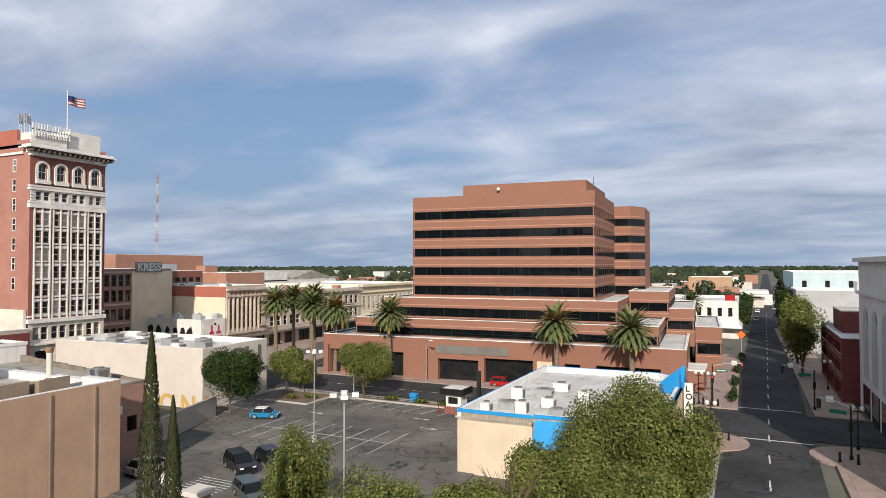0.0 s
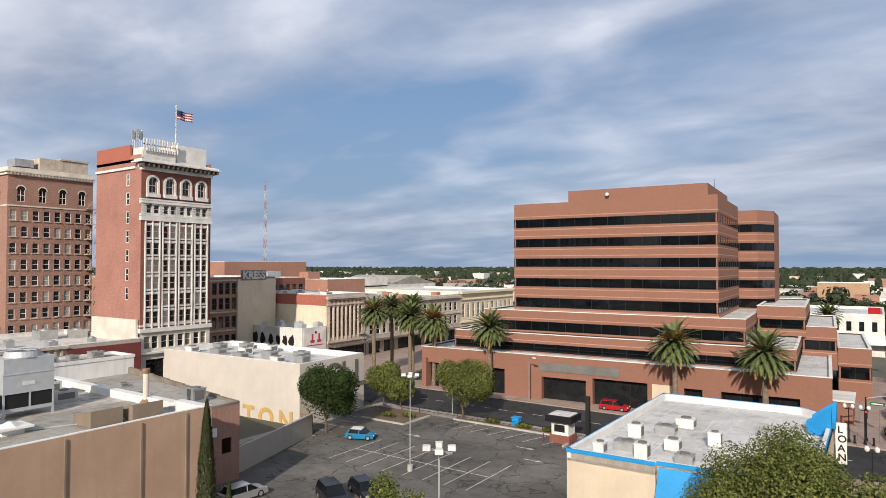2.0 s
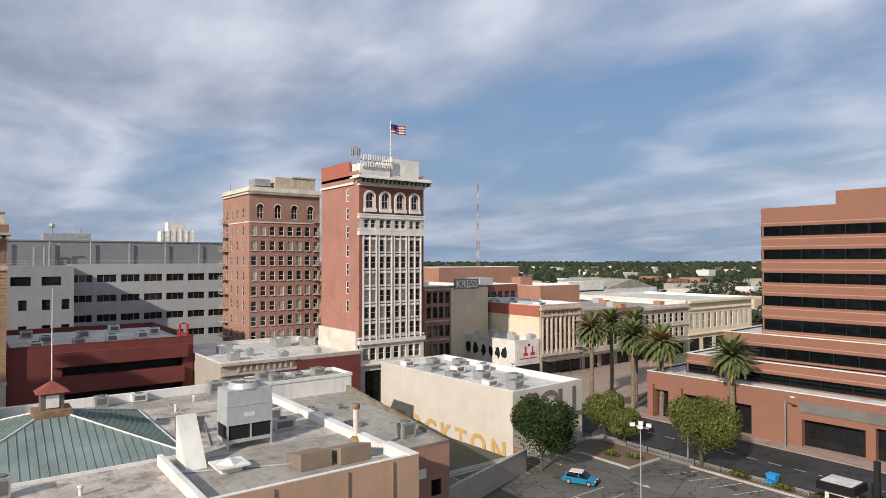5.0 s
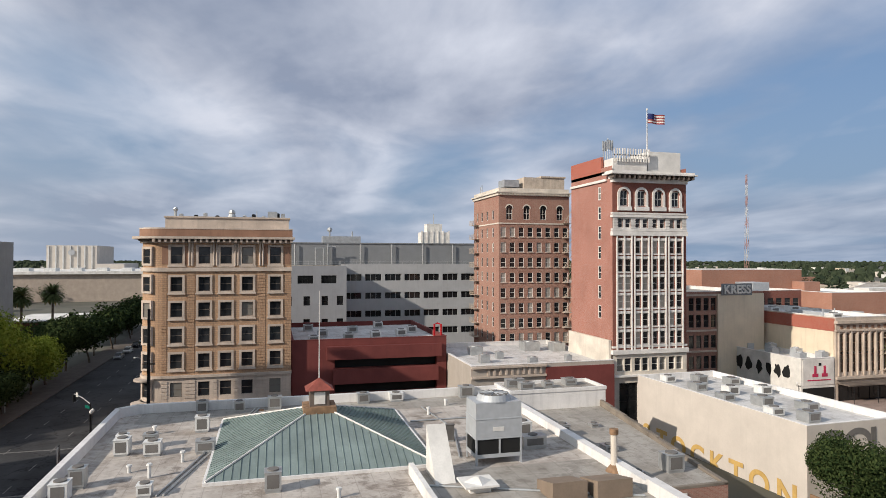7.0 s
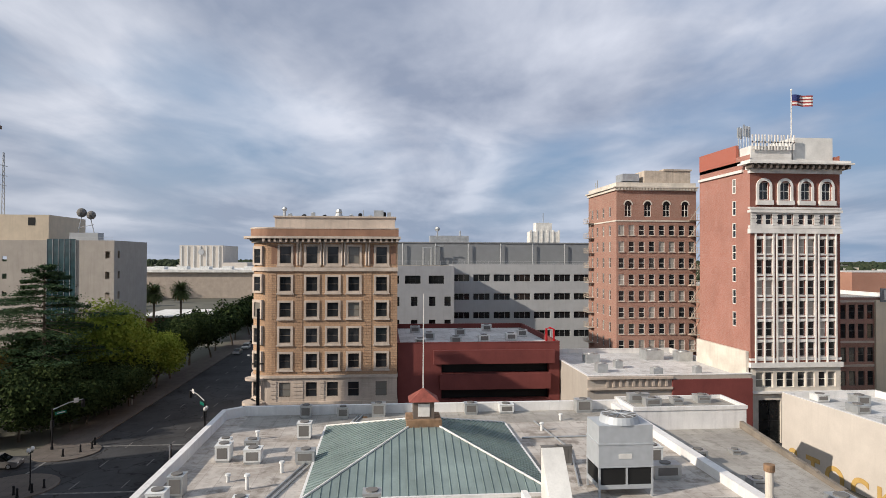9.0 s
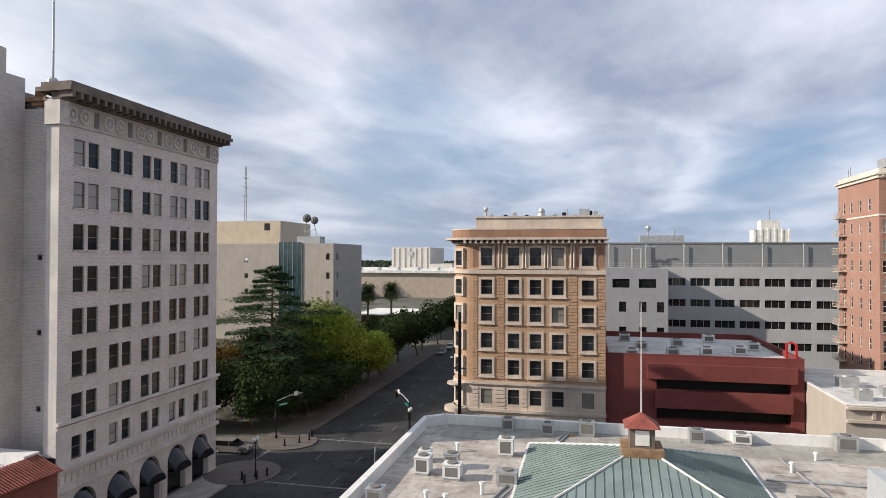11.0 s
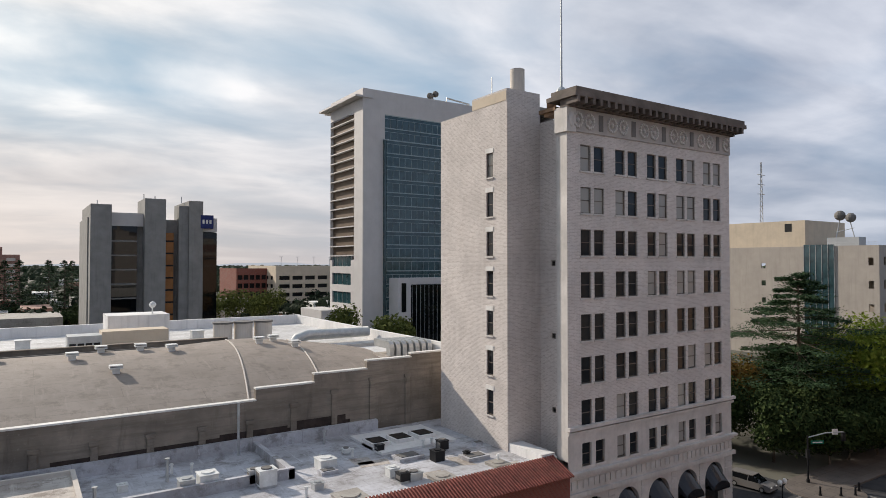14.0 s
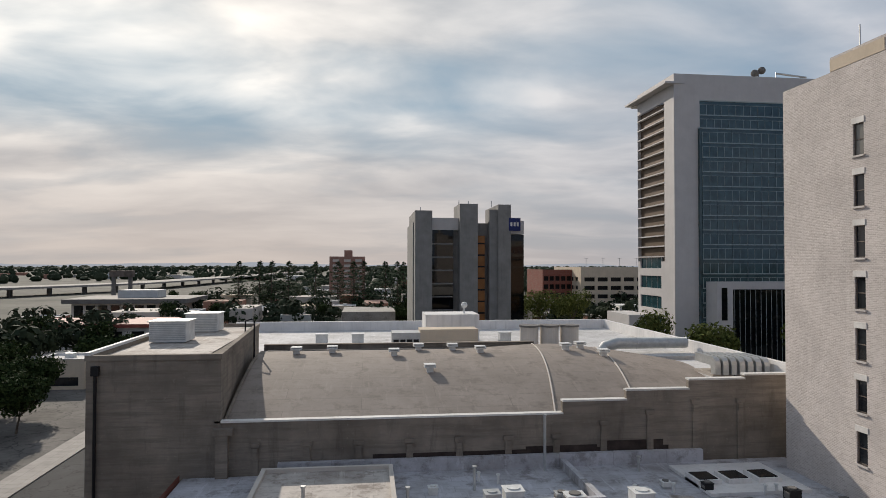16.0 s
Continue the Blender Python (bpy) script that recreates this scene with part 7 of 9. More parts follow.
t = block("long_terrace", "long row of three-storey buff shops with brick cornice", -150, 127.4, -111, 171, 12.9, "hotelstone", "greyroof", 0.7, {"e": [(1.4 + 2.6 * k, 2.8 + 2.6 * k, z, z + 2.5) for k in range(16) for z in (4.9, 8.9)] + [(1 + 6 * k, 5.5 + 6 * k, 0, 3.4) for k in range(7)]}, 0.3)
for k in range(16):
    for z in (4.9, 8.9):
        window(t, (-111, 127.4), EY, 2.1 + 2.6 * k, z, 1.4, 2.5, "whitetrim", "dark", 0.2, sill="whitetrim")
for k in range(7):
    ribbon(t, (-111, 127.4), EY, 1 + 6 * k, 5.5 + 6 * k, 0.05, 3.4, 2.2, "dark")
part("cornice", Geo().box(-111.6, 127.4, 12.9, -110.2, 150, 13.7).box(-111.2, 127.4, 12.1, -110.7, 150, 12.4), "hotelroof", t)
part("cornice", Geo().box(-111.6, 150.1, 12.6, -110.3, 171, 13.2).box(-111.2, 150.1, 7.9, -110.7, 171, 8.2), "hotelstone", t)
part("awning", Geo().box(-111, 128, 3.5, -108.6, 170, 3.7), "cornice", t, "dark street canopy")
for k in range(9):
    part("roof_unit", Geo().box(-118 - 6 * (k % 4), 131 + 4.3 * k, 12.9, -115.8 - 6 * (k % 4), 133 + 4.3 * k, 14.2), "galv" if k % 2 else "palered", t)
t = block("yellow_front_block", "pale yellow painted block with arched upper windows", -150, 171.2, -111.2, 206, 13.6, "partywall", "whiteroof", 0.7, {"e": [(1.5 + 3.0 * k, 2.9 + 3.0 * k, 6.2, 10.6) for k in range(11)] + [(1.2 + 6.6 * k, 6.2 + 6.6 * k, 0, 3.6) for k in range(5)]}, 0.3)
for k in range(11):
    window(t, (-111.2, 171.2), EY, 2.2 + 3.0 * k, 6.2, 1.4, 4.4, "whitetrim", "dark", 0.2, mull=1)
for k in range(5):
    ribbon(t, (-111.2, 171.2), EY, 1.2 + 6.6 * k, 6.2 + 6.6 * k, 0.05, 3.6, 2.5, "dark")
part("cornice", Geo().box(-111.6, 171.2, 13.6, -110.3, 206, 14.3).box(-111.2, 171.2, 4.6, -110.7, 206, 5.0).box(-111.2, 171.2, 11.6, -110.8, 206, 11.9), "yellow", t)
t = block("white_warehouse", "plain white warehouse with grey pitched roof", -190, 177.5, -160, 228, 14.4, "coping", "greyroof", 0.5, group="warehouses beyond the side street", category="warehouse")
part("gable", Geo().box(-165, 177.3, 14.4, -160.0, 196, 18.0), "coping", t)
part("pitched_roof", Geo().poly(((-190, 197, 15), (-160, 197, 15), (-160, 212, 18.4), (-190, 212, 18.4))[::-1]).poly(((-190, 212, 18.4), (-160, 212, 18.4), (-160, 227, 15), (-190, 227, 15))[::-1]).poly(((-160, 197, 15), (-160, 227, 15), (-160, 212, 18.4))), "greyroof", t)
for k in range(3):
    window(t, (-160, 177.5), EY, 3.5 + 6 * k, 9.5, 2.6, 3.0, "metal", "dark", -0.02, mid=False, mull=1)
for k, (x0, y0, x1, y1, z, wm, lab) in enumerate(((-172, 119, -156, 150, 23.0, "palered", "orange brick rear block"), (-215, 100, -185, 128, 18.5, "palered", "low orange brick town warehouse"))):
    block("warehouse", lab, x0, y0, x1, y1, z, wm, "greyroof", 0.5, group="warehouses beyond the side street", category="warehouse")
# right-hand side of the running street
t = block("red_balcony_block", "dark red brick block with open balconies", 11.2, 111.6, 34, 140, 9.1, "maroon", "whiteroof", 0.5, {"w": [(1.2 + 9 * k, 8.8 + 9 * k, z, z + 2.3) for k in range(3) for z in (0.4, 3.4, 6.3)]}, 1.6)
part("upper_box", Geo().box(13, 126, 9.1, 22, 138, 12.6), "maroon", t)
part("upper_coping", Geo().box(12.9, 125.9, 12.6, 22.1, 138.1, 12.8), "tanroof", t)
for z in (4.2, 7.1):
    part("balcony_rail", Geo().box(11.1, 112.5, z, 11.16, 139, z + 0.12).box(11.1, 112.5, z - 0.5, 11.16, 139, z - 0.42), "metal", t)
t = block("grey_arched_block", "pale grey stucco block with tall arched windows", 13.2, 60, 40, 109.8, 20.6, "lightgrey", "greyroof", 0.9)
for k in range(7):
    y = 63 + k * 6.6
    g = Geo().box(13.1, y, 5, 13.2, y + 3.2, 13)
    g.prism([(13.1, y), (13.2, y), (13.2, y + 3.2), (13.1, y + 3.2)], 13, 13.01)
    for q in range(8):
        a0, a1 = math.pi * q / 8, math.pi * (q + 1) / 8
        g.poly(((13.1, y + 1.6, 13.0), (13.1, y + 1.6 + 1.6 * math.cos(a1), 13 + 1.6 * math.sin(a1)), (13.1, y + 1.6 + 1.6 * math.cos(a0), 13 + 1.6 * math.sin(a0))))
    part("arched_window", g, "grey", t)
    part("shopfront", Geo().box(13.1, y - 1, 0, 13.2, y + 4, 4), "dark", t)
part("fire_escape", Geo().box(12.2, 76, 5, 13.2, 82, 5.1).box(12.2, 76, 9, 13.2, 82, 9.1).box(12.2, 76, 6, 12.25, 82, 6.08).box(12.2, 76, 10, 12.25, 82, 10.08).tube([(12.6, 76, 5), (12.6, 81, 9)], 0.08), "metal", t)
part("string_course", Geo().box(12.8, 59.9, 16.4, 13.2, 110, 16.8).box(12.5, 59.8, 20.9, 13.2, 110.1, 21.5), "lightgrey", t)
t = block("pale_blue_block", "long pale blue commercial block", 9.8, 192, 70, 240, 17.9, "paleblue", "whiteroof", 0.6, {"s": [(2 + 5.2 * k, 3.2 + 5.2 * k, 14.4, 16.4) for k in range(11)]}, 0.2)
for k in range(11):
    window(t, (9.8, 192), EX, 2.6 + 5.2 * k, 14.4, 1.2, 2.0, "metal", "dark", 0.12, mid=False)
t = block("white_street_block", "plain grey-white rendered commercial block", 9.2, 172, 66, 191.8, 13.8, "grey", "whiteroof", 0.7)
part("roof_unit", Geo().box(22, 176, 13.8, 29, 181, 16.4).box(21.8, 175.8, 16.4, 29.2, 181.2, 16.6), "white", t)
t = block("white_arcade_shop", "white two-storey shop with red roof sign", -26.4, 196, -3.4, 230, 9.6, "coping", "whiteroof", 0.7, {"s": [(1.5 + 2.7 * k, 2.6 + 2.7 * k, 6.0, 8.4) for k in range(8)]}, 0.2)
for k in range(8):
    window(t, (-26.4, 196), EX, 2.05 + 2.7 * k, 6.0, 1.1, 2.4, "blackmetal", "dark", 0.15)
part("street_canopy", Geo().poly(((-26.4, 196, 4.2), (-3.4, 196, 4.2), (-2.4, 193, 3.0), (-26.4, 193, 3.0))).poly(((-3.4, 196, 4.2), (-3.4, 230, 4.2), (-2.4, 230, 3.0), (-2.4, 193, 3.0))), "parapet", t, "white shop canopy")
part("roof_sign", Geo().box(-6.8, 196.5, 10.3, -4.2, 196.8, 12.0), "redpaint", t)
block("cream_store", "low pale cream painted store", -60, 200, -29, 240, 8.4, "cream", "whiteroof", 0.6)
block("orange_store", "orange stucco block with small windows", -30, 380, -8, 400, 13, "hotel", "whiteroof", 0.6)
# low brick kiosk at the plaza corner
t = thing("brick_kiosk", "small red brick plaza kiosk with white flat roof", "kiosk", -8.6, 111)
part("wall", Geo().box(-10.6, 111.6, 0.15, -7.8, 119.0, 3.3), "office", t)
part("roof", Geo().box(-10.8, 111.4, 3.3, -7.6, 119.2, 3.6), "coping", t)

# ---- trees ----


def leaf_crown(seed, rx, ry, rz, n, size, mats, gaps=0.35, lobes=9):
    """A crown of small folded leaves in uneven lobes about the origin."""
    rnd = random.Random(seed)
    cs = []
    for k in range(lobes):
        a, b = rnd.uniform(0, 6.28), rnd.uniform(-0.5, 0.9)
        q = rnd.uniform(0.35, 0.72)
        cs.append((rx * q * math.cos(a), ry * q * math.sin(a), rz * b * 0.62, rnd.uniform(0.46, 0.64)))
    cs.append((0, 0, 0, 0.8))
    g = Geo()
    while len(g.f) < n:
        c = rnd.choice(cs)
        v = Vector((rnd.gauss(0, 1), rnd.gauss(0, 1), rnd.gauss(0, 1))).normalized()
        r = c[3] * rnd.uniform(0.5, 1.06)
        p = Vector((c[0] + v.x * rx * r, c[1] + v.y * ry * r, c[2] + v.z * rz * r))
        if noise.noise(p * 0.9 + Vector((seed, 0, 0))) < -gaps:
            continue
        s = size * 1.35 * rnd.uniform(0.6, 1.3)
        d = (v + Vector((rnd.gauss(0, 0.55), rnd.gauss(0, 0.55), rnd.gauss(0, 0.55)))).normalized()
        e1 = d.orthogonal().normalized()
        e1.rotate(Matrix.Rotation(rnd.uniform(0, 6.28), 3, d))
        e2 = d.cross(e1)
        g.poly((p - e1 * s, p - e2 * s * 0.55 + d * s * 0.15, p + e1 * s, p + e2 * s * 0.55 + d * s * 0.15))
    return g


def trunk(seed, h, r, spread, top):
    rnd = random.Random(seed)
    g = Geo()
    lean = (rnd.uniform(-0.2, 0.2), rnd.uniform(-0.2, 0.2))
    fork = (lean[0] * h, lean[1] * h, h)
    g.tube([(0, 0, -0.1), (lean[0] * h * 0.4, lean[1] * h * 0.4, h * 0.5), fork], r, 8, r * 0.7)
    for k in range(6):
        a = 6.28 * k / 6 + rnd.uniform(-0.4, 0.4)
        q = rnd.uniform(0.5, 0.95)
        e = (fork[0] + spread * q * math.cos(a), fork[1] + spread * q * math.sin(a), h + (top - h) * rnd.uniform(0.45, 0.8))
        m = tuple((fork[i] + e[i]) / 2 + (0.3 if i == 2 else 0) for i in range(3))
        g.tube([fork, m, e], r * 0.5, 6, r * 0.12)
    return g


def tree(label, x, y, h, w, leafmat="leaf", seed=1, n=5200, size=0.17, base=0.3, z=0.0, group="", wy=None, gaps=0.35):
    t = thing("tree", label, "tree", x, y, z, group=group)
    bh = h * base
    rz = (h - bh) / 2 * 1.06
    wy = wy or w
    part("trunk", trunk(seed, bh * 1.15, max(0.12, h * 0.022), w * 0.4, h), "bark", t, local=True)
    c = leaf_crown(seed, w / 2, wy / 2, rz, n, size, leafmat, gaps)
    c.v = [(a, b, q + bh + rz * 0.95) for a, b, q in c.v]
    part("crown", c, leafmat, t, local=True)
    return t


for x, y, h, w, s in ((-66.2, 68.0, 8.7, 8.3, 11), (-70.2, 84.9, 6.9, 5.6, 12), (-67.2, 85.4, 5.0, 4.8, 13), (-55.2, 85.0, 8.6, 7.6, 14)):
    tree("round leafy green street tree beside the parking lot", x, y, h, w, "leafdark" if s == 11 else "leaf", s, 26000 if w > 7 else 17000, 0.115, 0.16, group="parking lot trees", gaps=0.6)
for x, y, h, w, s in ((-10.9, 53.0, 11.3, 9.2, 21), (-7.0, 51.5, 10.4, 6.2, 22), (-13.4, 43.5, 8.6, 7.0, 23), (-16.6, 37.5, 6.4, 6.0, 24), (-8.2, 41.5, 7.6, 6.4, 27)):
    tree("large dense green tree over the pavement", x, y, h, w, "leaf", s, 42000, 0.082, 0.16, group="large corner trees", gaps=0.42)
tree("upright green tree at the lot edge", -30.5, 37.1, 8.8, 4.8, "leaf", 25, 19000, 0.08, 0.12)
tree("upright green tree at the lot edge", -23.0, 34.5, 7.6, 6.4, "leaf", 26, 19000, 0.085, 0.12)
for k, (x, y, h, w, mm) in enumerate(((-14, 50, 7, 5, "twig"),)):
    g = Geo()
    rnd = random.Random(5)
    for q in range(60):
        a, b = rnd.uniform(0, 6.28), rnd.uniform(0.4, 1)
        g.tube([(-15.5, 40, 4), (-15.5 + 2.4 * b * math.cos(a), 40 + 2.4 * b * math.sin(a), 4.5 + 3.5 * b)], 0.04, 4, 0.01)
    whole("bare_branch", g, "twig", "bare dry branches within the green crown", "branches")
# street trees on the running street
for k in range(8):
    tree("leafy green street tree over the brick pavement", 7.6 + 0.45 * k, 134 + 17 * k, 14.6 - (k % 3), 6.6, "leaf" if k < 3 else "leafdark", 30 + k % 3, 9000 if k < 2 else 3600, 0.15 if k < 2 else 0.24, 0.14, group="street trees", gaps=0.7)
for k in range(5):
    tree("dark leafy street tree", -3.6 + 0.4 * k, 212 + 22 * k, 8.5, 7.0, "leafdark", 31 + k % 3, 2000, 0.3, 0.22, group="street trees")
# park
for x, y, h, w, mm, s in ((-141.5, -34, 18.2, 17, "leafbright", 41), (-149, -36, 14.5, 14, "leafbright", 42), (-128, -36.5, 10.5, 11, "leafdark", 43), (-118.5, -38, 9.5, 10, "leafdark", 44), (-133, -31.5, 8.5, 11, "leafdark", 45), (-139, -30.6, 8.0, 10, "leafdark", 58), (-127, -32.5, 7.0, 9, "leafdark", 59), (-117, -46, 11, 11, "leafdark", 46), (-155, -31.5, 11.5, 11, "leafbright", 60), (-165, -32, 13, 12, "leafdark", 62), (-174, -34, 13.5, 13, "leafdark", 63), (-126, -50, 13, 12, "autumn", 47), (-152, -46, 15, 14, "leafdark", 48), (-160, -36, 12, 12, "leafdark", 49), (-123, -33.0, 7.5, 8, "leafdark", 50), (-145, -32, 9.5, 9, "leafdark", 53), (-138, -47, 13, 13, "leafdark", 54), (-113, -56, 10, 10, "autumn", 57)):
    tree("bright green park tree" if mm == "leafbright" else "orange autumn park tree" if mm == "autumn" else "dark green park tree", x, y, h, w, mm, s, 16000 if w > 12 else 10000, 0.2, 0.14, group="park trees", gaps=0.5)
for k in range(9):
    tree("dark green tree lining the main street", -182 - 12 * k, -33 + (k % 2) * 2, 13.0 - k % 3, 12, "leafdark", 51 + k % 2, 2600, 0.36, 0.22, group="main street trees")
for k in range(5):
    tree("dark green tree lining the main street", -190 - 14 * k, -1 - (k % 2), 10.5, 10, "leafdark", 55 + k % 2, 2200, 0.36, 0.22, group="main street trees")
for x, y, h, w in ((-101, -138, 16, 10), (-112, -132, 14, 11), (-132, -128, 15, 9), (-142, -126, 12, 10), (-90, -235, 15, 16), (-104, -240, 17, 18), (-118, -245, 16, 16), (-150, -122, 12, 9)):
    tree("green tree beside the courthouse", x, y, h, w, "leaf", 61 + int(h) % 3, 3000, 0.34, 0.2, group="courthouse trees")
for x, y, h, w in ((19, -104, 9, 10), (26, -118, 10, 12)):
    tree("dark street tree beside the theatre", x, y, h, w, "leafdark", 65 + int(h) % 2, 8000, 0.26, 0.25, group="theatre street trees")


def conifer(x, y, h, w, label, seed=3, n=15000, size=0.42):
    t = thing("conifer", label, "tree", x, y)
    rnd = random.Random(seed)
    gt, gl = Geo(), Geo()
    gt.tube([(0, 0, -0.1), (0, 0, h)], h * 0.02, 8, 0.05)
    tiers = 60
    for k in range(tiers):
        f = 0.2 + 0.79 * k / tiers
        z = h * f
        ln = w / 2 * min(1.0, (1 - f) * 2.7) ** 0.75 * rnd.uniform(0.45, 1.15) + 0.4
        a = k * 2.4 + rnd.uniform(-0.5, 0.5)
        e = Vector((ln * math.cos(a), ln * math.sin(a), z + ln * rnd.uniform(-0.08, 0.1)))
        gt.tube([(0, 0, z), tuple(e)], 0.09, 4, 0.02)
        side = Vector((-math.sin(a), math.cos(a), 0))
        for q in range(int(n / tiers)):
            s = rnd.uniform(0.25, 1.02)
            wd = 0.30 * ln * math.sin(min(1, (1.08 - s) * 1.6)) + 0.2
            p = Vector((0, 0, z)).lerp(e, s) + side * rnd.gauss(0, wd) + Vector((0, 0, rnd.gauss(0.1, 0.16) - 0.05 * ln * s))
            d = Vector((rnd.gauss(0, 1), rnd.gauss(0, 1), rnd.gauss(0, 0.3))).normalized() * size * rnd.uniform(0.6, 1.2)
            u = Vector((-d.y, d.x, rnd.gauss(0, 0.1))) * 0.35
            gl.poly((p - d, p - u, p + d, p + u))
    part("trunk", gt, "bark", t, local=True)
    part("crown", gl, "conifer", t, local=True)
    return t


conifer(-133, -42, 25.4, 25, "tall layered dark green cedar in the park", 3, 46000, 0.28)
conifer(13, -330, 28, 12, "tall dark conifer beyond the roofs", 4, 2600, 0.8)
for k, (x, y, h) in enumerate(((20, -336, 26), (4, -325, 24), (-20, -340, 31), (-28, -350, 27), (-45, -330, 24), (-52, -345, 26), (-34, -320, 22), (-60, -430, 28), (35, -360, 25), (-5, -380, 26))):
    copy_thing(scene.objects["conifer.001"], pose(x, y, 0, 0, 0, 40 * k))


def cypress(x, y, h, w, seed):
    t = thing("cypress", "narrow dark green columnar cypress", "tree", x, y, group="columnar cypresses")
    rnd = random.Random(seed)
    g = Geo()
    for k in range(9500):
        f = rnd.random() ** 0.8
        r = w / 2 * min(1, (1 - f) * 3.2) ** 0.7 * (0.75 + 0.3 * noise.noise((f * 9, seed, 0)))
        a = rnd.uniform(0, 6.28)
        r *= rnd.uniform(0.75, 1.08)
        p = Vector((r * math.cos(a), r * math.sin(a), 0.3 + f * (h - 0.3)))
        d = Vector((0.35 * math.cos(a), 0.35 * math.sin(a), 1)) * rnd.uniform(0.05, 0.12)
        u = Vector((-math.sin(a), math.cos(a), rnd.gauss(0, 0.3))) * 0.032
        g.poly((p - d * 0.6, p - u, p + d, p + u))
    part("trunk", Geo().tube([(0, 0, -0.1), (0, 0, h * 0.9)], 0.12, 6, 0.03), "bark", t, local=True)
    part("crown", g, "cypress", t, local=True)


cypress(-24.1, 19.4, 17.8, 1.35, 1)
cypress(-22.6, 19.2, 15.3, 1.1, 2)
cypress(-27.5, 13.2, 13.6, 1.2, 3)


def palm(x, y, h, r, dry=0.2, seed=1, group="plaza palms", z=0.1):
    t = thing("palm", "tall date palm with feathery green and dry orange fronds" if dry > 0.15 else "tall feathery green date palm", "palm tree", x, y, z, group=group)

    def make():
        rnd = random.Random(seed)
        gt = Geo().tube([(0, 0, -0.2), (0.1, 0, 1 * 0.5), (0.05, 0.05, 1.0)], 1.0, 8, 1.0)
        gf, gd = Geo(), Geo()
        for k in range(130):
            a = k * 2.39996
            el = 1.35 - 2.15 * (k / 130) ** 0.8
            drytip = rnd.random() < dry * 2 and 4 < k < 46
            g = gd if drytip or k > 124 else gf
            ln = r * rnd.uniform(0.9, 1.15) * (0.62 if drytip else 1.0)
            pts = []
            for q in range(7):
                s = q / 6
                e = el - 0.62 * s ** 1.5
                pts.append((pts[-1] if pts else Vector((0, 0, 0))) + (Vector((math.cos(a) * math.cos(e), math.sin(a) * math.cos(e), math.sin(e))) * ln / 6 if q else Vector((0, 0, 0))))
            for q in range(6):
                d = (pts[q + 1] - pts[q]).normalized()
                side = d.cross(Vector((0, 0, 1))).normalized()
                up_ = side.cross(d)
                for j in range(7):
                    p = pts[q].lerp(pts[q + 1], j / 7)
                    s = (q + j / 7) / 6
                    wl_ = 0.55 * (r / 3.2) * math.sin(math.pi * (0.12 + 0.85 * s))
                    for sg in (-1, 1):
                        tip = p + side * sg * wl_ * 0.7 + d * wl_ * 1.1 + up_ * wl_ * 0.15
                        g.poly((p - d * 0.03, p + d * 0.13, tip))
        return gt, gf.mesh("crown", "frond"), gd.mesh("dry_frond", "dryfrond")
    _, mf, md = shared(("palm", seed, r, dry), make)
    part("trunk", Geo().tube([(0, 0, -0.2), (0.12, 0.05, h * 0.3), (0.0, 0.1, h * 0.7), (0, 0, h)], 0.42, 10, 0.34).ball(0, 0, h - 0.3, 0.55, 0.55, 0.9, 10), "palmtrunk", t, local=True)
    for me, nm in ((mf, "crown"), (md, "dry_fronds")):
        o = new(nm, me)
        o.parent = t
        o.matrix_basis = pose(0, 0, h, 0, 0, seed * 40)
    return t


palm(-86.5, 101.5, 13.4, 3.7, 0.3, 1)
palm(-90.8, 112.5, 13.4, 3.4, 0.1, 2)
palm(-79.0, 103.3, 12.6, 3.6, 0.1, 3)
palm(-83.0, 109.5, 14.0, 3.2, 0.1, 2)
palm(-73.2, 103.0, 12.2, 4.2, 0.45, 4)
palm(-60.2, 101.2, 11.6, 3.7, 0.08, 5)
palm(-29.2, 101.0, 11.2, 4.0, 0.3, 1)
palm(-17.5, 101.2, 10.6, 4.0, 0.1, 5)
for x, y, h in ((-14.5, 180, 10.5), (-22, 186, 10), (-74, 160, 12)):
    palm(x, y, h, 3.6, 0.05, 3, "street palms")
for x, y, h in ((-250, -65, 13.6), (-250, -56, 14.6)):
    palm(x, y, h, 4.2, 0.02, 2, "park palms")

# ---- far town ----
rnd = random.Random(9)


def clump(g, x, y, z, r, h):
    n = 7
    rows = [(0.0, 0.55), (0.35, 1.0), (0.75, 0.75), (1.0, 0.15)]
    i = len(g.v)
    for f, k in rows:
        for q in range(n):
            a = 6.283 * q / n
            j = rnd.uniform(0.7, 1.25) * k * r
            g.v.append((x + j * math.cos(a), y + j * math.sin(a), z + h * f * rnd.uniform(0.85, 1.1)))
    for b in range(3):
        for q in range(n):
            w = (q + 1) % n
            g.f.append((i + b * n + q, i + b * n + w, i + (b + 1) * n + w, i + (b + 1) * n + q))
            g.m.append(0)


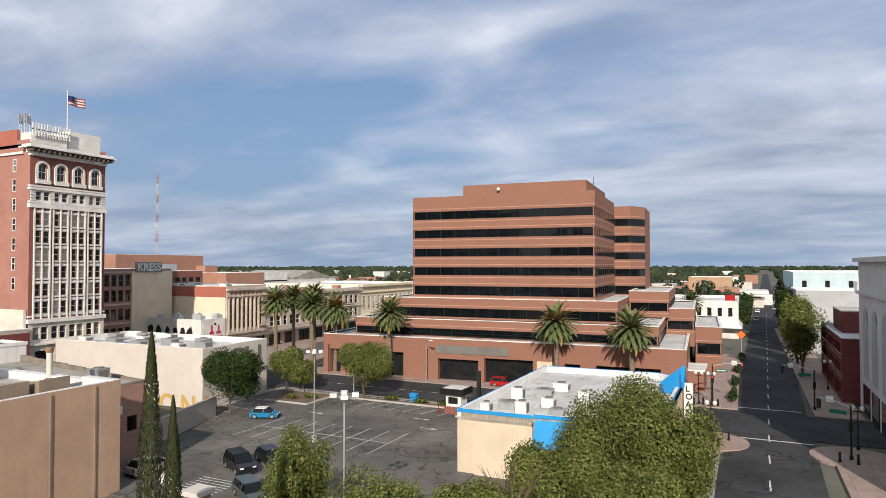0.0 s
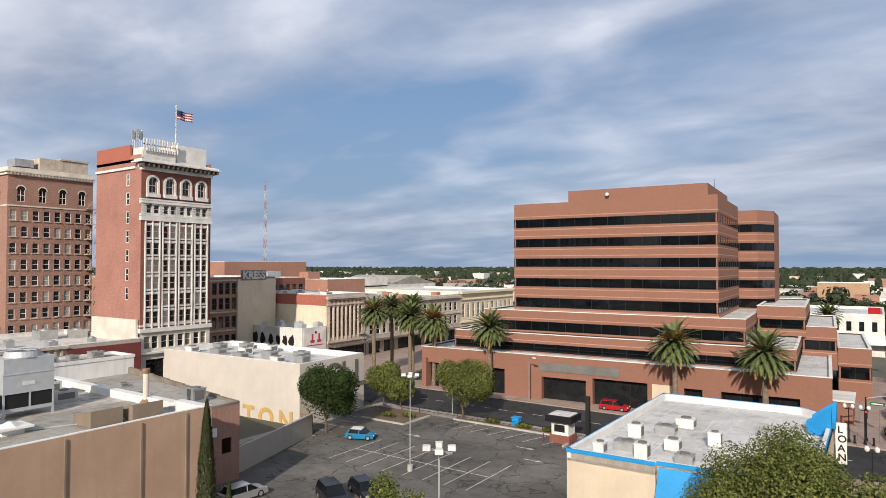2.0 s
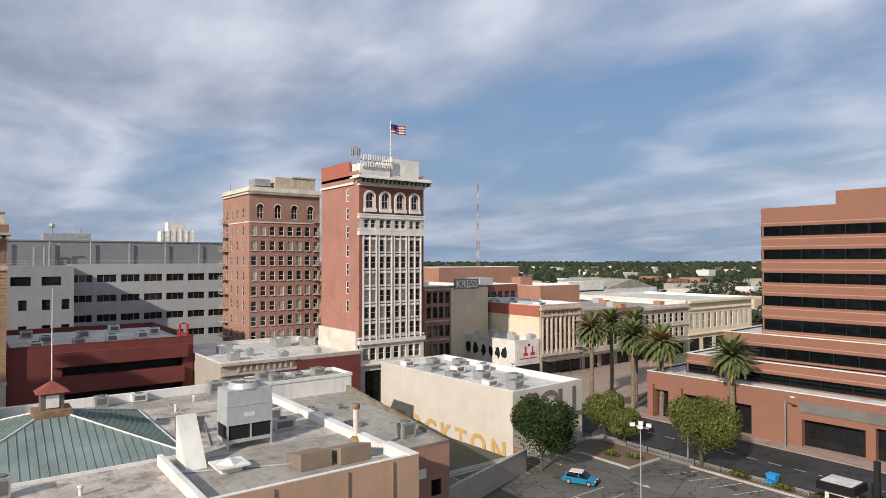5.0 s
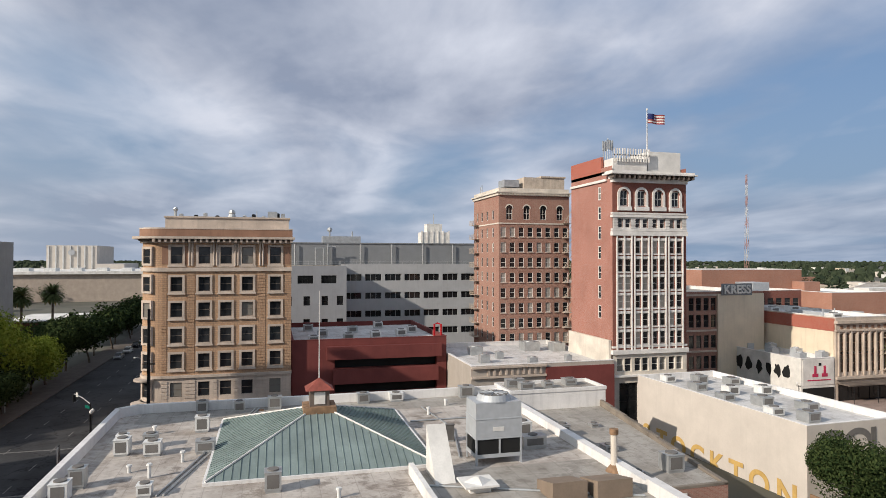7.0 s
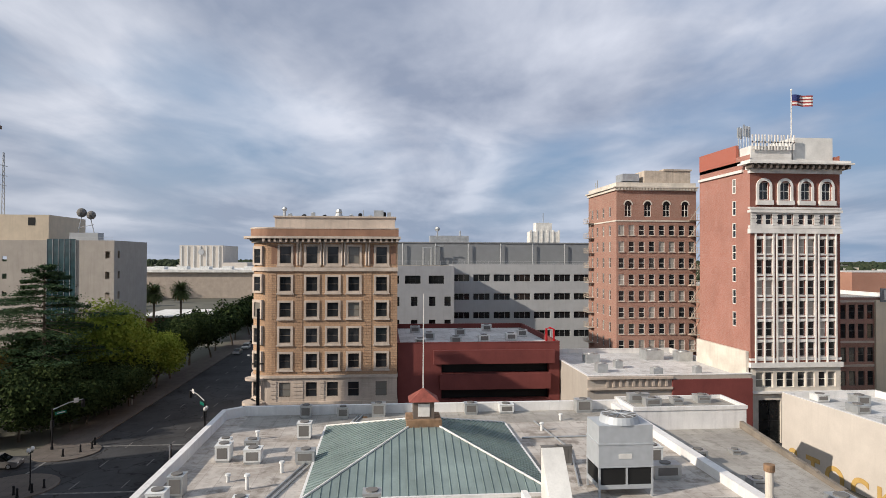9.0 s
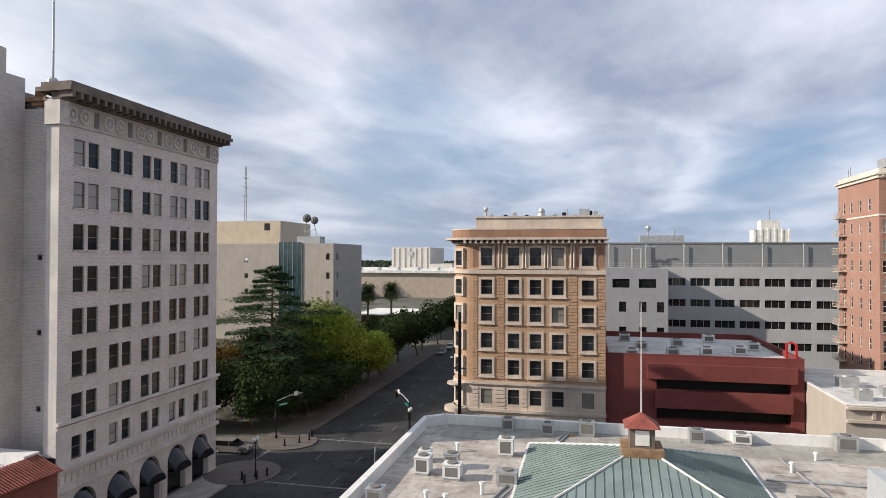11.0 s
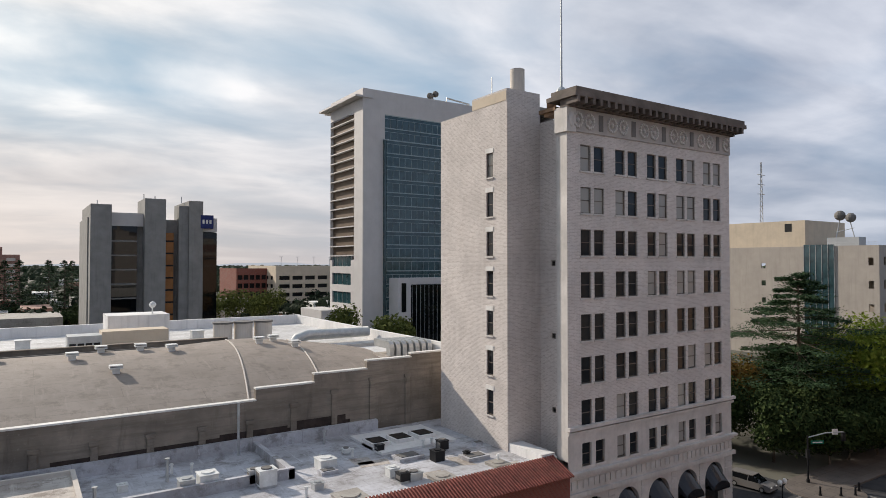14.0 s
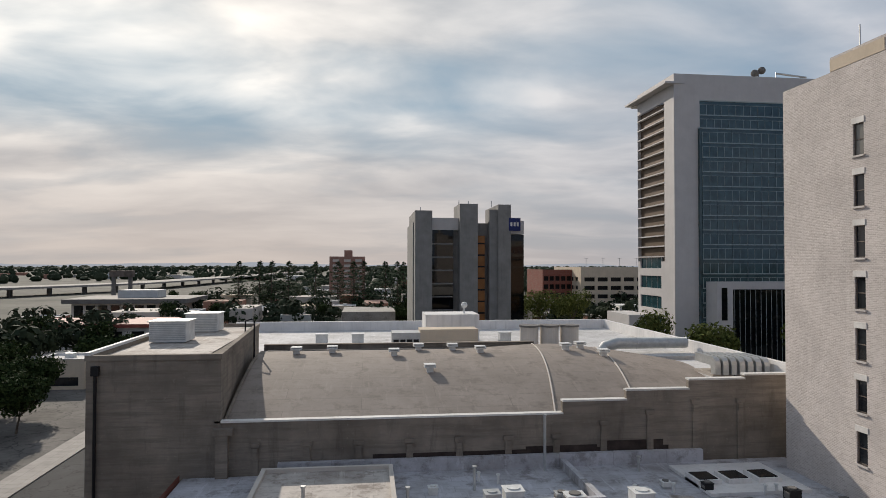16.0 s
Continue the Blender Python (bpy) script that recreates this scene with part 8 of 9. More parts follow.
def tuft(g, x, y, r, h, n):
    """A far tree as a loose crown of leaf sprays on a stem."""
    g.tube([(x, y, -0.1), (x, y, h * 0.6)], 0.25, 4)
    lobes = [(rnd.uniform(-0.45, 0.45) * r, rnd.uniform(-0.45, 0.45) * r, h * rnd.uniform(0.4, 0.75)) for q in range(4)]
    for q in range(n):
        c = rnd.choice(lobes)
        v = Vector((rnd.gauss(0, 1), rnd.gauss(0, 1), rnd.gauss(0, 1))).normalized()
        p = Vector((x + c[0] + v.x * r * 0.55, y + c[1] + v.y * r * 0.55, c[2] + v.z * h * 0.26))
        s = rnd.uniform(0.5, 1.1) * r * 0.2
        a = v.orthogonal().normalized() * s
        b = v.cross(a) * 0.7
        g.poly((p - a, p - b, p + a, p + b))


def keep_clear(x, y):
    return (-235 < x < 45 and -250 < y < 245) or (-14 < x - 0.026 * (y - 115) < 16 and y > 0) or (-700 < x < -230 and -115 < y < 60) or (-40 < y + 18 < 40 and x < 0 and x > -700) or (x > 60 and -980 < y < -250 and x < 420)


g = Geo()
made = 0
while made < 11500:
    a, d = rnd.uniform(0, 6.283), 180 * math.exp(rnd.uniform(0, 2.75))
    x, y = -60 + d * math.cos(a), 20 + d * math.sin(a)
    if keep_clear(x, y):
        continue
    r = rnd.uniform(3, 6.5) * (1 + d / 3600)
    h = rnd.uniform(5, 12) * (1 + d / 6000)
    if d < 620:
        tuft(g, x, y, r, h, 130 if d < 380 else 70)
    else:
        clump(g, x, y, 0, r, h)
    made += 1
for k in range(4200):
    a, d = rnd.uniform(0, 6.283), rnd.uniform(2300, 4300)
    clump(g, -60 + d * math.cos(a), 20 + d * math.sin(a), -1, rnd.uniform(9, 20), rnd.uniform(7, 15))
whole("far_trees", g, "farwood", "dark green trees scattered over the far town", "trees", kind="stuff")
walls = {m_: Geo() for m_ in ("coping", "beige", "sand", "lightgrey", "palered", "greyroof")}
for k in range(1700):
    a, d = rnd.uniform(0, 6.283), 230 * math.exp(rnd.uniform(0, 2.0))
    x, y = -60 + d * math.cos(a), 20 + d * math.sin(a)
    if keep_clear(x, y):
        continue
    w, l, h = rnd.uniform(8, 26), rnd.uniform(8, 30), rnd.choice((3.6, 4, 5, 6, 7.5, 9))
    mm = rnd.choice(tuple(walls))
    walls[mm].box(x, y, -0.1, x + w, y + l, h)
    if h < 5:
        walls["greyroof"].prism([(x - 0.5, y - 0.5), (x + w + 0.5, y - 0.5), (x + w + 0.5, y + l + 0.5), (x - 0.5, y + l + 0.5)], h, h + 0.3)
for mm, g in walls.items():
    whole("far_houses", g, mm, "small low houses and sheds of the far town", "houses", kind="stuff")
# distant hills; their material glows to stand for aerial haze
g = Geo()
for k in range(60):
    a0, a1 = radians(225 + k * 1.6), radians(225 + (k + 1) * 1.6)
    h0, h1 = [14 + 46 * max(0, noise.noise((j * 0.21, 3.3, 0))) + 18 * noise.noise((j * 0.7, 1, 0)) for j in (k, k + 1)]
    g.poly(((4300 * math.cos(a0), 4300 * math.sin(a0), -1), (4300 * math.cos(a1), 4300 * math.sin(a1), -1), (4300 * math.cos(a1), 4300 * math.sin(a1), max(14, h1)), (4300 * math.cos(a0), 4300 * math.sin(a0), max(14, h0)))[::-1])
whole("backdrop", g, "hills", "distant hills on the horizon with a pale blue haze glow", "hills", kind="structure")
# radio mast, water tank tower, lattice
t = thing("radio_mast", "tall thin faded red and grey lattice radio mast", "mast", -232, 197.4)
for k in range(14):
    z0, z1 = 4.3 * k, 4.3 * k + 4.3
    w = 0.85 - 0.045 * k
    g = Geo()
    for sx, sy in ((-1, -1), (1, -1), (1, 1), (-1, 1)):
        g.tube([(-232 + sx * w, 197.4 + sy * w, z0), (-232 + sx * (w - 0.06), 197.4 + sy * (w - 0.06), z1)], 0.08, 4)
    for sx in (-1, 1):
        g.tube([(-232 - w, 197.4 + sx * w, z0), (-232 + w, 197.4 + sx * w, z1)], 0.05, 4).tube([(-232 + sx * w, 197.4 - w, z0), (-232 + sx * w, 197.4 + w, z1)], 0.08, 4)
    part("mast_section", g, "mastred" if k % 2 else "mastgrey", t)
t = thing("tower_crown", "distant white stepped tower crown with aerials", "tower", -490, 133)
part("shaft", Geo().box(-500, 122.5, 0, -488, 144, 46), "coping", t)
part("upper_stage", Geo().box(-498, 127, 46, -489, 139, 52.5), "coping", t)
for k in range(6):
    part("fin", Geo().box(-488.9, 122.5 + k * 4.2, 38, -487.6, 123.6 + k * 4.2, 47), "whitetrim", t)
for k in range(5):
    part("slot", Geo().box(-488.0, 124.4 + k * 4.2, 34, -487.9, 126 + k * 4.2, 37.5), "ink", t)
part("aerial", Geo().tube([(-492, 133, 52), (-492, 133, 60)], 0.3).tube([(-492, 130, 49), (-492, 130, 54)], 0.2).tube([(-492, 137, 49), (-492, 137, 53)], 0.2), "metal", t)
# civic auditorium and tall blank block beyond the park
t = thing("brick_auditorium", "long low tan brick hall with white roof edge", "hall", -470, -90)
part("wall", Geo().box(-560, -175, 0, -440, -25, 16.5), "hall", t)
part("roof_edge", Geo().box(-562, -177, 16.5, -438, -23, 18.2), "coping", t)
for k in range(9):
    part("roof_vent", Geo().box(-452, -160 + k * 14, 18.2, -444, -154 + k * 14, 20.2), "white", t)
t = thing("blank_tower", "pale ribbed blank concrete block", "office building", -540, -115)
part("wall", Geo().box(-570, -140, 0, -520, -108, 35), "beige", t)
for k in range(7):
    part("rib", Geo().box(-520, -139 + k * 4.6, 16, -519.4, -138.2 + k * 4.6, 34.6), "lightgrey", t)
part("round_mark", Geo().tube([(-519.3, -124, 30), (-519.1, -124, 30)], 2.2, 16), "grey", t, "round grey wall sign")
part("low_wing", Geo().box(-570, -108, 0, -520, -90, 22), "beige", t)
t = thing("low_red_store", "low red painted store behind the palms", "store", -262, -60)
part("wall", Geo().box(-285, -72, 0, -256, -40, 5), "maroon", t)
part("roof", Geo().box(-286, -73, 5, -255, -39, 5.4), "coping", t)
# parking structure past the courthouse
t = thing("parking_structure", "long beige multi-storey car park with round openings", "car park", -215, -340)
g = Geo()
hp = [(2 + 7.4 * k, 8 + 7.4 * k, z, z + 2.2) for k in range(14) for z in (3.4, 8.0, 12.6, 17.2)]
facade(g, (-150, -330), WX, 0, 108, 0, 25, hp, 1.0)
facade(g, (-150, -380), EY, 0, 50, 0, 25, [(2 + 7.4 * k, 8 + 7.4 * k, z, z + 2.2) for k in range(6) for z in (3.4, 8.0, 12.6, 17.2)], 1.0)
part("wall", g, "sand", t)
g = Geo()
facade(g, (-133, -345), WX, 0, 17, 0, 23.5, [(0.8 + 3.3 * k, 3.4 + 3.3 * k, z, z + 2.6) for k in range(5) for z in (3.4, 8.0, 12.6, 17.2)], 1.0)
facade(g, (-133, -380), EY, 0, 35, 0, 23.5)
part("brick_bay", g, "redbrick", t, "red-brown brick end bays")
# black boxes put in as the shade of the parking decks
part("dark_inside", Geo().box(-150, -379, 0, -134, -347, 22), "ink", t)
part("dark_inside", Geo().box(-257, -379, 0, -151, -332, 24), "ink", t)
for x in (-198, -232):
    part("stair_tower", Geo().box(x - 8, -332, 0, x + 8, -328, 28), "sand", t)
    # flat black disc: the opening's shade is its colour
    part("round_opening", Geo().tube([(x, -327.9, 21), (x, -327.8, 21)], 4.2, 24), "ink", t)
    part("round_frame", Geo().tube([(x + 4.2 * math.cos(a), -327.8, 21 + 4.2 * math.sin(a)) for a in [6.283 * q / 24 for q in range(25)]], 0.35, 5), "coping", t)
for k in range(10):
    part("lamp_post", Geo().tube([(-160 - 10 * k, -350, 24), (-160 - 10 * k, -350, 30)], 0.12, 5).box(-161 - 10 * k, -350.3, 29.9, -159 - 10 * k, -349.7, 30.1), "metal", t)
# southern town: red-roofed shop, grey office, brown flats, freeway
t = thing("red_roof_shop", "low white shop with dark red roof", "shop", 55, -228)
part("wall", Geo().box(36, -246, 0, 76, -222, 5.2), "coping", t)
part("roof", Geo().prism([(34, -248), (78, -248), (78, -220), (34, -220)], 5.2, 6.4), "tile", t)
for k in range(5):
    part("shop_window", Geo().box(39 + 7 * k, -222.0, 1, 43 + 7 * k, -221.9, 3.8), "dark", t)
t = thing("flat_grey_office", "two-storey office with wide dark roof", "office building", 72, -312)
part("wall", Geo().box(48, -330, 0, 96, -300, 8.5), "beige", t)
part("roof", Geo().box(45, -333, 8.5, 99, -297, 10.5), "inkgrey", t)
part("roof_house", Geo().box(62, -322, 10.5, 80, -310, 14), "lightgrey", t)
for k in range(9):
    part("window_strip", Geo().box(49.5 + 5.2 * k, -300, 1.5, 53.3 + 5.2 * k, -299.9, 7.6), "dark", t)
t = thing("brown_flats", "tall brown brick block of flats", "flats", -20, -402)
part("wall", Geo().box(-34, -416, 0, -12, -400, 31).box(-26, -410, 31, -21, -404, 35), "abrick", t)
for z in range(9):
    for k in range(3):
        part("balcony", Geo().box(-32 + 7 * k, -400, 2 + 3.2 * z, -28 + 7 * k, -399.3, 3.6 + 3.2 * z), "beige", t)
rnd = random.Random(31)
spots = [(24, -150), (40, -172), (18, -192), (52, -146), (62, -196), (-40, -262), (-12, -280), (20, -262), (48, -268), (-48, -300), (-30, -318), (6, -306), (36, -292), (80, -262), (-4, -350), (26, -346), (60, -360), (96, -350), (-58, -360), (12, -404), (50, -412), (90, -400)]
for x, y in spots:
    w, l, h = rnd.uniform(10, 22), rnd.uniform(9, 16), rnd.choice((3.6, 4.2, 4.8, 6.0))
    wall_, roof_ = rnd.choice((("coping", "whiteroof"), ("sand", "whiteroof"), ("beige", "greyroof"), ("palered", "greyroof"), ("lightgrey", "tanroof")))
    t = block("low_shop", "low flat-roofed town shop with pale roof", x, y, x + w, y + l, h, wall_, roof_, 0.4, group="low shops south of the theatre", category="shop")
    part("shop_window", Geo().box(x + 1.2, y + l, 0.8, x + w - 1.2, y + l + 0.05, 2.6), "dark", t)
    part("roof_unit", Geo().box(x + w * 0.4, y + l * 0.4, h, x + w * 0.4 + 1.8, y + l * 0.4 + 1.6, h + 1.1), "white", t)
for k in range(26):
    x, y = spots[k % len(spots)]
    tree("dark green town tree among the low shops", x - 5 - 3 * (k % 2), y - 4 + 6 * (k % 3), rnd.uniform(6, 12), rnd.uniform(6, 10), "leafdark", 66 + k % 3, 1500, 0.36, 0.2, group="town trees", gaps=0.8)
t = thing("freeway", "raised pale concrete freeway with parked-looking traffic", "freeway", 260, -600)
g = Geo()
fw = [(120, -1500), (150, -1000), (190, -640), (300, -420), (520, -250)]
for (xa, ya), (xb, yb) in zip(fw, fw[1:]):
    d = Vector((xb - xa, yb - ya, 0)).normalized()
    n_ = Vector((-d.y, d.x, 0)) * 16
    for z0, z1 in ((6.0, 7.6),):
        g.prism([(xa - n_.x, ya - n_.y), (xb - n_.x, yb - n_.y), (xb + n_.x, yb + n_.y), (xa + n_.x, ya + n_.y)], z0, z1)
part("deck", g, "walk", t)
for k in range(30):
    f = k / 29 * 3.999
    i = int(f)
    p = Vector((*fw[i], 0)).lerp(Vector((*fw[i + 1], 0)), f - i)
    part("pier", Geo().box(p.x - 1.5, p.y - 1.5, 0, p.x + 1.5, p.y + 1.5, 6), "walk", t)
t = thing("sign_tower", "dark four-legged sign tower by the freeway", "tower", 118, -420)
part("leg", Geo().box(112, -421, 0, 114, -419, 18).box(122, -421, 0, 124, -419, 18), "inkgrey", t)
part("head", Geo().box(111, -422, 18, 125, -418, 22), "cornice", t)

# ---- street furniture ----


def lot_lamp(x, y, h, heads):
    t = thing("lot_lamp", "tall pale metal parking lot lamp with four floodlight heads", "lamp post", x, y, group="lot lamps")
    part("pole", Geo().cyl(0, 0, 0, h, 0.065, 0.05, 10), "mastgrey", t, local=True)
    part("base", Geo().cyl(0, 0, 0, 0.7, 0.3, n=14), "kerb", t, local=True)
    part("bracket", Geo().box(-0.9, -0.05, h - 0.15, 0.9, 0.05, h - 0.05), "metal", t, local=True)
    for k in range(heads):
        a = 6.283 * k / heads + 0.6
        c, s = math.cos(a), math.sin(a)
        part("floodlight", Geo().prism([(0.5 * c - 0.18 * s, 0.5 * s + 0.18 * c), (0.5 * c + 0.18 * s, 0.5 * s - 0.18 * c), (0.95 * c + 0.24 * s, 0.95 * s - 0.24 * c), (0.95 * c - 0.24 * s, 0.95 * s + 0.24 * c)], h - 0.05, h + 0.22), "whitetrim", t, local=True)


lot_lamp(-47.3, 61.7, 10.4, 4)
lot_lamp(-25.8, 36.1, 11.9, 4)


def street_lamp(x, y, z=0.15, h=4.4):
    t = thing("street_lamp", "black twin-globe street lamp", "street lamp", x, y, z, group="twin-globe street lamps")
    part("post", Geo().cyl(0, 0, 0, 0.5, 0.2, 0.14, 10).cyl(0, 0, 0.5, h, 0.08, 0.06, 8).box(-0.45, -0.04, h - 0.25, 0.45, 0.04, h - 0.15), "blackmetal", t, local=True)
    for s in (-1, 1):
        part("globe", Geo().ball(s * 0.42, 0, h + 0.15, 0.24, 0.24, 0.3, 10), "coping", t, local=True, smooth=True)


for x, y in ((-5.4, 80.3), (-6.3, 101.5), (-8.0, 101.6), (10.4, 122), (-97.8, -25.6), (-116.5, -11.4), (9.4, 84), (-107, 101.5)):
    street_lamp(x, y)


def signal(x, y, rz, arm=5.0, h=5.6, sign=""):
    t = thing("traffic_signal", "black traffic signal mast with arm and green street sign", "traffic light", x, y, 0.15, rz, group="traffic signals")
    part("mast", Geo().cyl(0, 0, 0, h, 0.11, 0.09, 8).cyl(0, 0, 0, 0.4, 0.2, n=10), "blackmetal", t, local=True)
    part("arm", Geo().tube([(0, 0, h - 0.2), (arm * 0.5, 0, h + 0.3), (arm, 0, h + 0.4)], 0.07, 6), "metal", t, local=True)
    for px in (arm, 0.0):
        hd = part("signal_head", Geo().box(px - 0.18, -0.18, (h if px else h - 2) - 0.7, px + 0.18, 0.18, (h if px else h - 2) + 0.35), "blackmetal", t, local=True)
        for k in range(3):
            part("lens", Geo().tube([(px, -0.18, (h if px else h - 2) - 0.5 + 0.34 * k), (px, -0.24, (h if px else h - 2) - 0.5 + 0.34 * k)], 0.13, 10), "lamp_red" if k == 2 and y > 0 else "ink", hd, local=True)
    part("street_sign", Geo().box(0.4, -0.06, h - 1.0, 2.0, 0.0, h - 0.6), "signgreen", t, local=True)
    part("sign_bar", Geo().box(0.6, -0.075, h - 0.87, 1.8, -0.065, h - 0.73), "coping", t, local=True)
    part("route_sign", Geo().box(arm - 1.4, -0.05, h + 0.1, arm - 0.7, 0.0, h + 0.75), "coping", t, local=True)


signal(-117.4, -11.8, 215, 6.0)
signal(-113.5, -31.0, 150, 4.5)
signal(7.0, 104.5, 180, 4.0)
signal(8.2, 79.6, 160, 3.0)
signal(-6.2, 103.5, 0, 4.0)
for x, y in ((-97.0, -25.0), (-95.6, -25.8), (-96.4, -26.6), (-98.4, -24.4), (-112.0, -26.6), (-113.6, -25.8), (-115.4, -26.2), (-110.2, -28.0), (-4.6, 78.6), (-5.8, 78.2), (-3.6, 82.2), (7.0, 78.2), (8.6, 78.0), (-7.4, 101.4), (-5.4, 101.2), (-8.6, 99.4 + 1.4)):
    whole("bollard", Geo().cyl(x, y, 0.14, 1.0, 0.13, 0.11, 10).ball(x, y, 1.05, 0.15, n=8).cyl(x, y, 0.14, 0.3, 0.18, n=10), "blackmetal", "black cast iron bollard on the corner", "bollard", "corner bollards")
t = thing("banner_sign", "narrow street banner on a post by the roof", "sign", -95.8, -9.6, 0.15)
part("post", Geo().cyl(-95.8, -9.6, 0.15, 5.6, 0.06, n=8), "blackmetal", t)
part("banner", Geo().box(-96.2, -9.7, 3.4, -95.4, -9.62, 5.4), "whitetrim", t)
part("banner_mark", Geo().box(-96.05, -9.6, 3.9, -95.55, -9.58, 4.9), "inkgrey", t)
t = thing("orange_road_sign", "orange diamond road works sign on a stand", "sign", -2.6, 165)
part("post", Geo().box(-2.65, 165, 0.1, -2.55, 165.1, 4.0), "metal", t)
part("board", Geo().poly(((-2.6, 164.9, 3.2), (-1.6, 164.9, 4.2), (-2.6, 164.9, 5.2), (-3.6, 164.9, 4.2))).poly(((-3.6, 164.95, 4.2), (-2.6, 164.95, 5.2), (-1.6, 164.95, 4.2), (-2.6, 164.95, 3.2))), "orange", t)
for k, y in enumerate((104, 116, 132, 150)):
    whole("planter_hedge", leaf_crown(70 + k, 0.7, 4.0, 0.7, 700, 0.16, "leafdark", 0.9), "leafdark", "low clipped kerbside hedge", "hedge", "kerbside hedges").location = (cross_x(y) - 4.9, y + 4, 0.7)
# booth
t = thing("ticket_booth", "small brick and white ticket booth with dark roof", "booth", -38.2, 82.2)
part("base", Geo().box(-39.6, 80.9, 0, -36.9, 83.4, 1.0), "redbrick", t)
part("booth_wall", Geo().box(-39.4, 81.1, 1.0, -37.1, 83.2, 2.7), "coping", t)
part("window", Geo().box(-39.0, 81.06, 1.4, -37.6, 81.1, 2.3), "dark", t)
part("roof", Geo().prism([(-40.0, 80.5), (-36.5, 80.5), (-36.5, 83.8), (-40.0, 83.8)], 2.7, 3.5), "blackmetal", t)
part("roof_top", Geo().box(-39.7, 80.8, 3.5, -36.8, 83.5, 3.55), "whiteroof", t)
for px, py in ((-40.2, 80.4), (-36.4, 80.4), (-40.2, 83.9)):
    part("guard_post", Geo().cyl(px, py, 0, 1.1, 0.08, n=8), "redpaint", t)
whole("steel_post", Geo().box(-36.4, 85.0, 0.1, -35.9, 85.5, 5.4), "ink", "black square steel sign pylon", "pylon")
whole("litter_bin", Geo().box(-47.2, 85.0, 0.15, -46.2, 85.8, 1.2).box(-47.3, 84.9, 1.2, -46.1, 85.9, 1.35), "blue", "blue newspaper box on the pavement", "box")
for k in range(9):
    x = -66 + 3.4 * k
    t = thing("railing", "low dark metal railing by the planting bed", "railing", x, 84.2, 0.15, group="lot railings")
    part("rail", Geo().box(x, 84.2, 0.95, x + 3.2, 84.25, 1.0).box(x, 84.2, 0.45, x + 3.2, 84.25, 0.5), "blackmetal", t)
    part("post", Geo().box(x, 84.18, 0.1, x + 0.06, 84.27, 1.0), "blackmetal", t)
for x, y in ((-50, 84.3), (-45, 84.25), (-41, 84.3), (-62, 80.5), (-64.5, 79.0)):
    o = whole("shrub", leaf_crown(80, 1.1, 0.5, 0.4, 400, 0.14, "leaf", 0.8), "leaf", "small green shrub in the planting bed", "shrub", "bed shrubs")
    o.location = (x, y, 0.6)
# single-arm street light near the office
for x, y in ((-52.5, 101.0), (-57.5, 85.6), (-140, -30.5), (-150, -10.8)):
    t = thing("road_light", "slim grey road light with curved arm", "street lamp", x, y, 0.15, group="road lights")
    part("pole", Geo().tube([(0, 0, -0.1), (0, 0, 6.4), (0.2, -0.2, 7.0), (1.2, -1.0, 7.3)], 0.09, 7, 0.06), "metal", t, local=True)
    part("lantern", Geo().ball(1.5, -1.2, 7.28, 0.4, 0.25, 0.14, 10), "white", t, local=True)

# ---- cars ----


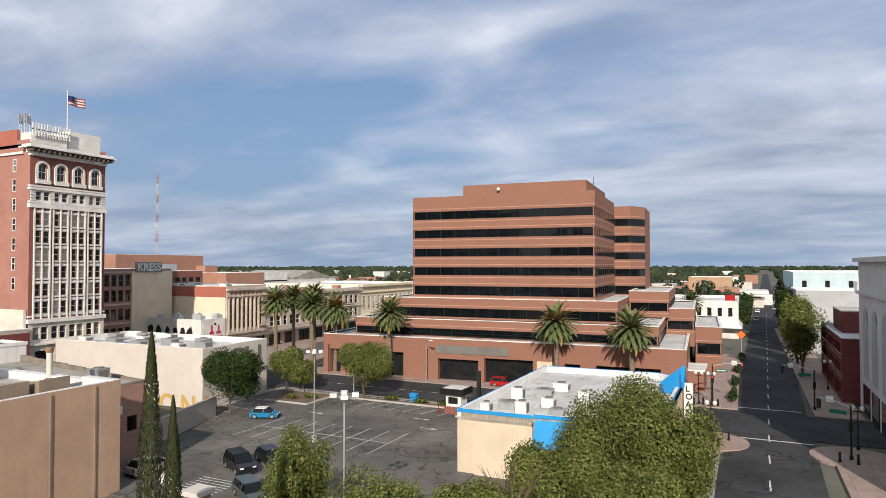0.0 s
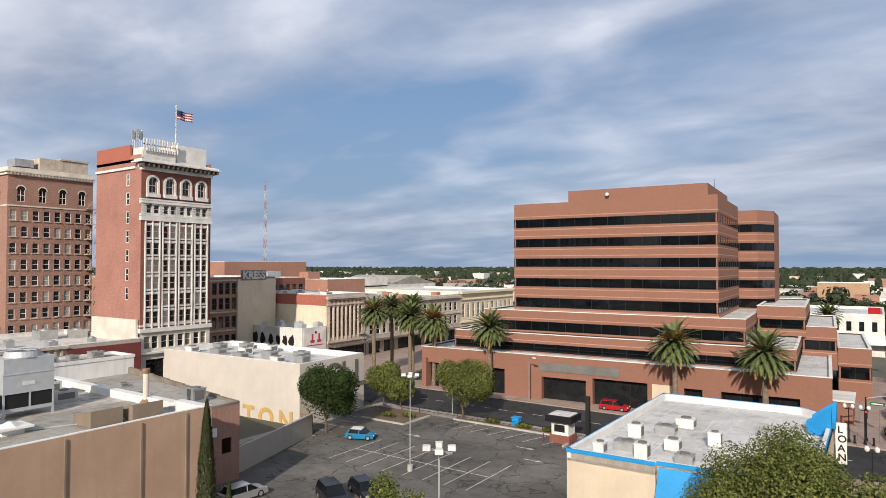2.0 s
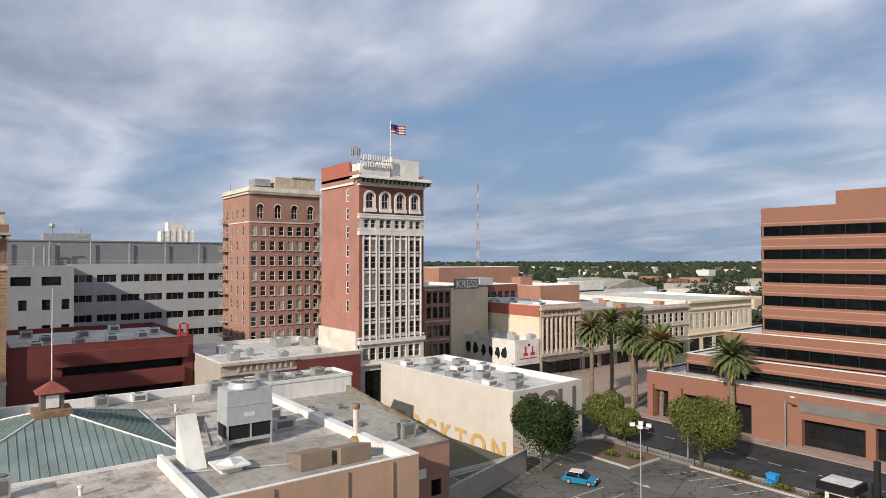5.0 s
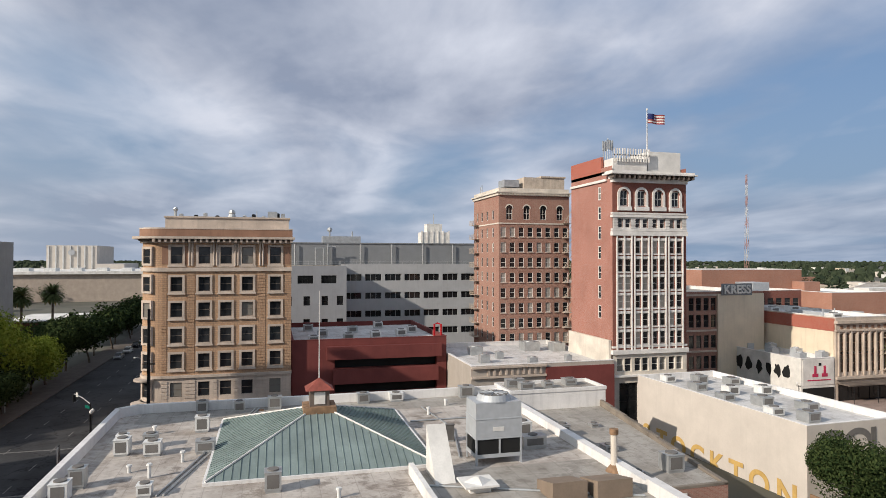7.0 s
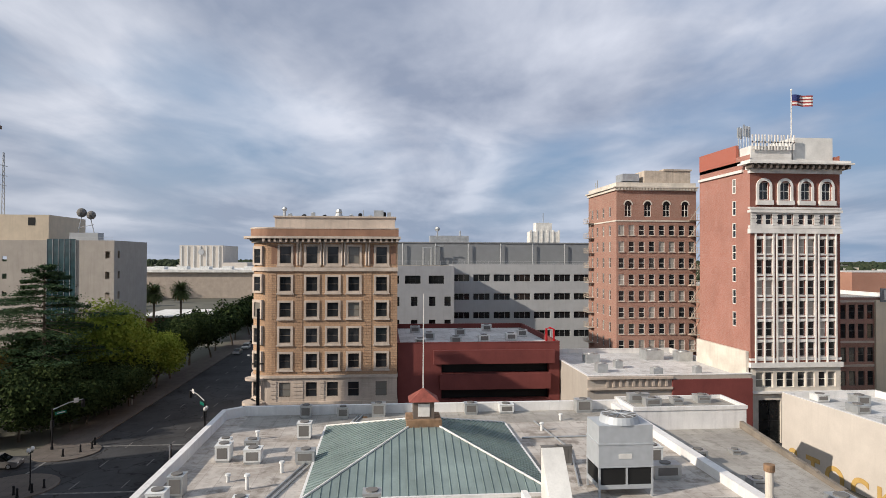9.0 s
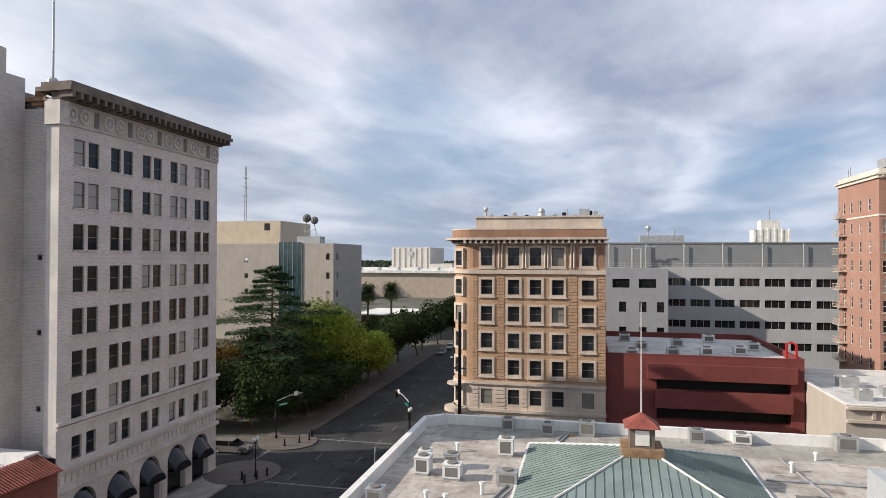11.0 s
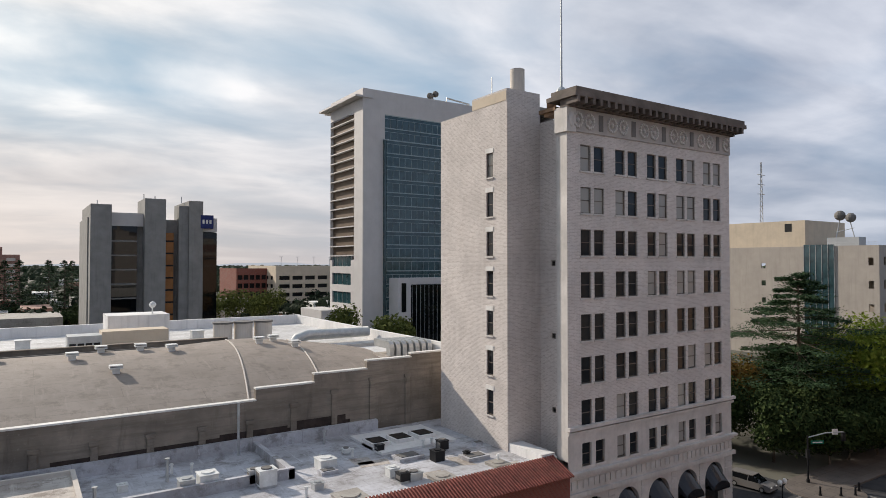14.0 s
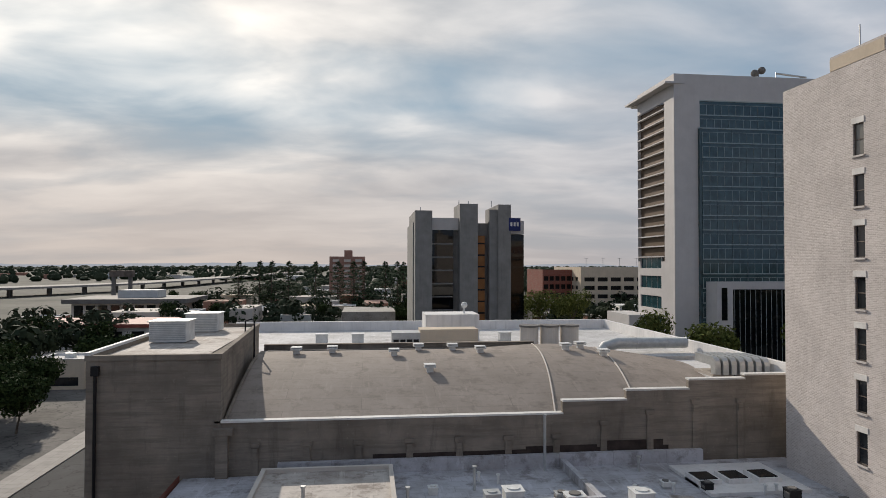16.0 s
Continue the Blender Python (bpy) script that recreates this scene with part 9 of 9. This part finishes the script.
def car(name, label, x, y, rz, L, Wd, H, mat, roofmat=None, suv=False, z=0.02):
    t = thing(name, label, "car", x, y, z, rz)
    hw, k = Wd / 2, H
    prof = [(-L / 2, 0.35), (-L / 2 + 0.05, 0.62 * k * 0.95), (-L / 2 + 0.25, 0.62 * k), (L / 2 - 0.9, 0.58 * k), (L / 2 - 0.1, 0.48 * k), (L / 2, 0.35), (L / 2 - 0.1, 0.22), (-L / 2 + 0.1, 0.22)]
    g = Geo()
    inset = 0.05
    for (a, za), (b, zb) in zip(prof, prof[1:] + prof[:1]):
        g.poly(((a, -hw, za), (b, -hw, zb), (b, hw, zb), (a, hw, za))[::-1])
    g.poly([(a, -hw, q) for a, q in prof][::-1]).poly([(a, hw, q) for a, q in prof])
    part("body", g, mat, t, local=True)
    c = [(-L / 2 + (0.12 if suv else 0.3), 0.6 * k), (-L / 2 + (0.35 if suv else 0.75), 0.96 * k), (L * 0.08, 0.98 * k), (L * 0.27, 0.59 * k)]
    g = Geo()
    for (a, za), (b, zb) in zip(c, c[1:]):
        wa, wb_ = [hw - 0.04 if q < 0.7 * k else hw - 0.22 for q in (za, zb)]
        g.poly(((a, -wa, za), (b, -wb_, zb), (b, wb_, zb), (a, wa, za))[::-1])
    for s in (-1, 1):
        q = [(a, s * (hw - 0.04 if zz < 0.7 * k else hw - 0.22), zz) for a, zz in c]
        g.poly(q if s > 0 else q[::-1])
    part("cabin_glass", g, "black", t, local=True)
    part("roof_panel", Geo().box(c[1][0] - 0.02, -hw + 0.2, 0.95 * k, c[2][0] + 0.05, hw - 0.2, 1.0 * k), roofmat or mat, t, local=True)
    for s in (-1, 1):
        for a, zz in ((c[0][0] + 0.1, 0), (0.0, 0)):
            part("pillar", Geo().tube([(a + (0 if a else -0.05), s * (hw - 0.03), 0.6 * k), (a * 0.92, s * (hw - 0.2), 0.96 * k)], 0.05, 5), mat, t, local=True)
        for a in (-L * 0.31, L * 0.31):
            w = part("wheel", Geo().tube([(a, s * (hw - 0.2), 0.33), (a, s * (hw + 0.015), 0.33)], 0.33, 16), "tyre", t, local=True)
            part("rim", Geo().tube([(a, s * (hw + 0.015), 0.33), (a, s * (hw + 0.03), 0.33)], 0.21, 12), "silver", w, local=True)
        part("headlight", Geo().box(L / 2 - 0.14, s * (hw - 0.35) - 0.17, 0.4 * k, L / 2 - 0.0, s * (hw - 0.35) + 0.17, 0.47 * k), "coping", t, local=True)
        part("tail_light", Geo().box(-L / 2 - 0.01, s * (hw - 0.2) - 0.12, 0.48 * k, -L / 2 + 0.06, s * (hw - 0.2) + 0.12, 0.6 * k), "redpaint", t, local=True)
    part("bumper", Geo().box(L / 2 - 0.1, -hw + 0.1, 0.22, L / 2 + 0.04, hw - 0.1, 0.36), "tyre", t, local=True)
    part("bumper", Geo().box(-L / 2 - 0.04, -hw + 0.1, 0.22, -L / 2 + 0.1, hw - 0.1, 0.36), "tyre", t, local=True)
    return t


car("hatchback", "small blue hatchback with white roof parked in the lot", -60.4, 68.4, 25, 3.8, 1.7, 1.42, "bluepaint", "coping")
car("sport_utility_car", "dark grey sport utility car parked in the lot", -47.8, 50.2, -28, 4.7, 1.95, 1.75, "carpaint", suv=True)
car("sedan", "black sedan parked beside the dark car", -46.6, 53.4, -28, 4.7, 1.85, 1.45, "carpaint")
car("estate_car", "grey-green estate car parked at the lot edge", -41.4, 44.6, -28, 4.7, 1.85, 1.5, "greenpaint", suv=True)
p = off(-13.5, -11.6)
car("red_car", "bright red car in the office forecourt bay", p[0], p[1], 3, 4.4, 1.8, 1.5, "redpaint", suv=True, z=0.15)
car("pickup", "dark pickup waiting at the park corner", -106.5, -34, 95, 5.2, 1.95, 1.7, "inkgrey", suv=True)
for k in range(6):
    car("street_car", "car parked far down the street", cross_x(260 + 22 * k) + (3.4 if k % 2 else -3.4), 260 + 22 * k, 90, 4.6, 1.8, 1.5, ("silver", "carpaint", "coping")[k % 3])
for k in range(4):
    car("street_car", "car parked along the main street", -200 - 11 * k, -25.6, 0, 4.6, 1.8, 1.5, ("silver", "coping", "carpaint")[k % 3])
car("side_car", "silver car beside the tan wall", -55.6, 46.0, 85, 4.6, 1.8, 1.5, "silver")

# ---- plant on the flat roof ----
t = thing("cooling_tower", "large galvanised rooftop cooling tower with round fan", "cooling tower", -67.6, 31.6, 9.2)
x0, y0, x1, y1 = -69.4, 29.7, -66.6, 33.8
part("legs", Geo().box(x0, y0, 9.2, x0 + 0.15, y0 + 0.15, 9.8).box(x1 - 0.15, y0, 9.2, x1, y0 + 0.15, 9.8).box(x0, y1 - 0.15, 9.2, x0 + 0.15, y1, 9.8).box(x1 - 0.15, y1 - 0.15, 9.2, x1, y1, 9.8), "galv", t)
part("basin", Geo().box(x0, y0, 9.8, x1, y1, 10.1), "galv", t)
# solid black box; the shade within the intake is painted
part("intake", Geo().box(x0 + 0.08, y0 + 0.08, 10.1, x1 - 0.08, y1 - 0.08, 11.4), "ink", t, "black box for the shade in the open intake")
for a, b in ((x0, y0), (x1 - 0.14, y0), (x0, y1 - 0.14), (x1 - 0.14, y1 - 0.14), (x1 - 0.14, (y0 + y1) / 2)):
    part("corner_post", Geo().box(a, b, 10.1, a + 0.14, b + 0.14, 11.4), "galv", t)
part("casing", Geo().box(x0, y0, 11.4, x1, y1, 13.0), "galv", t)
part("upper_casing", Geo().box(x0 + 0.03, y0 + 0.03, 13.06, x1 - 0.03, y1 - 0.03, 14.4), "galv", t)
part("casing_seam", Geo().box(x0 - 0.04, y0 - 0.04, 13.0, x1 + 0.04, y1 + 0.04, 13.08).box(x0 - 0.04, y0 - 0.04, 11.36, x1 + 0.04, y1 + 0.04, 11.44), "galv", t)
part("plate", Geo().box(x1, 31.2, 12.0, x1 + 0.03, 32.2, 12.35), "coping", t)
part("fan_ring", Geo().cyl((x0 + x1) / 2, (y0 + y1) / 2, 14.4, 14.9, 1.5, 1.35, 28), "galv", t)
part("fan_guard", Geo().cyl((x0 + x1) / 2, (y0 + y1) / 2, 14.9, 14.94, 1.25, n=28), "inkgrey", t)
for k in range(6):
    a = math.pi * k / 6
    cx_, cy_ = (x0 + x1) / 2, (y0 + y1) / 2
    part("guard_bar", Geo().tube([(cx_ - 1.3 * math.cos(a), cy_ - 1.3 * math.sin(a), 14.97), (cx_ + 1.3 * math.cos(a), cy_ + 1.3 * math.sin(a), 14.97)], 0.03, 4), "galv", t)


def roof_unit(x, y, w, l, h, mat="white", z=9.2, label="boxed white rooftop air conditioner", fan=True):
    t = thing("roof_unit", label, "air conditioner", x, y, z, group="flat roof air conditioners")
    part("curb", Geo().box(-w / 2 + 0.06, -l / 2 + 0.06, 0, w / 2 - 0.06, l / 2 - 0.06, 0.2), "metal", t, local=True)
    part("casing", Geo().box(-w / 2, -l / 2, 0.2, w / 2, l / 2, h).box(-w / 2 - 0.04, -l / 2 - 0.04, h, w / 2 + 0.04, l / 2 + 0.04, h + 0.06), mat, t, local=True)
    part("grille", Geo().box(w / 2, -l * 0.36, 0.35, w / 2 + 0.02, l * 0.36, h - 0.15), "inkgrey", t, local=True)
    if fan:
        part("fan", Geo().cyl(0, 0, h + 0.06, h + 0.16, min(w, l) * 0.36, n=16), "inkgrey", t, local=True)


for x, y, w, l, h, mm in ((-91.8, 5.8, 1.1, 1.2, 1.3, "metal"), (-91.2, 9.8, 1.0, 1.2, 1.2, "metal"), (-91.8, 13.6, 1.1, 1.5, 1.4, "metal"), (-92.0, 23.8, 1.2, 1.4, 1.2, "metal"), (-92.2, 27.8, 1.3, 1.6, 1.0, "white"), (-92.0, 36.6, 1.2, 1.8, 1.4, "metal"), (-83.8, 6.6, 1.2, 1.3, 1.5, "white"), (-79.4, 2.6, 1.1, 1.2, 1.2, "metal"), (-77.6, 0.6, 1.5, 1.2, 1.4, "white"), (-76.8, 3.2, 1.2, 1.4, 1.2, "white"), (-80.6, 0.0, 1.0, 1.0, 1.0, "white"), (-76.4, 7.6, 1.2, 1.6, 1.1, "metal"), (-69.6, -0.8, 1.1, 1.1, 1.5, "metal"), (-66.8, -1.2, 1.3, 1.2, 1.4, "white"), (-74.0, 28.6, 0.4, 2.6, 1.6, "inkgrey"), (-65.2, 13.4, 1.2, 1.2, 1.5, "metal"), (-66.4, 4.4, 1.0, 1.0, 0.9, "white"), (-73.6, 36.6, 1.6, 1.5, 1.6, "white"), (-70.4, 36.4, 1.2, 2.2, 1.1, "metal")):
    roof_unit(x, y, w, l, h, mm)
for x, y, w, l, h, z in ((-90.5, 44.0, 1.2, 1.8, 0.9, 10.06), (-91.2, 47.2, 1.2, 1.2, 0.7, 10.06), (-92.0, 50.6, 1.4, 1.6, 0.8, 10.06), (-92.4, 43.2, 1.0, 2.4, 1.0, 10.06), (-77.2, 42.6, 1.3, 1.2, 1.3, 7.9), (-71.5, 44.8, 1.2, 1.4, 0.6, 7.9), (-65.0, 47.2, 1.5, 1.6, 1.5, 7.9), (-64.5, 43.6, 0.9, 0.9, 0.4, 7.9), (-79.8, 47.6, 0.9, 0.9, 0.4, 7.9)):
    roof_unit(x, y, w, l, h, "metal", z, "grey rooftop unit on the rear wing")
for k, (x, y) in enumerate(((-101, 71.5), (-99, 75.5), (-95, 72.2), (-91, 74.5), (-88, 71.2), (-84.5, 74.0), (-79.8, 71.5), (-76.4, 73.2), (-81, 77.5), (-90, 79), (-97, 79.5))):
    roof_unit(x, y, 1.6 + 0.3 * (k % 3), 1.7, 1.0 + 0.2 * (k % 2), "metal" if k % 3 else "white", 7.7, "grey rooftop unit on the mural building")
for k, (x, y, w, l) in enumerate(((-22.6, 72.0, 2.4, 1.8), (-21.4, 75.0, 2.2, 2.0), (-24.6, 68.5, 1.6, 1.6), (-24.0, 64.2, 2.8, 2.0), (-20.4, 66.0, 1.6, 1.8), (-22.0, 62.0, 1.4, 1.6), (-18.6, 62.8, 1.8, 1.6), (-25.6, 61.4, 1.2, 1.6), (-17.5, 69.5, 1.4, 1.2))):
    roof_unit(x, y, w * 0.8, l * 0.75, 0.8 + 0.3 * (k % 3), "white" if k % 3 else "metal", 5.5, "white rooftop unit on the blue-trimmed shop")
for x, y, h in ((-80, 35.2, 0.6), (-84.6, 30.0, 0.7), (-86.6, 11.0, 0.6), (-74.0, 6.0, 0.8), (-70.5, 4.0, 1.0), (-88.4, 33, 0.6), (-72.2, 2.2, 0.5), (-83.8, 2.2, 0.7), (-62.5, 18, 0.6), (-89, 18.5, 0.5)):
    whole("vent_pipe", Geo().cyl(x, y, 9.15, 9.2 + h, 0.14, n=10).cyl(x, y, 9.2 + h, 9.35 + h, 0.24, 0.2, 10), "white", "short white roof vent pipe", "pipe", "roof vent pipes")
flue = thing("flue", "cream and rust round vent stack on the flat roof", "stack", -62.6, 40.2, 9.2)
part("pipe", Geo().cyl(0, 0, 0, 3.0, 0.27, n=14), "cream", flue, local=True)
part("collar", Geo().cyl(0, 0, -0.05, 0.55, 0.75, 0.3, 14), "rust", flue, "rust-stained flared base", local=True)
part("cap", Geo().cyl(0, 0, 3.0, 3.45, 0.36, n=14), "rust", flue, local=True)
for k, (xa, ya, xb, yb) in enumerate(((-60.4, 32.5, -57.6, 35.2), (-60.0, 35.8, -57.2, 38.6))):
    g = Geo().poly(((xa, ya, 9.25), (xb, ya, 9.25), (xb, ya, 10.6), (xa, ya, 10.0))).poly(((xb, ya, 9.25), (xb, yb, 9.25), (xb, yb, 10.6), (xb, ya, 10.6))).poly(((xa, ya, 10.0), (xb, ya, 10.6), (xb, yb, 10.6), (xa, yb, 10.0))).poly(((xb, yb, 9.25), (xa, yb, 9.25), (xa, yb, 10.0), (xb, yb, 10.6))).poly(((xa, yb, 9.25), (xa, ya, 9.25), (xa, ya, 10.0), (xa, yb, 10.0)))
    whole("duct_box", g, "brownmetal", "sloping brown sheet metal duct box", "duct", "brown ducts")
whole("roof_hood", Geo().box(-62.2, 27.4, 9.2, -60.8, 29.0, 9.7).prism([(-62.7, 26.9), (-60.3, 26.9), (-60.3, 29.5), (-62.7, 29.5)], 9.7, 9.85).cyl(-61.5, 28.2, 9.85, 10.2, 1.1, 0.2, 4), "coping", "white square roof vent hood", "vent")
g = Geo()
for pts in ([(-92, 11.5, 9.3), (-66.0, 5.2, 9.3)], [(-92, 11.9, 9.3), (-66, 5.7, 9.3)], [(-88, 30, 9.28), (-78, 31, 9.28), (-69, 29, 9.28)], [(-63, 24.8, 9.3), (-57, 39.5, 9.3)], [(-82, 27.4, 9.3), (-82, 39.6, 9.3)]):
    whole("conduit", Geo().tube(pts, 0.09, 6), "metal", "grey conduit lying across the roof", "pipe", "roof conduits")
whole("conduit_shadow_board", Geo().box(-91.5, 11.9, 9.2, -91.0, 12.4, 9.32), "rust", "old timber sleeper under roof pipes", "timber")
t = thing("satellite_dish", "white round satellite dish on a post", "satellite dish", -30.7, 26.1)
part("post", Geo().cyl(-30.7, 26.1, 0, 8.8, 0.08, n=8), "metal", t)
part("reflector", Geo().tube([(-30.6, 26.0, 8.8), (-30.45, 25.85, 8.92)], 0.4, 18), "coping", t)
t = thing("brick_pier", "short red brick pier with cap", "pier", -33.0, 30.5)
part("shaft", Geo().box(-33.6, 30, 0, -32.5, 31.1, 6.2), "palered", t)
part("cap", Geo().box(-33.8, 29.8, 6.2, -32.3, 31.3, 6.5), "beige", t)
# dark wooden pole and wires by the ochre block
t = thing("utility_pole", "tall dark timber utility pole", "pole", -113.0, -3.4, 0.15)
part("shaft", Geo().cyl(-113.0, -3.4, 0.15, 19.3, 0.26, 0.2, 10), "blackmetal", t)
part("crossbar", Geo().box(-113.1, -4.2, 11.5, -112.9, -2.6, 11.7), "bark", t)
for k, (x, y) in enumerate(((-121.8, 20, ), (-124, 26), (-126, 31), (-130, 22), (-128, 36), (-135, 28), (-133, 39), (-140, 20), (-142, 34))):
    roof_unit(x - 2.5, y, 1.6, 1.8, 1.2, "metal" if k % 2 else "white", 12.3, "grey rooftop unit on the dark red garage")
for k, (x, y) in enumerate(((-114, 116.4), (-129, 116), (-131, 123))):
    roof_unit(x, y, 2.0, 2.2, 1.2, "white", 14.9, "rooftop unit on the buff block")

# clutter on the low white roofs by the theatre
for x, y, w, l, h, mm in [(-67.5, -41.7, 0.9, 0.9, 1.0, 'blackmetal'), (-62.3, -44.6, 0.7, 0.7, 0.7, 'blackmetal'), (-50.4, -41.4, 1.4, 1.2, 1.4, 'white'), (-49.7, -42.4, 0.9, 0.8, 1.2, 'metal'), (-60.0, -36.2, 0.9, 0.9, 0.8, 'blackmetal'), (-61.1, -36.3, 1.2, 1.0, 0.6, 'metal'), (-59.4, -45.8, 0.7, 0.7, 0.5, 'white'), (-74.7, -38.5, 0.5, 0.5, 0.4, 'metal')]:
    roof_unit(x, y, w, l, h, mm, 8.8, "small weathered rooftop unit on the low white roofs")
for x, y, w in [(-55.8, -41.7, 1.5), (-68.7, -38.2, 2.4), (-71.5, -41.4, 0.9), (-63.6, -41.6, 2.6), (-48.1, -42.9, 1.8), (-43.6, -42.6, 1.6)]:
    u = thing("roof_hatch", "low white-coated roof hatch with dark pane", "roof hatch", x, y, 8.8, group="white roof hatches")
    part("curb", Geo().prism([(-w / 2, -w * 0.35), (w / 2, -w * 0.35), (w / 2, w * 0.35), (-w / 2, w * 0.35)], 0, 0.3), "oldroof", u, local=True)
    part("pane", Geo().box(-w * 0.36, -w * 0.22, 0.3, w * 0.36, w * 0.22, 0.36), "inkgrey", u, local=True)
for x, y in [(-44.7, -49.0), (-46.2, -48.3), (-66.5, -43.5), (-67.5, -43.6), (-59.5, -44.6), (-65.1, -53.2), (-70.5, -53.7), (-56.3, -44.6), (-69.6, -35.8), (-52.2, -37.4)]:
    whole("vent_pipe", Geo().cyl(x, y, 8.75, 9.5, 0.11, n=9).cyl(x, y, 9.5, 9.62, 0.19, 0.15, 9), "white", "short white roof vent pipe", "pipe", "white roof vent pipes")
for x, y, w, l in [(-60.4, -41.9, 1.6, 0.9), (-59.7, -43.0, 1.0, 1.2), (-66.1, -44.6, 1.7, 0.7), (-62.9, -36.7, 1.4, 0.6), (-67.2, -38.1, 0.8, 1.6), (-70.1, -35.1, 1.4, 0.4)]:
    whole("roof_patch", Geo().prism([(x - w, y - l * 0.7), (x + w * 0.8, y - l), (x + w, y + l * 0.6), (x - w * 0.7, y + l)], 8.78, 8.812), "tanroof", "bare brown patch in the white roof coating", "roof patch", "bare roof patches")
